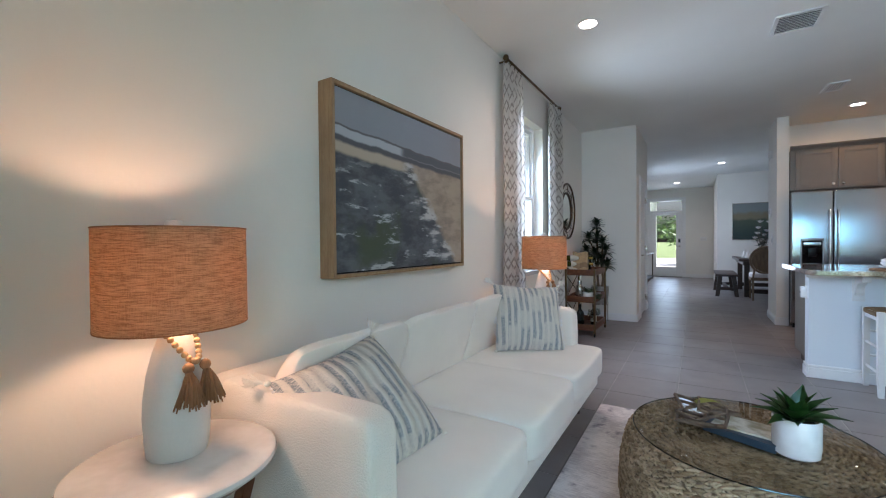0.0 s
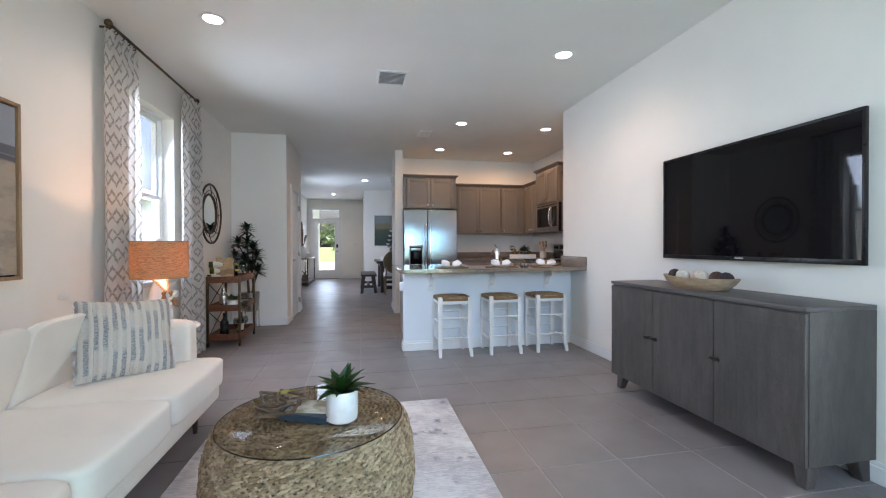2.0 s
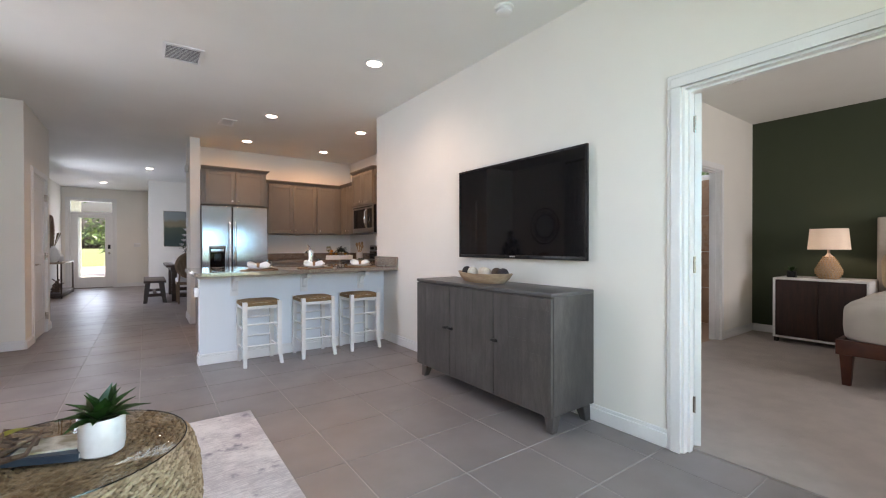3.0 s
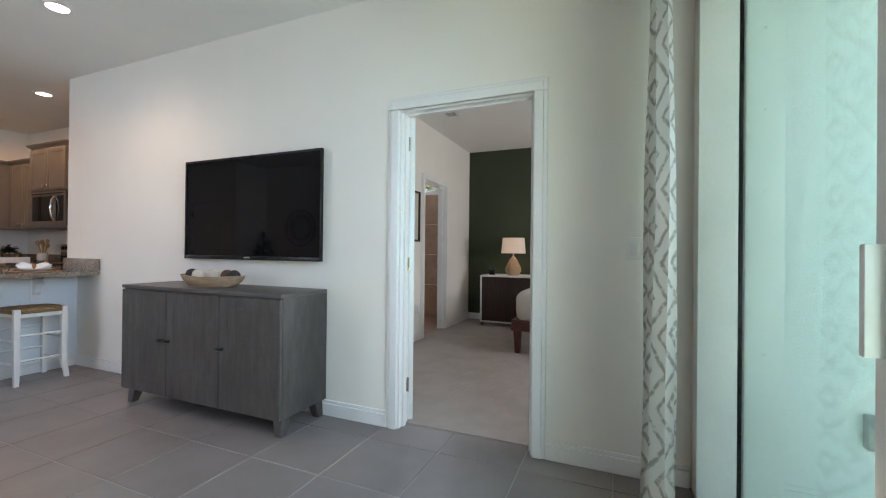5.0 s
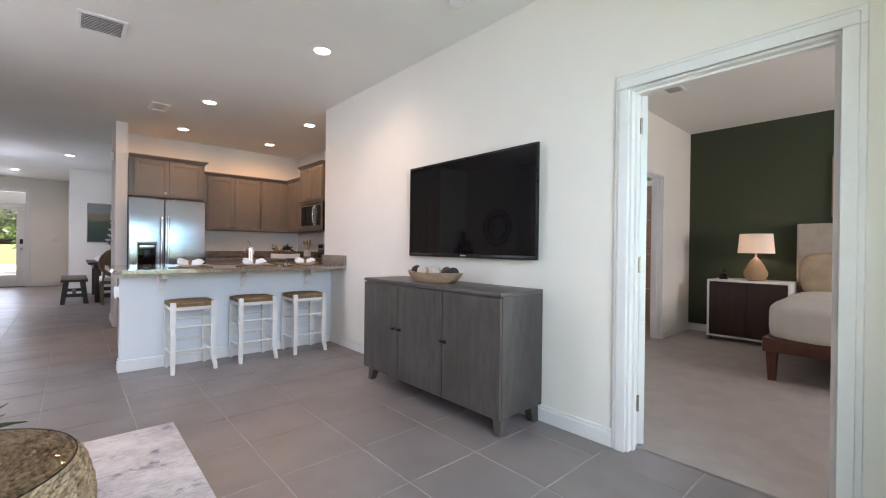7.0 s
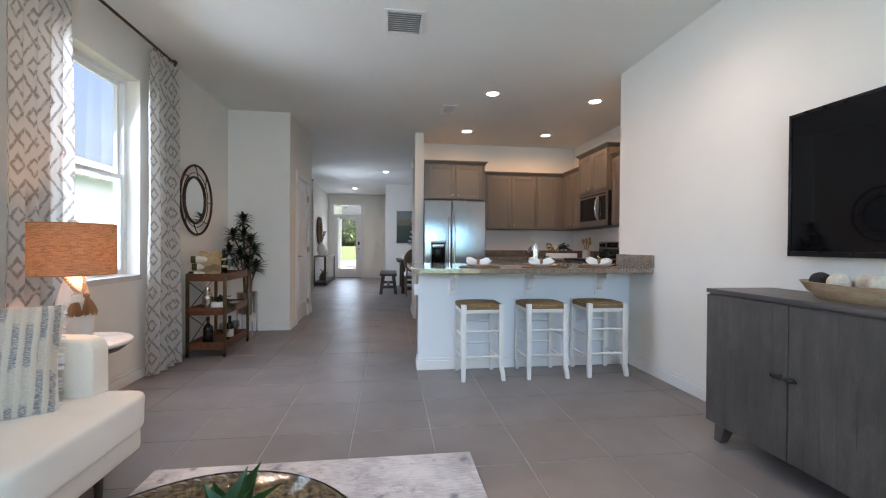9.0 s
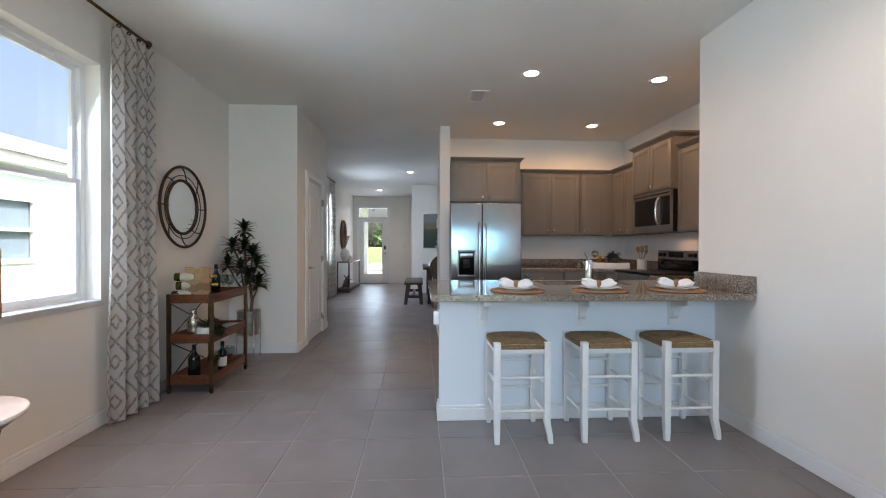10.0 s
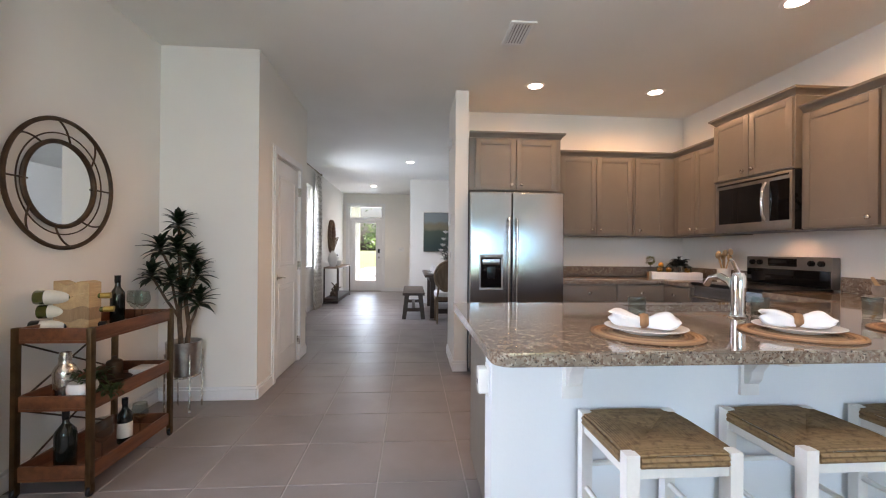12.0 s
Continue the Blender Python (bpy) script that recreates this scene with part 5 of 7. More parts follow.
def rounded(x0, x1, y0, y1, r, corners):
    out = []
    for cx, cy, a0, key in ((x0 + r, y0 + r, 180, "ll"), (x1 - r, y0 + r, 270, "lr"), (x1 - r, y1 - r, 0, "ur"), (x0 + r, y1 - r, 90, "ul")):
        if key in corners:
            out += [(cx + r * math.cos(radians(a0 + 15 * i)), cy + r * math.sin(radians(a0 + 15 * i))) for i in range(7)]
        else:
            out.append({"ll": (x0, y0), "lr": (x1, y0), "ur": (x1, y1), "ul": (x0, y1)}[key])
    return out


bar = thing("countertop", 0, 0, 0.87, "brown speckled granite peninsula countertop with rounded edge", "countertop")
bm = prism(rounded(0.25, 2.298, 5.63, 6.19, 0.06, ("ll",)), 0, 0.04, 0.006)
for b in ((0.25, 1.15, 6.184, 6.75), (1.85, 3.218, 6.184, 6.75), (1.15, 1.85, 6.184, 6.30), (1.15, 1.85, 6.66, 6.75)):
    box(*b, 0.0, 0.0398, bm=bm)
box(2.58, 3.218, 6.75, 7.345, 0.0, 0.0398, bm=bm)
part("slab", bm, GRANITE, bar)
ct = thing("countertop", 0, 0, 0.87, "brown speckled granite countertop along the kitchen wall", "countertop")
bm = slabs([(1.50, 2.58, 8.535, 9.188, 0, 0.04), (2.58, 3.218, 8.155, 9.188, 0, 0.04)], 0.004)
part("slab", bm, GRANITE, ct)
for nm, b, lb in (("back", (1.50, 3.195, 9.166, 9.188), "granite upstand on the back wall"), ("side", (3.196, 3.218, 8.155, 9.166), "granite upstand on the side wall"), ("near", (3.196, 3.218, 6.19, 7.345), "granite upstand beside the range"), ("bar", (2.27, 2.297, 5.628, 6.19), "granite upstand at the end of the bar"), ("ret", (2.30, 3.19, 6.182, 6.204), "granite upstand on the return wall")):
    sp = thing("backsplash", (b[0] + b[1]) / 2, (b[2] + b[3]) / 2, 0.911, lb, "backsplash")
    w, d = (b[1] - b[0]) / 2, (b[3] - b[2]) / 2
    part("slab", box(-w, w, -d, d, 0, 0.112, bevel=0.003), GRANITE, sp)

sink = thing("sink", 1.50, 6.48, 0.70, "stainless steel kitchen sink set in the granite", "sink")
part("basin", slabs([(-0.36, 0.36, -0.19, 0.19, 0.0, 0.008), (-0.36, -0.35, -0.19, 0.19, 0.008, 0.169), (0.35, 0.36, -0.19, 0.19, 0.008, 0.169), (-0.35, 0.35, -0.19, -0.18, 0.008, 0.169), (-0.35, 0.35, 0.18, 0.19, 0.008, 0.169)]), STEEL, sink)

fa = thing("faucet", 1.47, 6.235, 0.91, "chrome kitchen faucet with lever handle", "faucet")
part("body", lathe([(0, 0), (0.037, 0), (0.039, 0.006), (0.030, 0.014), (0.028, 0.03), (0.030, 0.12), (0.029, 0.18), (0.022, 0.197), (0, 0.20)], 28), CHROME, fa)
part("spout", tube([(0, 0, 0.10), (0, 0.05, 0.155), (0, 0.11, 0.175), (0, 0.17, 0.165), (0, 0.20, 0.13)], [0.017, 0.017, 0.016, 0.015, 0.017], 14), CHROME, fa)
part("lever", tube([(0, 0, 0.19), (-0.012, -0.005, 0.215), (-0.035, -0.012, 0.25), (-0.048, -0.015, 0.258)], [0.012, 0.009, 0.008, 0.007], 10), CHROME, fa)

for cx in (0.62, 1.315, 1.985):
    c = thing("corbel", cx, 6.0, 0.652, "white wooden corbel bracket under the bar", "corbel", group="bar corbels")
    part("plate", box(-0.038, 0.038, -0.014, -0.0005, 0.0, 0.178, bevel=0.003), TRIM, c)
    bm = bmesh.new()
    prof = [(-0.012, 0.045), (-0.03, 0.05), (-0.045, 0.07), (-0.05, 0.10), (-0.075, 0.135), (-0.12, 0.155), (-0.20, 0.163), (-0.20, 0.217), (-0.012, 0.217)]
    rows = [[bm.verts.new((s * 0.026, y, z)) for y, z in prof] for s in (-1, 1)]
    bm.faces.new(rows[0])
    bm.faces.new(rows[1][::-1])
    for i in range(len(prof)):
        j = (i + 1) % len(prof)
        bm.faces.new((rows[0][i], rows[1][i], rows[1][j], rows[0][j]))
    bmesh.ops.recalc_face_normals(bm, faces=bm.faces)
    bmesh.ops.bevel(bm, geom=bm.edges[:], offset=0.003, segments=1, affect="EDGES")
    part("bracket", bm, TRIM, c)

ou = thing("outlet", 0.32, 6.075, 0.70, "white power outlet with a plug-in box on the bar end", "outlet")
part("plate", box(-0.006, -0.0005, -0.035, 0.035, -0.058, 0.058, bevel=0.002), TRIM, ou)
part("box", box(-0.042, -0.005, -0.032, 0.032, -0.045, 0.048, bevel=0.006), GLAZE, ou)
part("socket", slabs([(-0.0435, -0.0415, -0.012, -0.007, -0.012, 0.006), (-0.0435, -0.0415, 0.007, 0.012, -0.012, 0.006)]), BLACK, ou, "dark socket slots", False)


def stool(x):
    t = thing("bar_stool", x, 5.80, 0, "white wooden bar stool with woven rush seat", "bar stool", group="bar stools")
    a, b = 0.155, 0.155
    for sx in (-1, 1):
        for sy in (-1, 1):
            kick = 0.022 if sy < 0 else 0.0
            bm = bmesh.new()
            for z0, z1, o0, o1, w0, w1 in ((0.0, 0.05, kick, kick * 0.75, 0.014, 0.016), (0.05, 0.13, kick * 0.75, 0, 0.016, 0.0185), (0.13, 0.618, 0, 0, 0.0185, 0.0195)):
                ring = [[bm.verts.new((sx * (a + (o if sx > 0 else 0)) + i * w, sy * b - o * 0.3 + j * w, z)) for i, j in ((-1, -1), (1, -1), (1, 1), (-1, 1))] for z, o, w in ((z0, o0, w0), (z1, o1, w1))]
                for k in range(4):
                    bm.faces.new((ring[0][k], ring[0][(k + 1) % 4], ring[1][(k + 1) % 4], ring[1][k]))
                if z0 == 0:
                    bm.faces.new(ring[0][::-1])
                if z1 > 0.6:
                    bm.faces.new(ring[1])
            bmesh.ops.remove_doubles(bm, verts=bm.verts, dist=0.0004)
            bmesh.ops.recalc_face_normals(bm, faces=bm.faces)
            part("leg", bm, WHITEWOOD, t)
    for s in (-1, 1):
        part("apron", box(-a + 0.019, a - 0.019, s * b - 0.013, s * b + 0.013, 0.548, 0.596, bevel=0.003), WHITEWOOD, t)
        part("apron", box(s * a - 0.013, s * a + 0.013, -b + 0.019, b - 0.019, 0.548, 0.596, bevel=0.003), WHITEWOOD, t)
        for z in ((0.195, 0.40) if s < 0 else (0.24, 0.43)):
            part("rung", tube([(-a, s * b, z), (a, s * b, z)], 0.0095, 10), WHITEWOOD, t)
        for z in (0.165, 0.35):
            part("rung", tube([(s * a, -b, z), (s * a, b, z)], 0.0095, 10), WHITEWOOD, t)
    bm = bmesh.new()
    n = 20
    e = 0.168
    for side in range(4):
        rot = Matrix.Rotation(side * math.pi / 2, 4, "Z")
        for k in range(n):
            q = (k + 0.5) / n
            y = -e * (1 - q) - 0.004 * q
            w = e * (1 - q) + 0.004
            z = 0.612 + 0.010 * math.sin(q * math.pi * 0.9) - 0.006 * q
            pts = [(-w, y, z - 0.002), (-w * 0.4, y, z + 0.003), (w * 0.4, y, z + 0.003), (w, y, z - 0.002)]
            tube([rot @ Vector(p) for p in pts], 0.0066, 6, bm, flat=0.75)
        for z in (0.602, 0.588):
            tube([rot @ Vector(p) for p in ((-0.132, -e - 0.003, z), (0.132, -e - 0.003, z))], 0.009, 6, bm)
    part("rush_seat", bm, RUSH, t, "woven brown rush seat", kind="stuff")
    return t


s0 = stool(0.81)
copy_thing(s0, pose(1.355, 5.80, 0))
copy_thing(s0, pose(1.88, 5.80, 0))


def setting(x, seed):
    mt = thing("placemat", x, 5.87, 0.9105, "round woven placemat in brown and natural bands", "placemat", group="placemats on the bar")
    bm = bmesh.new()
    for k in range(13):
        r = 0.012 + k * 0.0135
        tube([(r * math.cos(q), r * math.sin(q), 0.004) for q in (2 * math.pi * i / 48 for i in range(48))], 0.0068, 6, bm, True, 0.6)
    part("coil", bm, MATCOIL, mt)
    pl = thing("dinner_plate", x + 0.005, 5.88, 0.919, "white glazed dinner plate on the placemat", "plate", group="plates on the bar")
    part("plate", lathe([(0, 0), (0.075, 0), (0.08, 0.004), (0.13, 0.017), (0.134, 0.020), (0.13, 0.0215), (0.08, 0.009), (0, 0.006)], 48), GLAZE, pl)
    nk = thing("napkin", x - 0.005, 5.875, 0.936, "white cloth napkin gathered in a woven ring", "napkin", -22, group="napkins on the bar")
    bm = bmesh.new()
    rng = random.Random(seed)
    n, m = 22, 18
    rows = []
    for i in range(n + 1):
        q = i / n * 2 - 1
        taper = 1 - 0.72 * abs(q) ** 5
        w = (0.016 + 0.038 * abs(q) ** 0.75) * taper
        lift = 0.014 + 0.014 * abs(q) + 0.012 * max(0, -q)
        ring = []
        for k in range(m):
            a = 2 * math.pi * k / m
            fold = 1 + 0.22 * math.sin(3 * a + 2 * q + seed) * (0.3 + abs(q))
            ring.append(bm.verts.new((q * 0.105 + 0.010 * math.sin(2 * a + seed) * abs(q), w * fold * math.cos(a), max(0.0, lift + (0.016 + 0.022 * abs(q) ** 0.7) * taper * fold * math.sin(a)))))
        rows.append(ring)
    for a, b in zip(rows, rows[1:]):
        for k in range(m):
            bm.faces.new((a[k], a[(k + 1) % m], b[(k + 1) % m], b[k]))
    bm.faces.new(rows[0])
    bm.faces.new(rows[-1][::-1])
    bmesh.ops.recalc_face_normals(bm, faces=bm.faces)
    part("cloth", bm, LINEN, nk)
    part("ring", lathe([(0.024, -0.014), (0.026, 0), (0.024, 0.014), (0.021, 0.014), (0.021, -0.014), (0.024, -0.014)], 20, None, Matrix.Translation((0, 0, 0.022)) @ Matrix.Rotation(radians(90), 4, "Y")), JUTE, nk, "woven brown napkin ring")
    tumbler(x + 0.165 if seed != 3 else x + 0.17, 6.19 + 0.03, 0.911)


def tumbler(x, y, z):
    g = thing("tumbler", x, y, z, "clear straight-sided glass tumbler", "glass", group="tumblers on the bar")
    p = part("glass", lathe([(0, 0), (0.031, 0), (0.033, 0.003), (0.037, 0.09), (0.035, 0.09), (0.031, 0.012), (0, 0.010)], 28), TUMBLER, g)
    p.visible_shadow = False


TUMBLER = thin_glass("tumbler_glass", (0.84, 0.87, 0.86), 1.5, 0.95)


def coil_mat():
    t = Tree("coiled_placemat")
    x, y, _ = t.split(t.where())
    r = t.math("SQRT", t.math("ADD", t.math("MULTIPLY", x, x), t.math("MULTIPLY", y, y)))
    band = t.ramp(t.math("SINE", t.math("MULTIPLY", r, 150.0)), -0.2, 0.2)
    col = t.mix(band, (0.36, 0.20, 0.10), (0.20, 0.10, 0.05))
    col = t.mix(t.math("MULTIPLY", t.noise(160, 3), 0.4), col, (0.45, 0.30, 0.17))
    t.bump(t.noise(260, 2), 0.7, 0.003)
    return t.done(col, 0.8)


MATCOIL = coil_mat()
for i, x in enumerate((0.83, 1.395, 1.93)):
    setting(x, i + 1)


def fridge():
    t = thing("refrigerator", 1.03, 8.80, 0, "stainless steel side-by-side refrigerator with ice dispenser", "refrigerator")
    part("cabinet", box(-0.455, 0.455, -0.32, 0.36, 0.02, 1.755, bevel=0.004), plain("fridge_side", (0.045, 0.045, 0.048)), t, "dark grey cabinet sides")
    for nm, a, b in (("freezer_door", -0.458, -0.055), ("fridge_door", -0.047, 0.458)):
        d = part(nm, box(a, b, -0.385, -0.325, 0.06, 1.76, bevel=0.012, seg=3), STEEL, t)
        hx = b - 0.035 if nm == "freezer_door" else a + 0.035
        bm = tube([(hx, -0.40, 0.55), (hx, -0.43, 0.58), (hx, -0.435, 0.70), (hx, -0.435, 1.38), (hx, -0.43, 1.48), (hx, -0.40, 1.51)], 0.011, 12)
        part("handle", bm, CHROME, d, "long chrome bar handle")
        if nm == "freezer_door":
            part("dispenser_frame", slabs([(a + 0.09, b - 0.085, -0.392, -0.383, 0.82, 0.84), (a + 0.09, b - 0.085, -0.392, -0.383, 1.13, 1.16), (a + 0.09, a + 0.105, -0.392, -0.383, 0.84, 1.13), (b - 0.10, b - 0.085, -0.392, -0.383, 0.84, 1.13)], 0.002), BRUSHED, d)
            part("dispenser", slabs([(a + 0.105, b - 0.10, -0.389, -0.382, 0.84, 1.13)]), SCREEN, d, "black ice dispenser recess", False)
            part("dispenser_panel", box(a + 0.12, b - 0.115, -0.393, -0.388, 1.06, 1.115, bevel=0.002), STEEL, d)
            part("paddle", box(a + 0.165, b - 0.16, -0.40, -0.388, 0.93, 1.04, bevel=0.004), BLACK, d)
    part("kick_grille", box(-0.44, 0.44, -0.34, -0.30, 0.0, 0.058), BLACK, t, "black kick grille", False)


fridge()


def microwave():
    t = thing("microwave", 3.01, 7.735, 1.372, "stainless steel over-the-range microwave", "microwave")
    part("case", box(-0.175, 0.205, -0.385, 0.385, 0.0, 0.445, bevel=0.003), BLACK, t)
    d = part("front", slabs([(-0.20, -0.176, -0.385, 0.385, 0.0, 0.075), (-0.20, -0.176, -0.385, 0.385, 0.385, 0.445), (-0.20, -0.176, 0.345, 0.385, 0.075, 0.385), (-0.20, -0.176, -0.385, -0.365, 0.075, 0.385)], 0.002), BRUSHED, t)
    part("window", box(-0.198, -0.178, -0.12, 0.345, 0.075, 0.385), SCREEN, t, "dark glass door window", False)
    part("control_panel", box(-0.198, -0.178, -0.365, -0.19, 0.075, 0.385), SCREEN, t, "black control panel", False)
    part("door_stile", box(-0.199, -0.177, -0.19, -0.12, 0.075, 0.385), BRUSHED, t, "", False)
    part("handle", tube([(-0.195, -0.155, 0.08), (-0.225, -0.155, 0.13), (-0.236, -0.155, 0.23), (-0.225, -0.155, 0.33), (-0.195, -0.155, 0.38)], 0.013, 12), CHROME, t)
    part("vent_strip", box(-0.202, -0.199, -0.36, 0.36, 0.41, 0.425), BLACK, t, "", False)


microwave()


def range_oven():
    t = thing("range", 2.905, 7.75, 0, "stainless steel electric range with black glass cooktop", "range")
    part("body", box(-0.29, 0.305, -0.38, 0.38, 0.03, 0.895, bevel=0.004), STEEL, t)
    part("cooktop", box(-0.31, 0.25, -0.395, 0.395, 0.896, 0.925, bevel=0.006), BLACK, t, "black glass cooktop")
    for bx, by, r in ((-0.16, -0.19, 0.10), (-0.16, 0.19, 0.08), (0.10, -0.19, 0.08), (0.10, 0.19, 0.10)):
        part("burner_ring", lathe([(r - 0.003, 0.9255), (r, 0.9262), (r + 0.003, 0.9255)], 36, None, pose(bx, by, 0)), plain("burner_grey", (0.12, 0.12, 0.12)) if "burner_grey" not in bpy.data.materials else bpy.data.materials["burner_grey"], t)
    part("back_panel", box(0.235, 0.305, -0.395, 0.395, 0.926, 1.165, bevel=0.008), BRUSHED, t)
    part("panel_glass", box(0.229, 0.237, -0.385, 0.385, 0.93, 1.06, bevel=0.002), SCREEN, t, "black lower panel")
    part("display", box(0.229, 0.237, -0.11, 0.16, 1.085, 1.15, bevel=0.002), SCREEN, t, "black display")
    for ky in (-0.32, -0.24, 0.24, 0.32):
        part("knob", lathe([(0, 0), (0.024, 0), (0.022, 0.022), (0.016, 0.028), (0, 0.028)], 18, None, Matrix.Translation((0.235, ky, 1.115)) @ Matrix.Rotation(radians(-90), 4, "Y")), BLACK, t)
    part("oven_door", box(-0.315, -0.291, -0.375, 0.375, 0.22, 0.78, bevel=0.005), STEEL, t)
    part("oven_window", box(-0.318, -0.312, -0.25, 0.25, 0.36, 0.66, bevel=0.002), SCREEN, t)
    part("oven_handle", tube([(-0.315, -0.33, 0.80), (-0.355, -0.33, 0.80), (-0.355, 0.33, 0.80), (-0.315, 0.33, 0.80)], 0.011, 10), CHROME, t)


range_oven()

# things on the back counters
CT = 0.911
tr = thing("serving_tray", 2.78, 8.66, CT, "white wooden tray holding jars and a plant", "tray", -20)
part("tray", slabs([(-0.235, 0.235, -0.08, 0.08, 0, 0.012), (-0.235, 0.235, -0.08, -0.068, 0.012, 0.075), (-0.235, 0.235, 0.068, 0.08, 0.012, 0.075), (-0.235, -0.223, -0.068, 0.068, 0.012, 0.075), (0.223, 0.235, -0.068, 0.068, 0.012, 0.075)], 0.002), WHITEWOOD, tr)
ORANGE = plain("orange_fruit", (0.62, 0.26, 0.03), (0.55, 0.20, 0.02), 20, 0.5, 0.4, 150)
rot = Matrix.Rotation(radians(-20), 3, "Z")


def on_tray(dx, dy):
    v = rot @ Vector((dx, dy, 0))
    return 2.78 + v.x, 8.66 + v.y


for dx, nm in ((-0.14, 3), (-0.055, 2), (0.12, 2)):
    x, y = on_tray(dx, 0)
    j = thing("glass_jar", x, y, CT + 0.0125, "clear glass jar filled with orange fruit", "jar", group="jars on the tray")
    p = part("jar", lathe([(0, 0), (0.036, 0), (0.039, 0.006), (0.039, 0.11), (0.036, 0.125), (0.034, 0.12), (0.036, 0.10), (0.036, 0.008), (0, 0.006)], 24), TUMBLER, j)
    p.visible_shadow = False
    for k in range(nm):
        part("fruit", ball(0.006 * (-1) ** k, 0, 0.036 + k * 0.05, 0.027, 12), ORANGE, j)
x, y = on_tray(0.035, 0)
hp = thing("potted_plant", x, y, CT + 0.0125, "dark leafy plant in a small black pot", "potted plant")
part("pot", lathe([(0, 0), (0.034, 0), (0.042, 0.07), (0.038, 0.07), (0, 0.062)], 20), BLACK, hp)
bm = bmesh.new()
rng = random.Random(31)
for k in range(120):
    a, e = rng.uniform(0, 6.28), rng.uniform(0.0, 1.5)
    r = rng.uniform(0.02, 0.10)
    base = (r * math.cos(a) * math.cos(e), r * math.sin(a) * math.cos(e), 0.12 + r * math.sin(e) * 0.9)
    blade(bm, base, a + rng.uniform(-1, 1), rng.uniform(-0.3, 0.9), rng.uniform(0.04, 0.06), 0.017, 0.8)
bmesh.ops.solidify(bm, geom=bm.faces[:], thickness=0.0012)
part("foliage", bm, plain("black_green_leaf", (0.012, 0.022, 0.012), (0.008, 0.014, 0.009)), hp, "", kind="stuff")
part("stem", tube([(0, 0, 0.06), (0.004, 0, 0.14)], 0.006, 6), BARK, hp)

tp = thing("topiary", 2.70, 8.98, CT, "small yellow-green topiary in a clay pot", "potted plant")
part("pot", lathe([(0, 0), (0.03, 0), (0.04, 0.06), (0.036, 0.06), (0, 0.055)], 18), plain("clay", (0.40, 0.22, 0.12)), tp)
part("stem", tube([(0, 0, 0.055), (0, 0, 0.17)], 0.004, 6), BARK, tp)
bm = bmesh.new()
for k in range(90):
    d = Vector((rng.gauss(0, 1), rng.gauss(0, 1), rng.gauss(0, 1))).normalized() * 0.035
    blade(bm, (d.x, d.y, 0.19 + d.z), math.atan2(d.y, d.x), math.asin(d.z / 0.035), 0.022, 0.007, 0.5)
bmesh.ops.solidify(bm, geom=bm.faces[:], thickness=0.001)
part("foliage", bm, plain("yellow_green_leaf", (0.26, 0.24, 0.05), (0.16, 0.17, 0.035)), tp, "", kind="stuff")

cr = thing("utensil_crock", 2.99, 8.24, CT, "pale crock holding wooden utensils", "utensil holder")
part("crock", lathe([(0, 0), (0.05, 0), (0.056, 0.01), (0.057, 0.13), (0.052, 0.135), (0.050, 0.12), (0, 0.11)], 26), CERAMIC, cr)
for k in range(6):
    a = k * 1.05
    tip = Vector((0.06 * math.cos(a), 0.06 * math.sin(a), 0.23 + 0.012 * k))
    bm = tube([(0.015 * math.cos(a), 0.015 * math.sin(a), 0.112), tuple(tip * 0.85 + Vector((0, 0, 0.03)))], 0.006, 6)
    ball(*(tip * 0.9 + Vector((0, 0, 0.03))), 0.022, 10, bm, 1.5)
    part("spoon", bm, BLOND, cr, "wooden spoon")

cj = thing("canister", 1.60, 9.05, CT, "small brown lidded canister", "canister")
part("jar", lathe([(0, 0), (0.04, 0), (0.042, 0.07), (0.036, 0.08), (0, 0.08)], 22), plain("brown_stoneware", (0.16, 0.11, 0.075)), cj)
part("lid", lathe([(0, 0.081), (0.038, 0.081), (0.036, 0.092), (0.01, 0.096), (0.009, 0.108), (0, 0.11)], 22), BLOND, cj, "wooden lid")

cb = thing("cutting_board", 3.13, 6.66, CT + 0.004, "dark round wooden cutting board leaning on the wall", "cutting board")
cb.matrix_basis = pose(3.125, 6.62, CT + 0.004, 0, 10, 0)
bm = lathe([(0, -0.009), (0.135, -0.009), (0.14, 0), (0.135, 0.009), (0, 0.009)], 36, None, Matrix.Translation((0, 0, 0.14)) @ Matrix.Rotation(radians(90), 4, "Y"))
box(-0.009, 0.009, -0.022, 0.022, 0.27, 0.37, bevel=0.008, bm=bm)
part("board", bm, DARKWOOD, cb)
for k, (x, y, r, h, nm) in enumerate(((3.02, 6.93, 0.05, 0.07, "mortar"), (2.98, 6.80, 0.042, 0.10, "jug"), (3.08, 6.82, 0.035, 0.12, "jug"))):
    o = thing(nm, x, y, CT + (0.013 if k < 2 else 0), "grey stone %s on the counter" % nm, nm)
    part("body", lathe([(0, 0), (r * 0.7, 0), (r, h * 0.55), (r * 0.9, h), (r * 0.78, h), (r * 0.7, h * 0.4), (0, h * 0.3)], 24), plain("grey_stone_%d" % k, (0.30, 0.27, 0.24), (0.22, 0.20, 0.18), 20, 0.7, 0.3), o)
    if nm == "mortar":
        part("pestle", tube([(0, 0, 0.03), (-0.01, 0.05, 0.12)], [0.014, 0.009], 10), BLOND, o)
ps = thing("small_plate", 3.0, 6.87, CT, "white oval plate under the mortar", "plate")
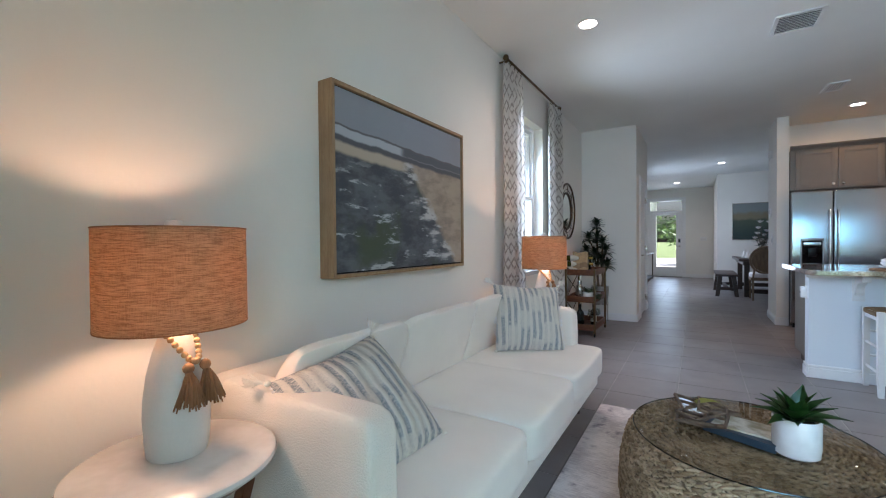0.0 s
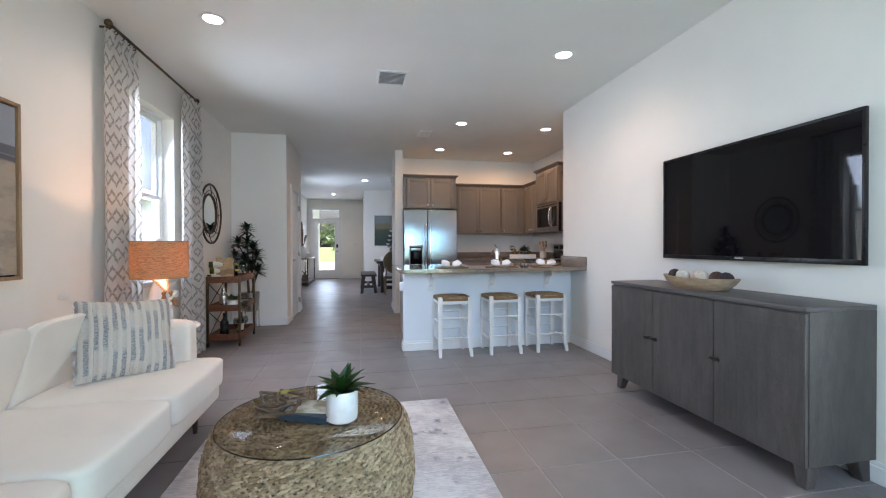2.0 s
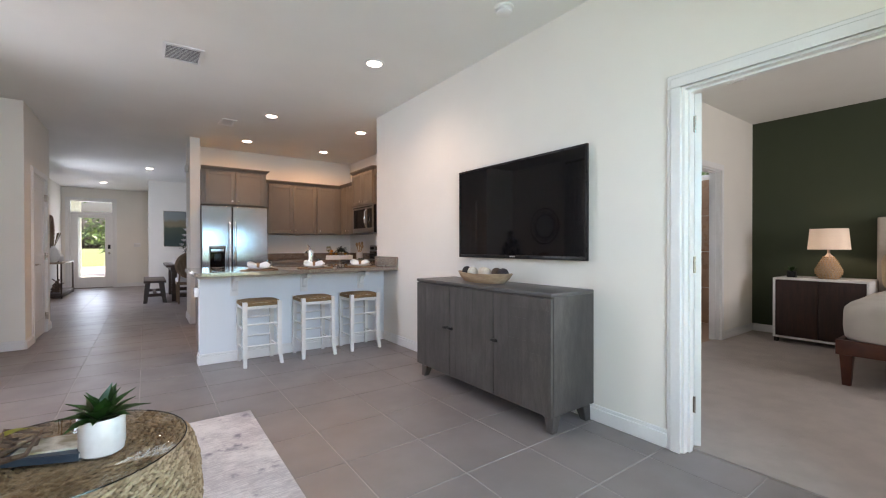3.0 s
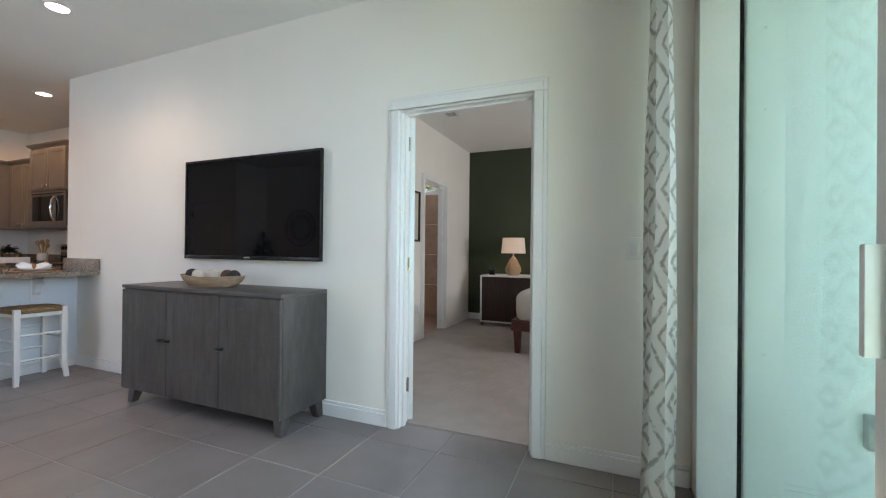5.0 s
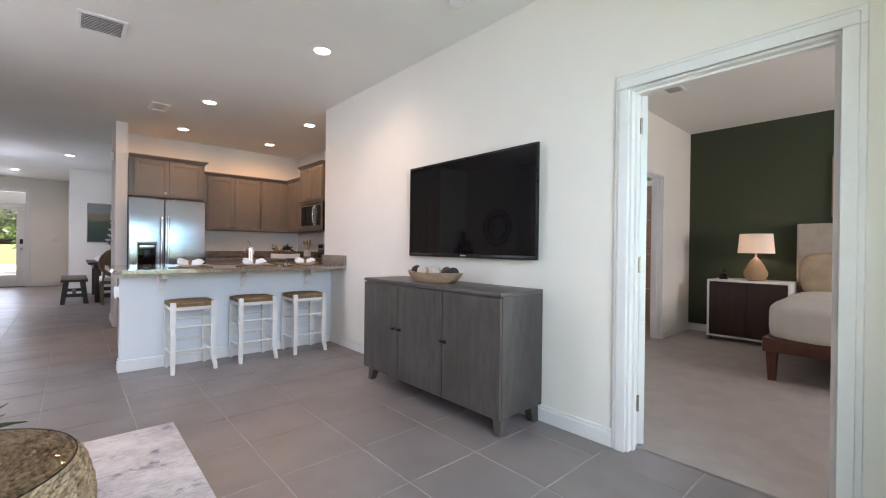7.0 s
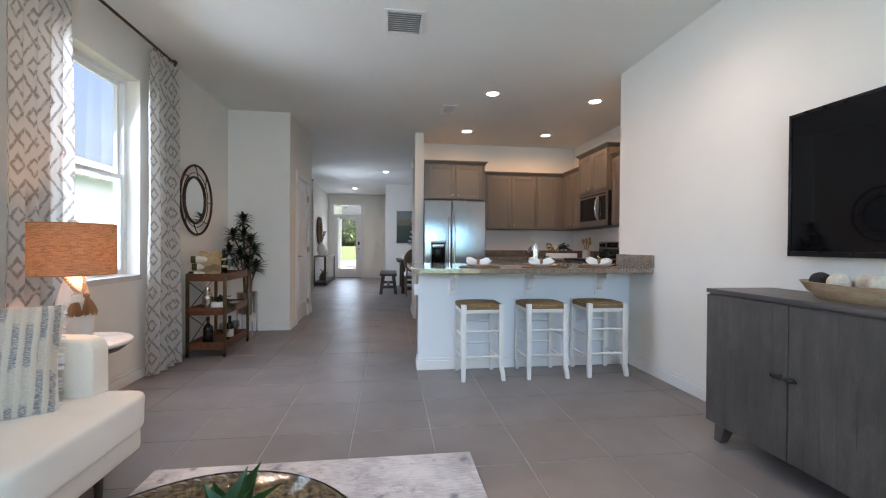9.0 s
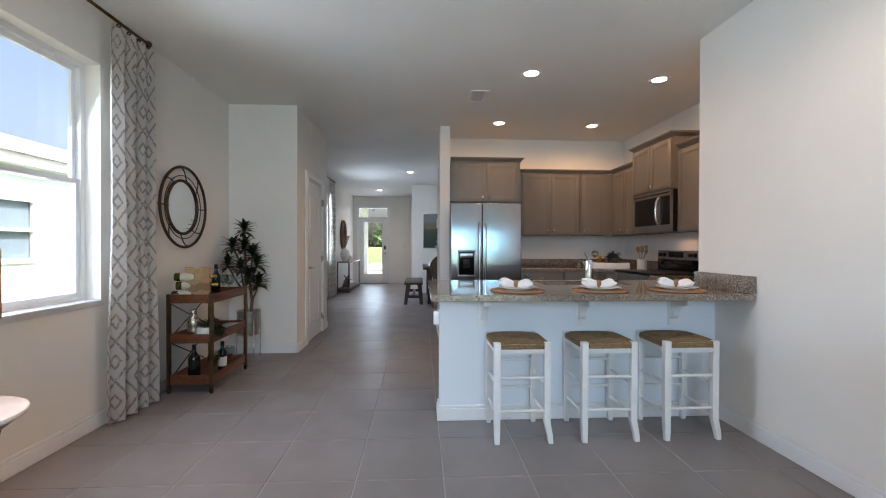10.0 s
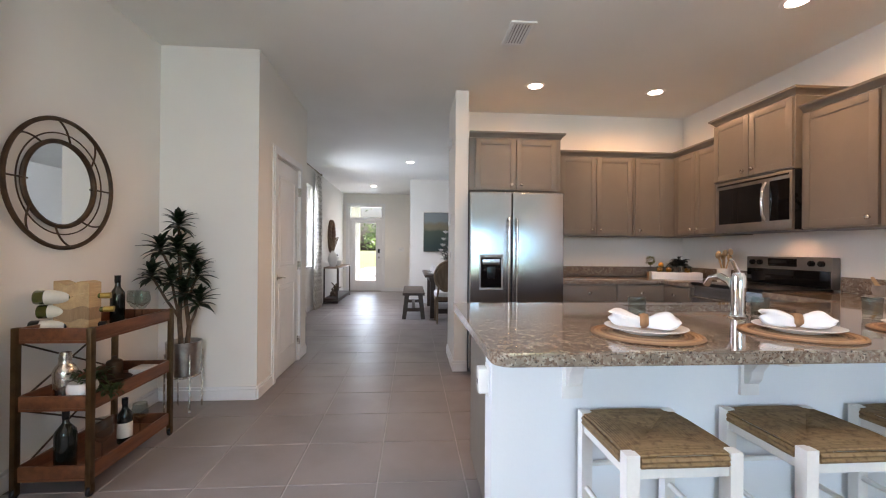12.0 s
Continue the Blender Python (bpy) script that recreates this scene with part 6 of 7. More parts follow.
part("plate", lathe([(0, 0), (0.10, 0), (0.135, 0.011), (0.13, 0.013), (0.09, 0.0045), (0, 0.0045)], 36, None, None, 0.75, 1.0), GLAZE, ps)


# ---- bar cart corner ----
def bar_cart():
    t = thing("bar_cart", -1.678, 6.93, 0, "three-tier wooden bar cart with bronze posts and casters", "bar cart")
    a, b = 0.170, 0.328
    for z in (0.075, 0.41, 0.735):
        h = 0.072
        tray = part("tray", slabs([(-a, a, -b, b, z, z + 0.012)]), REDWOOD, t, "reddish wooden tray", False)
        part("tray_rim", slabs([(-a, a, -b, -b + 0.014, z + 0.012, z + h), (-a, a, b - 0.014, b, z + 0.012, z + h), (-a, -a + 0.014, -b + 0.014, b - 0.014, z + 0.012, z + h), (a - 0.014, a, -b + 0.014, b - 0.014, z + 0.012, z + h)], 0.003), REDWOOD, tray)
    for sx in (-1, 1):
        for sy in (-1, 1):
            part("post", box(sx * a * 0.99 - 0.012, sx * a * 0.99 + 0.012, sy * (b - 0.03) - 0.016 + sy * 0.03, sy * (b - 0.03) + 0.016 + sy * 0.03, 0.06, 0.81, bevel=0.003), BRONZE, t, "square bronze post")
            x, y = sx * a * 0.99, sy * b
            c = part("caster", slabs([(x - 0.014, x - 0.009, y - 0.013, y + 0.013, 0.018, 0.06), (x + 0.009, x + 0.014, y - 0.013, y + 0.013, 0.018, 0.06), (x - 0.014, x + 0.014, y - 0.013, y + 0.013, 0.05, 0.062)], 0.002), BRONZE, t, "brass caster fork")
            part("wheel", lathe([(0, -0.008), (0.02, -0.008), (0.023, -0.004), (0.023, 0.004), (0.02, 0.008), (0, 0.008)], 20, None, Matrix.Translation((x, y, 0.0232)) @ Matrix.Rotation(radians(90), 4, "Y")), BLACK, c, "black rubber wheel")
    for z0, z1 in ((0.10, 0.42), (0.44, 0.74)):
        part("brace", tube([(-a, -b, z0), (-a, b, z1)], 0.005, 8), IRON, t)
        part("brace", tube([(-a, b, z0), (-a, -b, z1)], 0.005, 8), IRON, t)


bar_cart()


def bottle(name, m, mat, label, h=0.30, r=0.037, cap=None, sticker=None):
    t = thing(name, 0, 0, 0, label, "bottle", group="bottles on the cart")
    t.matrix_basis = m
    part("glass", lathe([(0, 0.004), (r - 0.004, 0), (r, 0.006), (r, h * 0.58), (r * 0.92, h * 0.66), (r * 0.45, h * 0.76), (0.014, h * 0.80), (0.0135, h * 0.985), (0.015, h), (0, h)], 26), mat, t)
    part("capsule", lathe([(0.0142, h * 0.86), (0.0150, h * 0.86), (0.0158, h + 0.0015), (0, h + 0.002)], 18), cap or BLACK, t, "foil capsule")
    if sticker:
        part("sticker", lathe([(r + 0.0004, h * 0.14), (r + 0.0008, h * 0.15), (r + 0.0008, h * 0.46), (r + 0.0004, h * 0.47)], 26), sticker, t, "plain paper sticker")
    return t


PAPER = plain("cream_sticker", (0.66, 0.62, 0.52), (0.58, 0.54, 0.45), 20, 0.7)
GOLD = plain("gold_foil", (0.42, 0.30, 0.08), (0.36, 0.25, 0.06), 20, 0.35, metal=0.7)
T3 = 0.747
rk = thing("wine_rack", -1.715, 6.79, T3, "wavy blond wooden wine rack block on the cart", "wine rack")
for k in range(4):
    bm = bmesh.new()
    rows = []
    lift = [0.064 * k + (0.0 if k == 0 else 0.009), 0.064 * (k + 1) + 0.008]
    xs = [-0.086 + 0.172 * i / 20 for i in range(21)]
    wave = [0.010 * math.cos((x + 0.086) / 0.172 * 2.5 * math.pi) for x in xs]
    for y in (-0.042, 0.042):
        top = [bm.verts.new((x, y, lift[1] + w)) for x, w in zip(xs, wave)]
        low = [bm.verts.new((x, y, lift[0] + (w if k else 0))) for x, w in zip(xs, wave)]
        rows.append(top + low[::-1])
    bm.faces.new(rows[0])
    bm.faces.new(rows[1][::-1])
    for i in range(42):
        j = (i + 1) % 42
        bm.faces.new((rows[0][i], rows[1][i], rows[1][j], rows[0][j]))
    bmesh.ops.recalc_face_normals(bm, faces=bm.faces)
    part("slice", bm, OAK if k == 1 else BLOND, rk, "", False)
for k, (z, mat, x, y) in enumerate(((0.040, BOTTLE, -0.180, -0.062), (0.118, BOTTLE2, -0.155, -0.045), (0.192, BOTTLE2, -0.160, -0.060))):
    bottle("wine_bottle", pose(-1.715 + x, 6.79 + y, T3 + z, 0, 90, 20), mat, "wine bottle lying in the wooden rack", 0.31, 0.036, GOLD if k else BLACK, PAPER)
bottle("wine_bottle", pose(-1.68, 7.03, T3), BOTTLE, "dark standing wine bottle", 0.285, 0.036, BLACK)
bottle("liquor_bottle", pose(-1.705, 6.71, 0.088), BOTTLE, "dark bottle with a small sticker on the lowest shelf", 0.285, 0.046, BLACK, None)
bottle("liquor_bottle", pose(-1.60, 6.98, 0.088), BOTTLE, "dark bottle with a white sticker on the lowest shelf", 0.25, 0.036, BLACK, PAPER)


def wine_glass(x, y, z, s=1.0, label="clear stemmed wine glass"):
    t = thing("wine_glass", x, y, z, label, "wine glass", group="wine glasses")
    p = part("glass", lathe([(0, 0), (0.036 * s, 0.001), (0.034 * s, 0.004), (0.006, 0.012), (0.004, 0.03), (0.004, 0.075 * s), (0.02 * s, 0.088 * s), (0.042 * s, 0.12 * s), (0.044 * s, 0.145 * s), (0.036 * s, 0.185 * s), (0.034 * s, 0.185 * s), (0.041 * s, 0.145 * s), (0.039 * s, 0.121 * s), (0, 0.094 * s)], 26), TUMBLER, t)
    p.visible_shadow = False


wine_glass(-1.60, 7.12, T3)
wine_glass(-1.68, 7.18, T3)
wine_glass(-1.58, 6.78, 0.088, 1.15)
wine_glass(-1.58, 7.08, 0.088)
sh = thing("cocktail_shaker", -1.71, 6.71, 0.423, "polished steel cocktail shaker", "shaker")
part("body", lathe([(0, 0), (0.043, 0), (0.050, 0.13), (0.051, 0.15), (0.040, 0.175), (0.027, 0.19), (0.026, 0.21), (0, 0.21)], 28), NICKEL, sh)
part("cap", lathe([(0, 0.205), (0.026, 0.205), (0.027, 0.215), (0.024, 0.245), (0, 0.25)], 20), NICKEL, sh)
bw = thing("bowl_plant", -1.60, 6.675, 0.423, "white bowl with trailing green plant", "potted plant")
part("bowl", lathe([(0, 0), (0.045, 0), (0.060, 0.04), (0.064, 0.085), (0.056, 0.105), (0, 0.098)], 26), CERAMIC, bw)
bm = bmesh.new()
rng = random.Random(8)
for k in range(200):
    a = rng.uniform(0, 6.28)
    r = rng.uniform(0.0, 0.065)
    blade(bm, ((0.02 if k % 2 else 0.10) + r * math.cos(a), 0.035 + r * math.sin(a), (0.098 if k % 2 else 0.03) + rng.uniform(0, 0.055)), a, rng.uniform(-0.5, 1.0), rng.uniform(0.02, 0.045), 0.007, 1.2)
bmesh.ops.solidify(bm, geom=bm.faces[:], thickness=0.001)
part("foliage", bm, plain("fern_green", (0.06, 0.12, 0.04), (0.04, 0.08, 0.03)), bw, "", kind="stuff")
bp = thing("serving_board", -1.66, 6.98, 0.423, "small round wooden bowl on the middle shelf", "bowl")
part("bowl", lathe([(0, 0), (0.06, 0), (0.085, 0.035), (0.08, 0.037), (0.055, 0.012), (0, 0.012)], 28), DARKWOOD, bp)
bp = thing("cheese_box", -1.60, 7.14, 0.423, "small white marble box", "box")
part("body", box(-0.05, 0.05, -0.06, 0.06, 0, 0.05, bevel=0.006), MARBLE, bp)
bp = thing("tin", -1.74, 7.10, 0.423, "dark lidded tin on the middle shelf", "tin")
part("body", lathe([(0, 0), (0.04, 0), (0.042, 0.09), (0.036, 0.10), (0.012, 0.11), (0.012, 0.125), (0, 0.128)], 24), IRON, bp)


def dracaena():
    t = thing("dracaena_plant", -1.655, 7.69, 0, "dark green dracaena in a silver planter on metal legs", "potted plant")
    bm = lathe([(0, 0.245), (0.080, 0.245), (0.102, 0.268), (0.114, 0.40), (0.118, 0.51), (0.111, 0.51), (0.104, 0.47), (0, 0.47)], 36)
    part("planter", bm, plain("hammered_silver", (0.45, 0.43, 0.40), (0.36, 0.34, 0.31), 24, 0.30, 0.3, 60, metal=1.0), t, "hammered silver planter")
    part("soil", lathe([(0, 0.478), (0.104, 0.474)], 24), SOIL, t)
    part("stand_ring", tube([(0.110 * math.cos(a), 0.110 * math.sin(a), 0.262) for a in (2 * math.pi * i / 32 for i in range(32))], 0.006, 8, None, True), NICKEL, t)
    for k in range(4):
        a = math.pi / 4 + k * math.pi / 2
        part("stand_leg", tube([(0.124 * math.cos(a), 0.124 * math.sin(a), 0), (0.124 * math.cos(a), 0.124 * math.sin(a), 0.43)], 0.0065, 8), NICKEL, t)
    rng = random.Random(21)
    # two trunks that fork: tip of each shoot and the trunk that it leaves
    trunks = [[(-0.02, 0.0, 0.46), (-0.035, 0.0, 0.68), (-0.03, 0.01, 0.92), (-0.04, 0.0, 1.15)], [(0.03, -0.02, 0.46), (0.045, -0.02, 0.62), (0.025, -0.03, 0.80), (0.03, -0.02, 0.96)]]
    for pts in trunks:
        part("trunk", tube(pts, [0.019, 0.016, 0.014, 0.012], 8), BARK, t)
    shoots = [((-0.045, 0.0, 1.37), 0, 3), ((-0.145, -0.05, 1.19), 0, 2), ((-0.03, -0.04, 1.19), 0, 3), ((-0.175, -0.10, 1.00), 0, 1), ((0.03, 0.03, 1.11), 1, 3), ((-0.06, -0.06, 0.96), 0, 1), ((0.075, 0.03, 1.00), 1, 2), ((0.02, -0.05, 0.87), 1, 1), ((0.10, 0.01, 0.80), 1, 1)]
    for tip, trunk, joint in shoots:
        tip, at = Vector(tip), Vector(trunks[trunk][joint])
        part("cane", tube([at, at.lerp(tip, 0.5) + Vector((0, 0, -0.015)), tip], [0.011, 0.009, 0.008], 8), BARK, t)
        bm = bmesh.new()
        for k in range(28):
            q = k / 28
            yaw = k * 2.4 + rng.uniform(-0.25, 0.25)
            reach = rng.uniform(0.115, 0.165)
            room = 1.0 if -1.655 + tip.x + reach * math.cos(yaw) > -1.94 else 0.6
            blade(bm, (tip.x, tip.y, tip.z - 0.035 + 0.07 * q), yaw, -0.25 + 1.45 * q + rng.uniform(-0.12, 0.12), reach * room, 0.021, 0.75, 0.25)
        bmesh.ops.solidify(bm, geom=bm.faces[:], thickness=0.0015)
        part("leaf_rosette", bm, LEAF, t)


dracaena()


def ring_mirror():
    t = thing("round_mirror", -1.945, 6.955, 1.545, "round mirror in an open double-ring dark metal frame", "mirror")
    R, r = 0.355, 0.235
    part("glass", lathe([(0, 0.012), (r - 0.008, 0.012), (r - 0.008, 0.002), (0, 0.002)], 56, None, Matrix.Rotation(radians(90), 4, "Y")), MIRROR, t, "mirror glass")
    part("inner_ring", tube([(0.015, r * math.cos(a), r * math.sin(a)) for a in (2 * math.pi * i / 64 for i in range(64))], 0.013, 8, None, True), IRON, t)
    part("outer_ring", tube([(0.03, R * math.cos(a), R * math.sin(a)) for a in (2 * math.pi * i / 72 for i in range(72))], 0.012, 8, None, True), IRON, t)
    part("middle_ring", tube([(0.022, (r + 0.045) * math.cos(a), (r + 0.045) * math.sin(a)) for a in (2 * math.pi * i / 64 for i in range(64))], 0.004, 6, None, True), IRON, t)
    for k in range(8):
        a = 2 * math.pi * k / 8
        if k % 4 == 0:
            pts = [(0.02, q * math.cos(a), q * math.sin(a)) for q in (r - 0.02, R + 0.018)]
        else:
            pts = []
            for i in range(9):
                u = i / 8
                q = r + (R - r) * math.sin(u * math.pi / 2)
                pts.append((0.02 + 0.01 * u, q * math.cos(a + (u - 0.5) * 0.42), q * math.sin(a + (u - 0.5) * 0.42)))
        part("spoke", tube(pts, 0.005, 8), IRON, t)


ring_mirror()


# ---- doors, hall and dining area ----
def panel_door(name, m, w, h, label, handle_y, lever=True):
    """A two-panel door leaf; local x through its thickness, y along, z up from its lower hinge corner."""
    t = tagged(new(name), label, "door", "", "structure")
    t.matrix_basis = m
    d = 0.035
    part("leaf", box(0, d, 0, w, 0.006, h, bevel=0.002), TRIM, t)
    for side in (0, 1):
        x0, x1 = ((d - 0.001, d + 0.007) if side else (-0.007, 0.001))
        for z0, z1 in ((0.20, 0.86), (1.02, h - 0.14)):
            a, b = 0.115, w - 0.115
            part("panel_moulding", slabs([(x0, x1, a, a + 0.02, z0, z1), (x0, x1, b - 0.02, b, z0, z1), (x0, x1, a + 0.02, b - 0.02, z0, z0 + 0.02), (x0, x1, a + 0.02, b - 0.02, z1 - 0.02, z1)], 0.003), TRIM, t)
            c = 0.003
            part("raised_panel", box(x0 + c * (1 - side), x1 - c * side, a + 0.05, b - 0.05, z0 + 0.05, z1 - 0.05, bevel=0.0025, seg=1), TRIM, t)
    for s, x in ((1, d), (-1, 0)):
        bm = lathe([(0, 0), (0.031, 0), (0.03, 0.008), (0.012, 0.011), (0.011, 0.045), (0, 0.047)], 22, None, Matrix.Translation((x, handle_y, 0.93)) @ Matrix.Rotation(radians(90 * s), 4, "Y"))
        way = 1 if handle_y < w / 2 else -1
        tube([(x + s * 0.042, handle_y, 0.93), (x + s * 0.045, handle_y + way * 0.05, 0.932), (x + s * 0.044, handle_y + way * 0.11, 0.926)], [0.010, 0.008, 0.006], 10, bm)
        part("lever", bm, NICKEL, t, "satin nickel lever handle")
    return t


def hinges(t, x, y, zs, mat=NICKEL):
    for z in zs:
        bm = tube([(x, y, z - 0.045), (x, y, z + 0.045)], 0.007, 8)
        box(x - 0.002, x + 0.03, y - 0.003, y + 0.001, z - 0.045, z + 0.045, bm=bm)
        part("hinge", bm, mat, t, "satin nickel hinge")


pd = panel_door("door_pantry", pose(-1.243, 8.296, 0), 0.738, 2.02, "white two-panel pantry door, closed", 0.065)
hinges(pd, 0.043, 0.742, (0.22, 1.02, 1.80))
# bedroom leaf swung right back
bd = panel_door("door_bedroom", pose(2.412, 2.462, 0.012, 0, 0, -55), 0.805, 1.99, "white two-panel bedroom door, swung open", 0.74)
for z in (0.25, 1.04, 1.83):
    bm = box(2.365, 2.415, 2.463, 2.4665, z - 0.045, z + 0.045, bevel=0.001)
    tube([(2.417, 2.462, z - 0.047), (2.417, 2.462, z + 0.047)], 0.007, 10, bm)
    part("hinge", bm, NICKEL, bpy.data.objects["jamb_bedroom"], "satin nickel hinge")

fd = tagged(new("door_front"), "white front door with tall glass and a transom above", "door", "", "structure")
fd.matrix_basis = pose(-1.32, 16.50, 0)
part("frame", slabs([(-0.48, -0.45, -0.03, 0.12, 0, 2.44), (0.45, 0.48, -0.03, 0.12, 0, 2.44), (-0.45, 0.45, -0.03, 0.12, 2.05, 2.115), (-0.45, 0.45, -0.03, 0.12, 2.41, 2.44)], 0.003), TRIM, fd)
lf = part("leaf", slabs([(-0.447, -0.29, 0, 0.045, 0.012, 2.047), (0.29, 0.447, 0, 0.045, 0.012, 2.047), (-0.29, 0.29, 0, 0.045, 0.012, 0.30), (-0.29, 0.29, 0, 0.045, 1.96, 2.047)], 0.002), TRIM, fd)
p = part("pane", box(-0.29, 0.29, 0.018, 0.026, 0.30, 1.96), GLASS, lf, "clear glass pane", False)
p.visible_shadow = False
part("glazing_bead", slabs([(-0.305, -0.285, -0.008, 0.001, 0.285, 1.975), (0.285, 0.305, -0.008, 0.001, 0.285, 1.975), (-0.285, 0.285, -0.008, 0.001, 0.285, 0.305), (-0.285, 0.285, -0.008, 0.001, 1.955, 1.975)], 0.002), TRIM, lf)
part("deadbolt", box(0.345, 0.405, -0.022, 0.0, 1.09, 1.21, bevel=0.006), BLACK, lf, "black keypad deadbolt")
part("knob", lathe([(0, 0), (0.032, 0), (0.03, 0.01), (0.012, 0.014), (0.012, 0.035), (0.026, 0.045), (0.027, 0.06), (0, 0.068)], 20, None, Matrix.Translation((0.375, 0, 0.97)) @ Matrix.Rotation(radians(90), 4, "X")), NICKEL, lf, "satin nickel knob")
p = part("transom_pane", box(-0.45, 0.45, 0.03, 0.038, 2.115, 2.41), GLASS, fd, "clear transom pane", False)
p.visible_shadow = False
part("threshold", box(-0.45, 0.45, -0.05, 0.12, 0.0005, 0.012, bevel=0.003), IRON, fd, "dark metal threshold")
casing("trim_front", "y", 16.46, -1, -1.80, -0.84, 2.44, "white casing round the front door", 0.07)
switch("light_switch", pose(-0.30, 16.459, 1.20, 0, 0, -90), 0.16, 0.115, "white triple switch plate beside the front door", 3)


def thermostat(y, z, w, h, name, label):
    t = thing(name, 0.44, y, z, label, name.replace("_", " "))
    part("case", box(-0.022, -0.0005, -w / 2, w / 2, -h / 2, h / 2, bevel=0.005), TRIM, t)
    part("face", box(-0.0235, -0.0215, -w / 2 + 0.012, w / 2 - 0.012, -h * 0.1, h / 2 - 0.015), plain("pale_lcd", (0.45, 0.47, 0.45)) if "pale_lcd" not in bpy.data.materials else bpy.data.materials["pale_lcd"], t, "", False)


thermostat(9.05, 1.53, 0.10, 0.13, "thermostat", "white wall thermostat on the kitchen end wall")
switch("light_switch", pose(0.4395, 8.92, 1.14, 0, 0, 180), 0.07, 0.115, "white light switch on the kitchen end wall", 1)
dv = thing("door_chime", 0.44, 9.0, 2.36, "small white chime box high on the end wall", "door chime")
part("case", box(-0.04, -0.0005, -0.07, 0.07, -0.05, 0.05, bevel=0.006), TRIM, dv)

curtain(-1.85, 12.88, 90, 0.46, 2.66, "pale lattice curtain beside the dining window", 5, 0.05, 11)
rod("curtain_rod", -1.86, 11.6, 13.12, 2.715, "thin bronze curtain rod above the dining window", -1.95)
curtain(-1.85, 11.72, 90, 0.34, 2.66, "pale lattice curtain at the dining window", 5, 0.05, 13)


def console():
    t = thing("console_table", -1.765, 14.65, 0, "wood and dark metal console table with a low shelf", "console table")
    a, b = 0.16, 0.90
    part("tabletop", box(-a, a, -b, b, 0.765, 0.80, bevel=0.004), wood("console_wood", (0.30, 0.22, 0.15), (0.19, 0.13, 0.085), (8, 1, 8)), t)
    part("shelf", box(-a, a, -b, b, 0.03, 0.11, bevel=0.004), DARKWOOD, t)
    for sx in (-1, 1):
        for sy in (-1, 1):
            part("leg", box(sx * (a - 0.016) - 0.015, sx * (a - 0.016) + 0.015, sy * (b - 0.016) - 0.015, sy * (b - 0.016) + 0.015, 0.0, 0.765, bevel=0.002), DARKWOOD, t)


console()
om = thing("oval_mirror", -1.946, 14.60, 1.50, "carved wooden-framed wall mirror above the console", "mirror")
part("frame", tube([(0.02, 0.26 * math.cos(a), 0.34 * math.sin(a)) for a in (2 * math.pi * i / 48 for i in range(48))], [0.05 + 0.016 * (i % 2) for i in range(48)], 8, None, True), wood("carved_brown", (0.16, 0.085, 0.045), (0.08, 0.04, 0.02), (5, 5, 5)), om)
part("glass", lathe([(0, 0.012), (0.235, 0.012), (0.235, 0.002), (0, 0.002)], 40, None, Matrix.Rotation(radians(90), 4, "Y"), 1.32, 1.0), MIRROR, om)
va = thing("vase", -1.78, 14.05, 0.80, "white ceramic vase with pampas stems on the console", "vase")
part("vase", lathe([(0, 0), (0.055, 0), (0.10, 0.10), (0.11, 0.19), (0.08, 0.28), (0.04, 0.33), (0.045, 0.36), (0.036, 0.36), (0.03, 0.32), (0, 0.30)], 28), CERAMIC, va)
rng = random.Random(2)
for k in range(7):
    a = k * 0.9
    tip = (0.12 * math.cos(a), 0.12 * math.sin(a), 0.62 + 0.05 * rng.random())
    bm = tube([(0, 0, 0.31), (tip[0] * 0.5, tip[1] * 0.5, 0.48), tip], [0.003, 0.006, 0.012], 6)
    part("stem", bm, plain("dry_grass", (0.20, 0.15, 0.07), (0.12, 0.09, 0.045)) if "dry_grass" not in bpy.data.materials else bpy.data.materials["dry_grass"], va)
jr = thing("ginger_jar", -1.75, 14.42, 0.80, "round pale jar with dark handles on the console", "jar")
part("jar", lathe([(0, 0), (0.06, 0), (0.10, 0.07), (0.10, 0.13), (0.05, 0.19), (0.05, 0.21), (0, 0.21)], 28), CERAMIC, jr)
part("handle", tube([(0, -0.06, 0.17), (0, -0.10, 0.23), (0, -0.03, 0.27), (0, 0.05, 0.24)], 0.012, 8), IRON, jr)
ds = thing("candle_holder", -1.76, 14.25, 0.80, "dark candle holder on the console", "candle holder")
part("body", lathe([(0, 0), (0.045, 0), (0.05, 0.01), (0.015, 0.03), (0.012, 0.15), (0.035, 0.17), (0.035, 0.18), (0, 0.18)], 20), IRON, ds)
ws = thing("wicker_sculpture", -1.76, 14.2, 0.11, "twisted brown driftwood ornament on the low shelf", "ornament")
rng = random.Random(9)
for k in range(6):
    pts = [(rng.uniform(-0.1, 0.1), rng.uniform(-0.2, 0.2), 0.025 + 0.3 * q * rng.uniform(0.5, 1)) for q in (0, 0.35, 0.7, 1)]
    part("branch", tube(pts, [0.025, 0.022, 0.018, 0.01], 8), bpy.data.materials["driftwood"], ws)


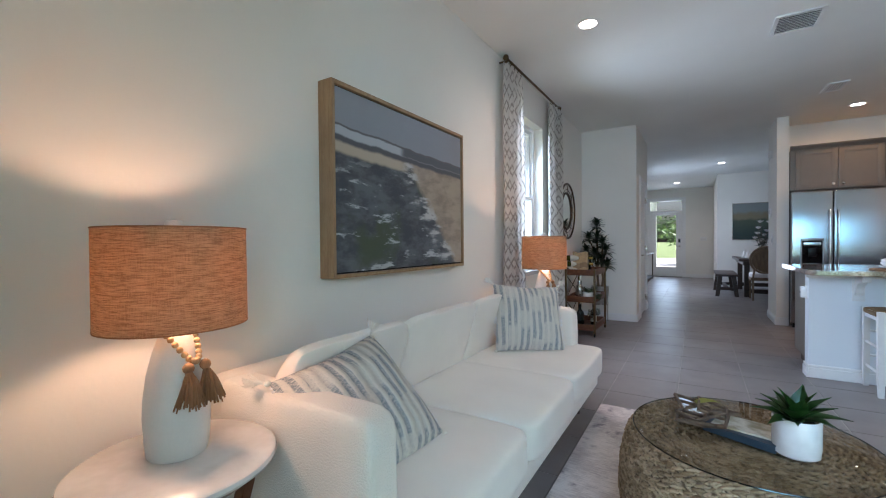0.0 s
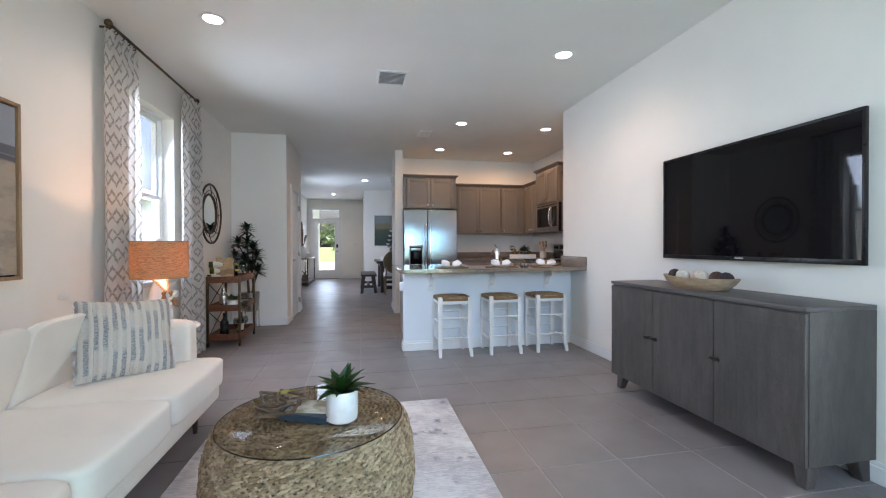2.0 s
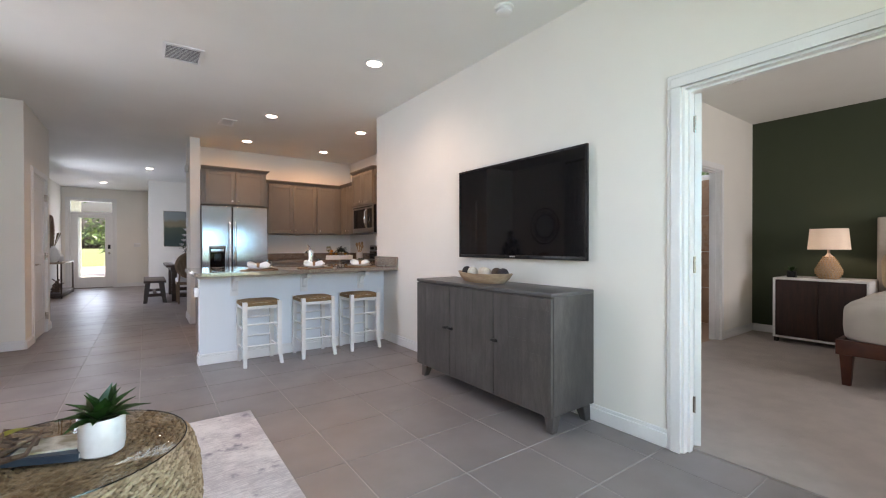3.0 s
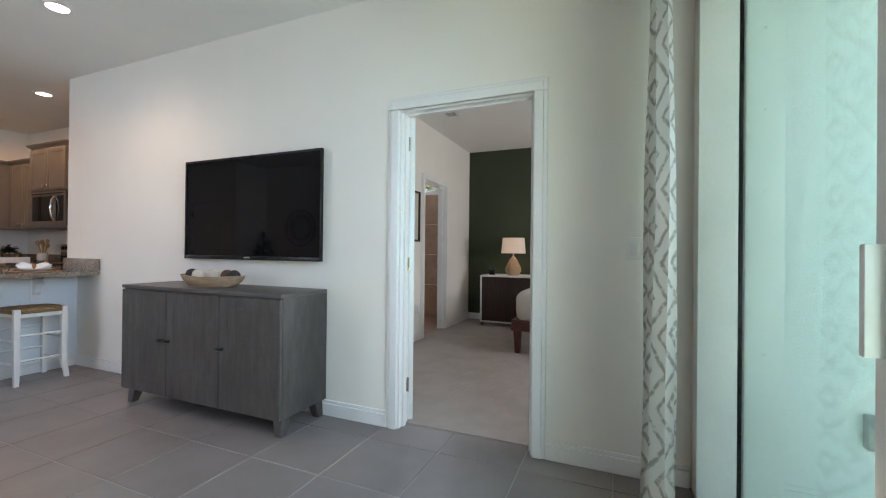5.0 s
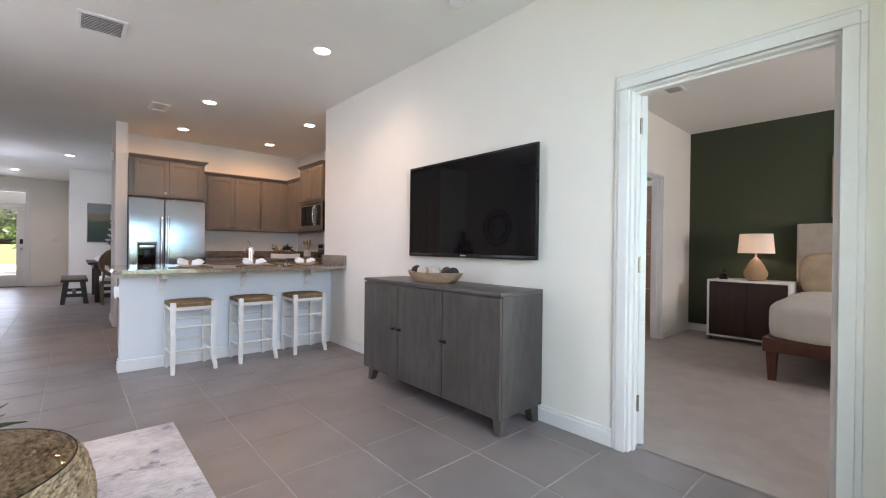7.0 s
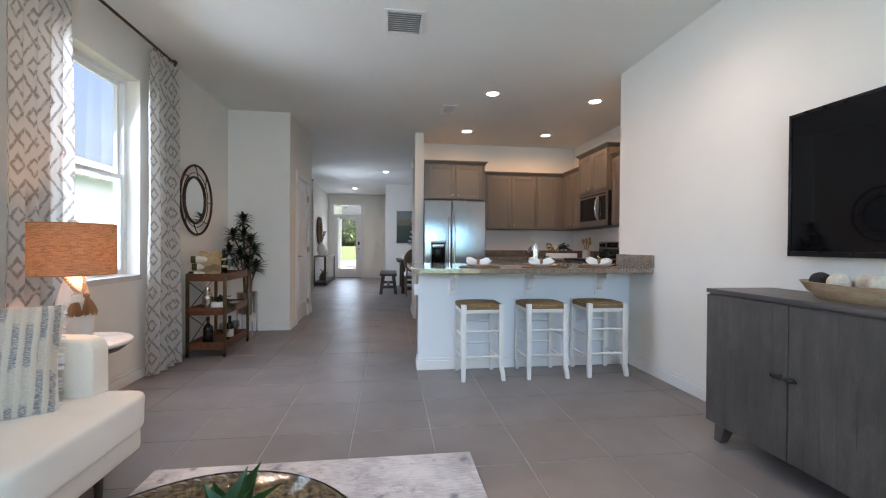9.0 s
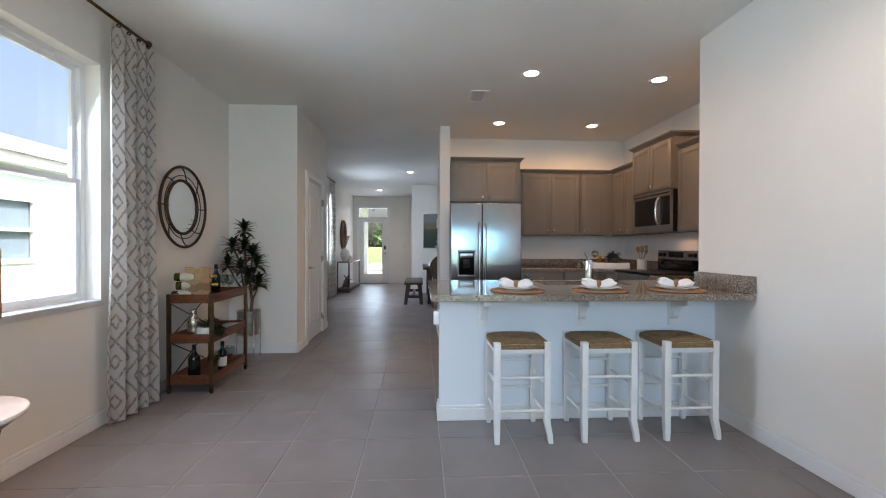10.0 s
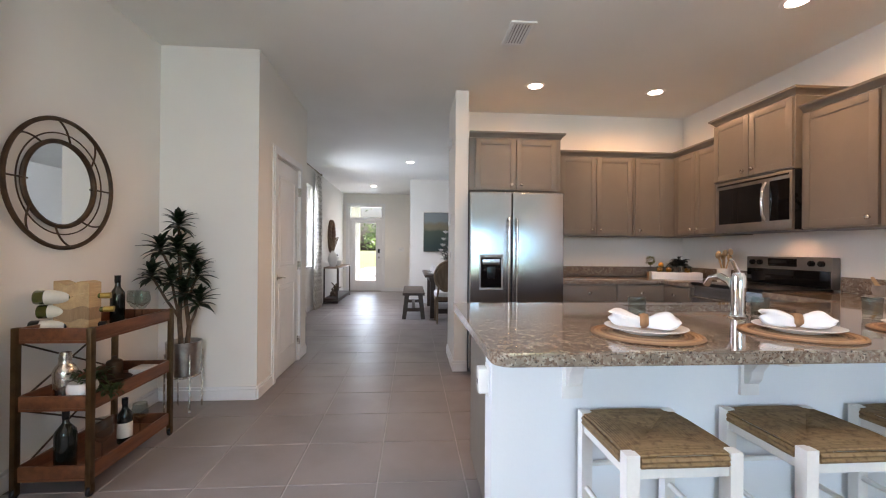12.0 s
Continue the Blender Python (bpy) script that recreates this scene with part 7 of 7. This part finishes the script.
def bench():
    t = thing("dining_bench", 0.05, 12.30, 0, "dark brown wooden dining bench", "bench")
    part("seat", box(-0.19, 0.19, -0.70, 0.70, 0.41, 0.455, bevel=0.006), DARKWOOD, t)
    for sx in (-1, 1):
        for sy in (-1, 1):
            bm = bmesh.new()
            lo = [bm.verts.new((sx * 0.165 + i * 0.034, sy * 0.62 + j * 0.034, 0)) for i, j in ((-1, -1), (1, -1), (1, 1), (-1, 1))]
            hi = [bm.verts.new((sx * 0.115 + i * 0.04, sy * 0.60 + j * 0.04, 0.41)) for i, j in ((-1, -1), (1, -1), (1, 1), (-1, 1))]
            bm.faces.new(lo[::-1])
            bm.faces.new(hi)
            for i in range(4):
                bm.faces.new((lo[i], lo[(i + 1) % 4], hi[(i + 1) % 4], hi[i]))
            part("leg", bm, DARKWOOD, t)
    part("stretcher", box(-0.03, 0.03, -0.60, 0.60, 0.13, 0.19, bevel=0.004), DARKWOOD, t)
    for sy in (-1, 1):
        part("cross_rail", box(-0.14, 0.14, sy * 0.61 - 0.025, sy * 0.61 + 0.025, 0.13, 0.19, bevel=0.004), DARKWOOD, t)


bench()
dt = thing("dining_table", 0.70, 12.55, 0, "dark brown wooden trestle dining table", "dining table")
part("tabletop", box(-0.46, 0.46, -0.95, 0.95, 0.72, 0.765, bevel=0.006), DARKWOOD, dt)
for sy in (-1, 1):
    part("leg", box(-0.36, -0.27, sy * 0.78 - 0.05, sy * 0.78 + 0.05, 0.0, 0.72, bevel=0.006), DARKWOOD, dt)
    part("leg", box(0.27, 0.36, sy * 0.78 - 0.05, sy * 0.78 + 0.05, 0.0, 0.72, bevel=0.006), DARKWOOD, dt)
    part("foot_rail", box(-0.27, 0.27, sy * 0.78 - 0.03, sy * 0.78 + 0.03, 0.08, 0.16, bevel=0.005), DARKWOOD, dt)
part("apron", box(-0.38, 0.38, -0.85, 0.85, 0.64, 0.72, bevel=0.004), DARKWOOD, dt)

CHAIRWOOD = wood("weathered_oak", (0.24, 0.165, 0.10), (0.15, 0.10, 0.06), (7, 7, 1))


def dining_chair(x, y, rz):
    t = thing("dining_chair", x, y, 0, "weathered oak dining chair with oval back and pale seat", "dining chair", rz, group="chairs round the table")
    bm = cushion(0.46, 0.44, 0.09, 0.4, 8, 0.2, 1, 0.002)
    bmesh.ops.translate(bm, vec=(0, 0, 0.475), verts=bm.verts)
    part("seat", bm, LINEN, t, "cream upholstered seat")
    part("seat_frame", box(-0.225, 0.225, -0.215, 0.215, 0.38, 0.44, bevel=0.01), CHAIRWOOD, t)
    for sx in (-1, 1):
        part("leg", tube([(sx * 0.20, 0.19, 0), (sx * 0.20, 0.19, 0.40)], [0.014, 0.023], 10), CHAIRWOOD, t)
        part("leg", tube([(sx * 0.19, -0.23, 0), (sx * 0.19, -0.19, 0.40)], [0.014, 0.021], 10), CHAIRWOOD, t)
        part("back_post", tube([(sx * 0.19, -0.19, 0.40), (sx * 0.17, -0.215, 0.60)], 0.018, 8), CHAIRWOOD, t)
    ring = [(0.235 * math.cos(a), -0.235 - 0.06 * math.sin(a), 0.77 + 0.245 * math.sin(a)) for a in (2 * math.pi * i / 36 for i in range(36))]
    part("back_frame", tube(ring, 0.022, 8, None, True), CHAIRWOOD, t)
    bm = lathe([(0, 0.012), (0.205, 0.008), (0.215, 0), (0.205, -0.008), (0, -0.012)], 30, None, Matrix.Translation((0, -0.235, 0.77)) @ Matrix.Rotation(radians(76), 4, "X"), 1.0, 1.06)
    part("back_panel", bm, CHAIRWOOD, t, "woven cane back")
    return t


dining_chair(0.62, 11.38, 0)
dining_chair(1.38, 12.2, 90)
dining_chair(1.38, 12.9, 90)

for k, (x, y) in enumerate(((0.42, 12.0), (0.42, 12.75), (0.98, 12.0), (0.98, 12.75))):
    pl = thing("dinner_plate", x, y, 0.766, "white plate on the dining table", "plate", group="plates on the dining table")
    part("plate", lathe([(0, 0), (0.075, 0), (0.13, 0.017), (0.134, 0.020), (0.08, 0.009), (0, 0.006)], 32), GLAZE, pl)
    nk = thing("napkin", x, y, 0.775, "white standing napkin on the plate", "napkin", 40 * k, group="napkins on the dining table")
    bm = lathe([(0, 0.0), (0.06, 0.0), (0.045, 0.05), (0.03, 0.10), (0.0, 0.17)], 9, None, None, 1.0, 0.7)
    part("cloth", bm, LINEN, nk)
fl = thing("flower_vase", 0.66, 11.95, 0.766, "white magnolia flowers in a vase on the dining table", "flower arrangement")
part("vase", lathe([(0, 0), (0.05, 0), (0.07, 0.06), (0.05, 0.14), (0.055, 0.16), (0.045, 0.155), (0, 0.13)], 24), CERAMIC, fl)
rng = random.Random(17)
for k in range(9):
    a, h = k * 1.3, rng.uniform(0.22, 0.62)
    tip = Vector((0.15 * math.cos(a) * rng.uniform(0.5, 1), 0.15 * math.sin(a) * rng.uniform(0.5, 1), 0.12 + h))
    part("stem", tube([(0, 0, 0.12), (tip.x * 0.5, tip.y * 0.5, 0.12 + h * 0.6), tuple(tip)], 0.004, 6), BARK, fl)
    bm = bmesh.new()
    for q in range(7):
        blade(bm, tuple(tip), q * 0.9, 0.5 + 0.1 * (q % 3), 0.075, 0.026, -0.6, 0.6)
    bmesh.ops.solidify(bm, geom=bm.faces[:], thickness=0.0015)
    part("bloom", bm, LINEN, fl, "white bloom")
    bm = bmesh.new()
    for q in range(6):
        c = Vector((0, 0, 0.15)).lerp(tip, 0.3 + 0.1 * q)
        blade(bm, tuple(c), q * 2.1 + k, 0.5, 0.10, 0.022, 0.7)
    bmesh.ops.solidify(bm, geom=bm.faces[:], thickness=0.0012)
    part("leaves", bm, LEAF, fl)
lp = thing("landscape_painting", 0.26, 13.808, 1.15, "muted green landscape painting in a thin silver frame", "painting")
part("frame", slabs([(0, 0.014, -0.04, 0, 0, 0.89), (1.036, 1.05, -0.04, 0, 0, 0.89), (0.014, 1.036, -0.04, 0, 0, 0.014), (0.014, 1.036, -0.04, 0, 0.876, 0.89)], 0.002), NICKEL, lp)
part("canvas", box(0.014, 1.036, -0.032, -0.004, 0.014, 0.876), LANDSCAPE, lp, "painted canvas", False)

# ---- bedroom and bathroom ----
ns = thing("nightstand", 6.285, 2.71, 0, "white-framed nightstand with dark brown wooden doors", "nightstand")
part("case", slabs([(-0.27, 0.27, -0.41, -0.388, 0.06, 0.745), (-0.27, 0.27, 0.388, 0.41, 0.06, 0.745), (-0.27, 0.27, -0.41, 0.41, 0.745, 0.767), (-0.27, 0.27, -0.388, 0.388, 0.06, 0.08), (0.25, 0.27, -0.388, 0.388, 0.08, 0.745)], 0.002), WHITEWOOD, ns)
ESPRESSO = wood("espresso_wood", (0.040, 0.015, 0.010), (0.018, 0.008, 0.006), (9, 9, 1), 0.45, 0.15)
for y0, y1 in ((-0.386, -0.002), (0.002, 0.386)):
    part("door", box(-0.262, 0.24, y0, y1, 0.083, 0.742, bevel=0.003), ESPRESSO, ns, "dark brown wooden door")
for sx in (-1, 1):
    for sy in (-1, 1):
        part("foot", box(sx * 0.24 - 0.02, sx * 0.24 + 0.02, sy * 0.38 - 0.02, sy * 0.38 + 0.02, 0.008, 0.06), DARKWOOD, ns, "", False)
bl = thing("bedside_lamp", 6.22, 2.66, 0.767, "woven bead table lamp with a white shade, lit", "table lamp")
part("base", lathe([(0, 0), (0.075, 0), (0.11, 0.06), (0.115, 0.10), (0.075, 0.19), (0.03, 0.27), (0.012, 0.29), (0.012, 0.34), (0, 0.34)], 32), plain("beige_core", (0.42, 0.33, 0.25)), bl)
bm = bmesh.new()
for j in range(11):
    z = 0.015 + j * 0.023
    r = float(np.interp(z, [0, 0.06, 0.10, 0.19, 0.27], [0.075, 0.11, 0.115, 0.075, 0.03]))
    n = max(8, int(r * 230))
    for i in range(n):
        a = 2 * math.pi * (i + 0.5 * (j % 2)) / n
        ball(r * math.cos(a), r * math.sin(a), z, 0.011, 6, bm)
part("bead_weave", bm, BEADS, bl, "woven wooden beads", kind="stuff")
part("shade", lathe([(0.185, 0.335), (0.165, 0.57), (0.162, 0.57), (0.182, 0.335), (0.185, 0.335)], 48), WHITESHADE, bl, "white tapered shade")
bm = bmesh.new()
for k in range(3):
    a = 2 * math.pi * k / 3
    tube([(0, 0, 0.34), (0, 0, 0.55), (0.163 * math.cos(a), 0.163 * math.sin(a), 0.56)], 0.0025, 6, bm)
part("spider", bm, NICKEL, bl)
sp = thing("small_succulent", 6.22, 2.99, 0.767, "tiny succulent in a black pot on the nightstand", "potted plant")
part("pot", box(-0.04, 0.04, -0.04, 0.04, 0, 0.075, bevel=0.005), BLACK, sp)
bm = bmesh.new()
for k in range(14):
    blade(bm, (0, 0, 0.072), k * 2.4, 0.4 + 0.06 * k, 0.085, 0.012, 0.3)
bmesh.ops.solidify(bm, geom=bm.faces[:], thickness=0.0015)
part("leaves", bm, LEAF2, sp)

bed = thing("bed", 5.505, 1.51, 0, "upholstered bed with grey-white bedding on a dark wooden frame", "bed")
part("frame", slabs([(-0.98, 0.96, 0.72, 0.76, 0.26, 0.38), (-0.98, 0.96, -0.76, -0.72, 0.26, 0.38), (-1.02, -0.98, -0.76, 0.76, 0.26, 0.38), (-0.98, 0.96, -0.72, 0.72, 0.30, 0.33)], 0.004), plain("mahogany", (0.10, 0.028, 0.014), (0.06, 0.016, 0.009), 8, 0.35), bed)
for sx, sy in ((-0.96, -0.70), (-0.96, 0.70), (0.90, -0.70), (0.90, 0.70)):
    bm = bmesh.new()
    lo = [bm.verts.new((sx + i * 0.025, sy + j * 0.025, 0.008)) for i, j in ((-1, -1), (1, -1), (1, 1), (-1, 1))]
    hi = [bm.verts.new((sx + i * 0.04, sy + j * 0.04, 0.26)) for i, j in ((-1, -1), (1, -1), (1, 1), (-1, 1))]
    bm.faces.new(lo[::-1])
    bm.faces.new(hi)
    for i in range(4):
        bm.faces.new((lo[i], lo[(i + 1) % 4], hi[(i + 1) % 4], hi[i]))
    part("leg", bm, bpy.data.materials["mahogany"], bed)
bm = cushion(2.02, 1.54, 0.36, 0.15, 12, 0.06, 5, 0.012)
bmesh.ops.translate(bm, vec=(-0.03, 0, 0.51), verts=bm.verts)
part("duvet", bm, plain("pale_bedding", (0.62, 0.59, 0.55), (0.55, 0.52, 0.48), 4, 0.9, 0.4, 300), bed)
bm = box(0.94, 1.045, -0.80, 0.80, 0.03, 1.46, bevel=0.025, seg=3)
part("headboard", bm, plain("oatmeal_fabric", (0.46, 0.41, 0.35), (0.40, 0.36, 0.31), 8, 0.92, 0.5, 300), bed, "oatmeal upholstered headboard")
for sy in (-0.40, 0.40):
    bm = cushion(0.16, 0.68, 0.46, 0.6, 8, 0.1, 3, 0.004)
    bmesh.ops.transform(bm, matrix=pose(0.80, sy, 0.87, 0, -14, 0), verts=bm.verts)
    pw = thing("bed_pillow", 5.505, 1.51, 0, "tan pillow against the headboard", "pillow", group="pillows on the bed")
    part("cover", bm, plain("tan_pillow", (0.50, 0.40, 0.28), (0.42, 0.33, 0.23), 9, 0.9, 0.5, 300) if "tan_pillow" not in bpy.data.materials else bpy.data.materials["tan_pillow"], pw)

art = thing("wall_art", 6.558, 1.565, 1.53, "cream abstract panel in a thin wooden frame above the bed", "picture")
part("frame", slabs([(-0.035, -0.0005, -0.45, -0.432, 0, 0.71), (-0.035, -0.0005, 0.432, 0.45, 0, 0.71), (-0.035, -0.0005, -0.432, 0.432, 0, 0.018), (-0.035, -0.0005, -0.432, 0.432, 0.692, 0.71)], 0.002), OAK, art)
part("panel", box(-0.02, -0.001, -0.432, 0.432, 0.018, 0.692), plain("art_cream", (0.42, 0.39, 0.33), (0.22, 0.20, 0.16), 5, 0.8, 0.3, 90), art, "pale textured panel", False)
bpic = thing("framed_print", 4.30, 3.499, 1.24, "black-framed print on the bedroom wall", "picture")
part("frame", slabs([(-0.34, -0.315, -0.03, 0, 0, 0.62), (0.315, 0.34, -0.03, 0, 0, 0.62), (-0.315, 0.315, -0.03, 0, 0, 0.025), (-0.315, 0.315, -0.03, 0, 0.595, 0.62)], 0.002), BLACK, bpic)
part("print", box(-0.315, 0.315, -0.012, -0.002, 0.025, 0.595), PAPER, bpic, "pale print", False)
switch("outlet", pose(4.62, 3.499, 0.40, 0, 0, -90), 0.07, 0.115, "white wall outlet in the bedroom", 1)

TANTILE = plain("tan_shower_tile", (0.42, 0.25, 0.15), (0.33, 0.19, 0.115), 3, 0.28, 0.05, 60)
shw = tagged(new("shower_wall"), "tan tiled shower wall under a high window", "tiled wall", "", "structure")
shw.matrix_basis = pose(6.649, 3.63, 0.002)
for i in range(5):
    for j in range(4):
        part("tile", box(-0.012, -0.001, i * 0.385 + 0.002, i * 0.385 + 0.381, j * 0.53 + 0.002, j * 0.53 + 0.526, bevel=0.0015, seg=1), TANTILE, shw)
bw2 = tagged(new("window_bath"), "high white-framed bathroom window above the shower tiles", "window", "", "structure")
bw2.matrix_basis = pose(6.70, 4.25, 2.16)
part("window_frame", slabs([(-0.03, 0.03, -0.5, -0.46, 0, 0.44), (-0.03, 0.03, 0.46, 0.5, 0, 0.44), (-0.03, 0.03, -0.46, 0.46, 0.40, 0.44), (-0.03, 0.03, -0.46, 0.46, 0, 0.04)], 0.003), TRIM, bw2)
p = part("pane", box(-0.004, 0.004, -0.46, 0.46, 0.04, 0.40), GLASS, bw2, "", False)
p.visible_shadow = False
bw3 = tagged(new("window_bedroom"), "white-framed bedroom window", "window", "", "structure")
bw3.matrix_basis = pose(4.6, -1.26, 0.9)
part("window_frame", slabs([(-0.9, -0.85, -0.03, 0.03, 0, 1.4), (0.85, 0.9, -0.03, 0.03, 0, 1.4), (-0.85, 0.85, -0.03, 0.03, 1.35, 1.4), (-0.85, 0.85, -0.03, 0.03, 0, 0.05), (-0.85, 0.85, -0.03, 0.03, 0.68, 0.73)], 0.003), TRIM, bw3)

# ---- outside ----
ob = thing("outdoor_outlet", 2.27, 0.20, 0.40, "grey weatherproof outlet box on the stucco wall", "outlet")
part("cover", box(-0.05, -0.0005, -0.05, 0.05, -0.07, 0.07, bevel=0.008), plain("grey_plastic", (0.25, 0.26, 0.27)), ob)
gd = link("ground", slabs([(-400, 400, -400, 400, -0.33, -0.13)]), LAWN, None, "green lawn round the house", False, "structure", "lawn")
link("patio", slabs([(-2.15, 2.25, -2.8, 0.65, -0.129, -0.02)]), CONCRETE, None, "pale concrete patio slab", False, "structure", "patio")
link("front_path", slabs([(-3.2, 0.4, 16.67, 20.4, -0.129, -0.02), (-3.2, -0.9, 20.4, 34.0, -0.129, -0.06)]), CONCRETE, None, "pale concrete front walk", False, "structure", "path")
link("porch_roof", slabs([(-2.4, 0.6, 16.67, 18.6, 2.62, 2.75)]), TRIM, None, "white porch soffit over the front door", False, "structure", "porch roof")
pc = thing("porch_column", -1.86, 18.4, -0.02, "square white porch column", "column")
part("shaft", box(-0.13, 0.13, -0.13, 0.13, 0.0, 2.63, bevel=0.006), TRIM, pc)
part("plinth", box(-0.16, 0.16, -0.16, 0.16, 0.0, 0.2, bevel=0.006), TRIM, pc)


def neighbour():
    t = thing("neighbour_house", -6.0, 8.0, -0.13, "pale stucco neighbouring house with grey roof", "house")
    w0, w1 = 0, 2.55
    part("wall", slabs([(-8, 0, -9, 1.45, 0, w1), (-8, 0, 2.14, 12, 0, w1), (-8, 0, 1.45, 2.14, 0, 1.07), (-8, 0, 1.45, 2.14, 2.06, w1), (-8, -0.10, 1.45, 2.14, 1.07, 2.06)]), plain("pale_blue_stucco", (0.74, 0.83, 0.83), (0.69, 0.78, 0.78), 1.5, 0.85, 0.5, 60), t, "pale blue-grey stucco wall", False)
    part("soffit", box(-8.5, 0.2, -9.5, 12.5, w1, w1 + 0.16), TRIM, t, "white soffit and fascia", False)
    bm = bmesh.new()
    lo = [bm.verts.new(p) for p in ((0.25, -9.55, w1 + 0.16), (0.25, 12.55, w1 + 0.16), (-8.55, 12.55, w1 + 0.16), (-8.55, -9.55, w1 + 0.16))]
    hi = [bm.verts.new(p) for p in ((-4, -5.5, w1 + 1.5), (-4, 8.5, w1 + 1.5))]
    for f in ((lo[0], lo[1], hi[1], hi[0]), (lo[1], lo[2], hi[1]), (lo[2], lo[3], hi[0], hi[1]), (lo[3], lo[0], hi[0]), (lo[3], lo[2], lo[1], lo[0])):
        bm.faces.new(f)
    part("roof", bm, plain("light_shingle", (0.42, 0.41, 0.40), (0.34, 0.33, 0.32), 4, 0.9, 0.6, 30), t, "light grey shingle roof", False)
    wn = part("window", slabs([(-0.03, 0.03, 1.43, 1.50, 1.05, 2.08), (-0.03, 0.03, 2.09, 2.16, 1.05, 2.08), (-0.03, 0.03, 1.50, 2.09, 2.01, 2.08), (-0.03, 0.03, 1.50, 2.09, 1.05, 1.12), (-0.03, 0.03, 1.50, 2.09, 1.54, 1.59)]), TRIM, t, "", False)
    part("pane", box(-0.06, -0.04, 1.50, 2.09, 1.12, 2.01), plain("dusky_pane", (0.20, 0.27, 0.32), (0.16, 0.22, 0.27), 1, 0.08), wn, "blue-grey pane", False)


neighbour()


def tree(x, y, h, crown_r, seed, n=1500, low=0.35):
    t = thing("tree", x, y, -0.13, "leafy green broadleaf tree on the lawn", "tree", group="trees")
    rng = random.Random(seed)
    part("trunk", tube([(0, 0, 0), (0.05, 0.02, h * 0.3), (0, 0.08, h * 0.6), (0.06, 0, h * 0.85)], [0.16, 0.12, 0.08, 0.03], 10), BARK, t)
    tips = []
    for k in range(12):
        a = rng.uniform(0, 6.28)
        z = h * rng.uniform(low, 0.85)
        r = crown_r * rng.uniform(0.5, 1.0) * (1 - 0.4 * z / h)
        tip = Vector((r * math.cos(a), r * math.sin(a), z + rng.uniform(0.1, 0.8)))
        part("limb", tube([(0, 0.03, z * 0.7), tuple(tip * 0.5 + Vector((0, 0, z * 0.45))), tuple(tip)], [0.06, 0.04, 0.015], 6), BARK, t)
        tips.append(tip)
    v, f = [], []
    for k in range(n):
        c = rng.choice(tips) + Vector((rng.gauss(0, 0.42), rng.gauss(0, 0.42), rng.gauss(0, 0.36))) * crown_r * 0.55
        d = Vector((rng.gauss(0, 1), rng.gauss(0, 1), rng.gauss(0, 0.6))).normalized()
        s = d.orthogonal().normalized()
        ln, w = rng.uniform(0.14, 0.26), rng.uniform(0.04, 0.08)
        b = len(v)
        v += [tuple(c), tuple(c + d * ln * 0.5 + s * w), tuple(c + d * ln), tuple(c + d * ln * 0.5 - s * w)]
        f.append((b, b + 1, b + 2, b + 3))
    me = bpy.data.meshes.new("crown")
    me.from_pydata(v, [], f)
    me.materials.append(CROWN)
    c = new("crown", me)
    c.parent = t
    tagged(c, kind="stuff")


def crown_leaf():
    t = Tree("tree_leaf")
    r = t.t.nodes.new("ShaderNodeNewGeometry").outputs["Random Per Island"]
    return t.done(t.mix(r, (0.05, 0.11, 0.025), (0.12, 0.20, 0.05)), 0.5)


CROWN = crown_leaf()
tree(-0.75, 24.5, 4.6, 1.5, 5, 2600, 0.12)
tree(0.9, 30.0, 6.0, 2.4, 6, 1800)
tree(9.6, 4.9, 5.0, 2.0, 7, 2200, 0.3)
for k, (x, y) in enumerate(((-9, -24), (-3, -27), (3.5, -25), (10, -28), (-16, -27), (17, -26))):
    tree(x, y, 6.5, 3.4, 40 + k, 900, 0.15)


# ---- floor tiles ----
def floor_tiles():
    p, g, x0, y0 = 0.4525, 0.0023, 1.665, 3.02
    meshes = {}
    floor = bpy.data.objects["floor"]
    areas = [(-1.95, 2.40, 0.86, 16.46), (2.40, 3.22, 6.18, 13.81)]
    rest = []
    count = 0
    for ax0, ax1, ay0, ay1 in areas:
        for i in range(-10, 6):
            for j in range(-6, 32):
                a, b = max(ax0, x0 + i * p), min(ax1, x0 + (i + 1) * p)
                c, d = max(ay0, y0 + j * p), min(ay1, y0 + (j + 1) * p)
                if b - a < 0.02 or d - c < 0.02:
                    continue
                near = c < 9.9 and b < 2.5
                if not near or count >= 300:
                    rest.append((a + g, b - g, c + g, d - g))
                    continue
                count += 1
                key = (round(b - a, 3), round(d - c, 3))
                if key not in meshes:
                    w, h = (b - a) / 2 - g, (d - c) / 2 - g
                    meshes[key] = tile_mesh([(-w, w, -h, h)])
                ob = new("tile", meshes[key])
                ob.location = ((a + b) / 2, (c + d) / 2, 0)
                ob.parent = floor
    far = new("far_tiles", tile_mesh(rest))
    far.parent = floor
    tagged(far, kind="stuff")


def tile_mesh(rects):
    """Flat pieces with a small bevel down into the joint."""
    v, f = [], []
    e = 0.0025
    for a, b, c, d in rects:
        k = len(v)
        v += [(a, c, -0.0035), (b, c, -0.0035), (b, d, -0.0035), (a, d, -0.0035), (a + e, c + e, 0), (b - e, c + e, 0), (b - e, d - e, 0), (a + e, d - e, 0)]
        f += [(k + 4, k + 5, k + 6, k + 7)] + [(k + i, k + (i + 1) % 4, k + 4 + (i + 1) % 4, k + 4 + i) for i in range(4)]
    me = bpy.data.meshes.new("tile")
    me.from_pydata(v, [], f)
    me.update()
    me.materials.append(TILE)
    return me


floor_tiles()
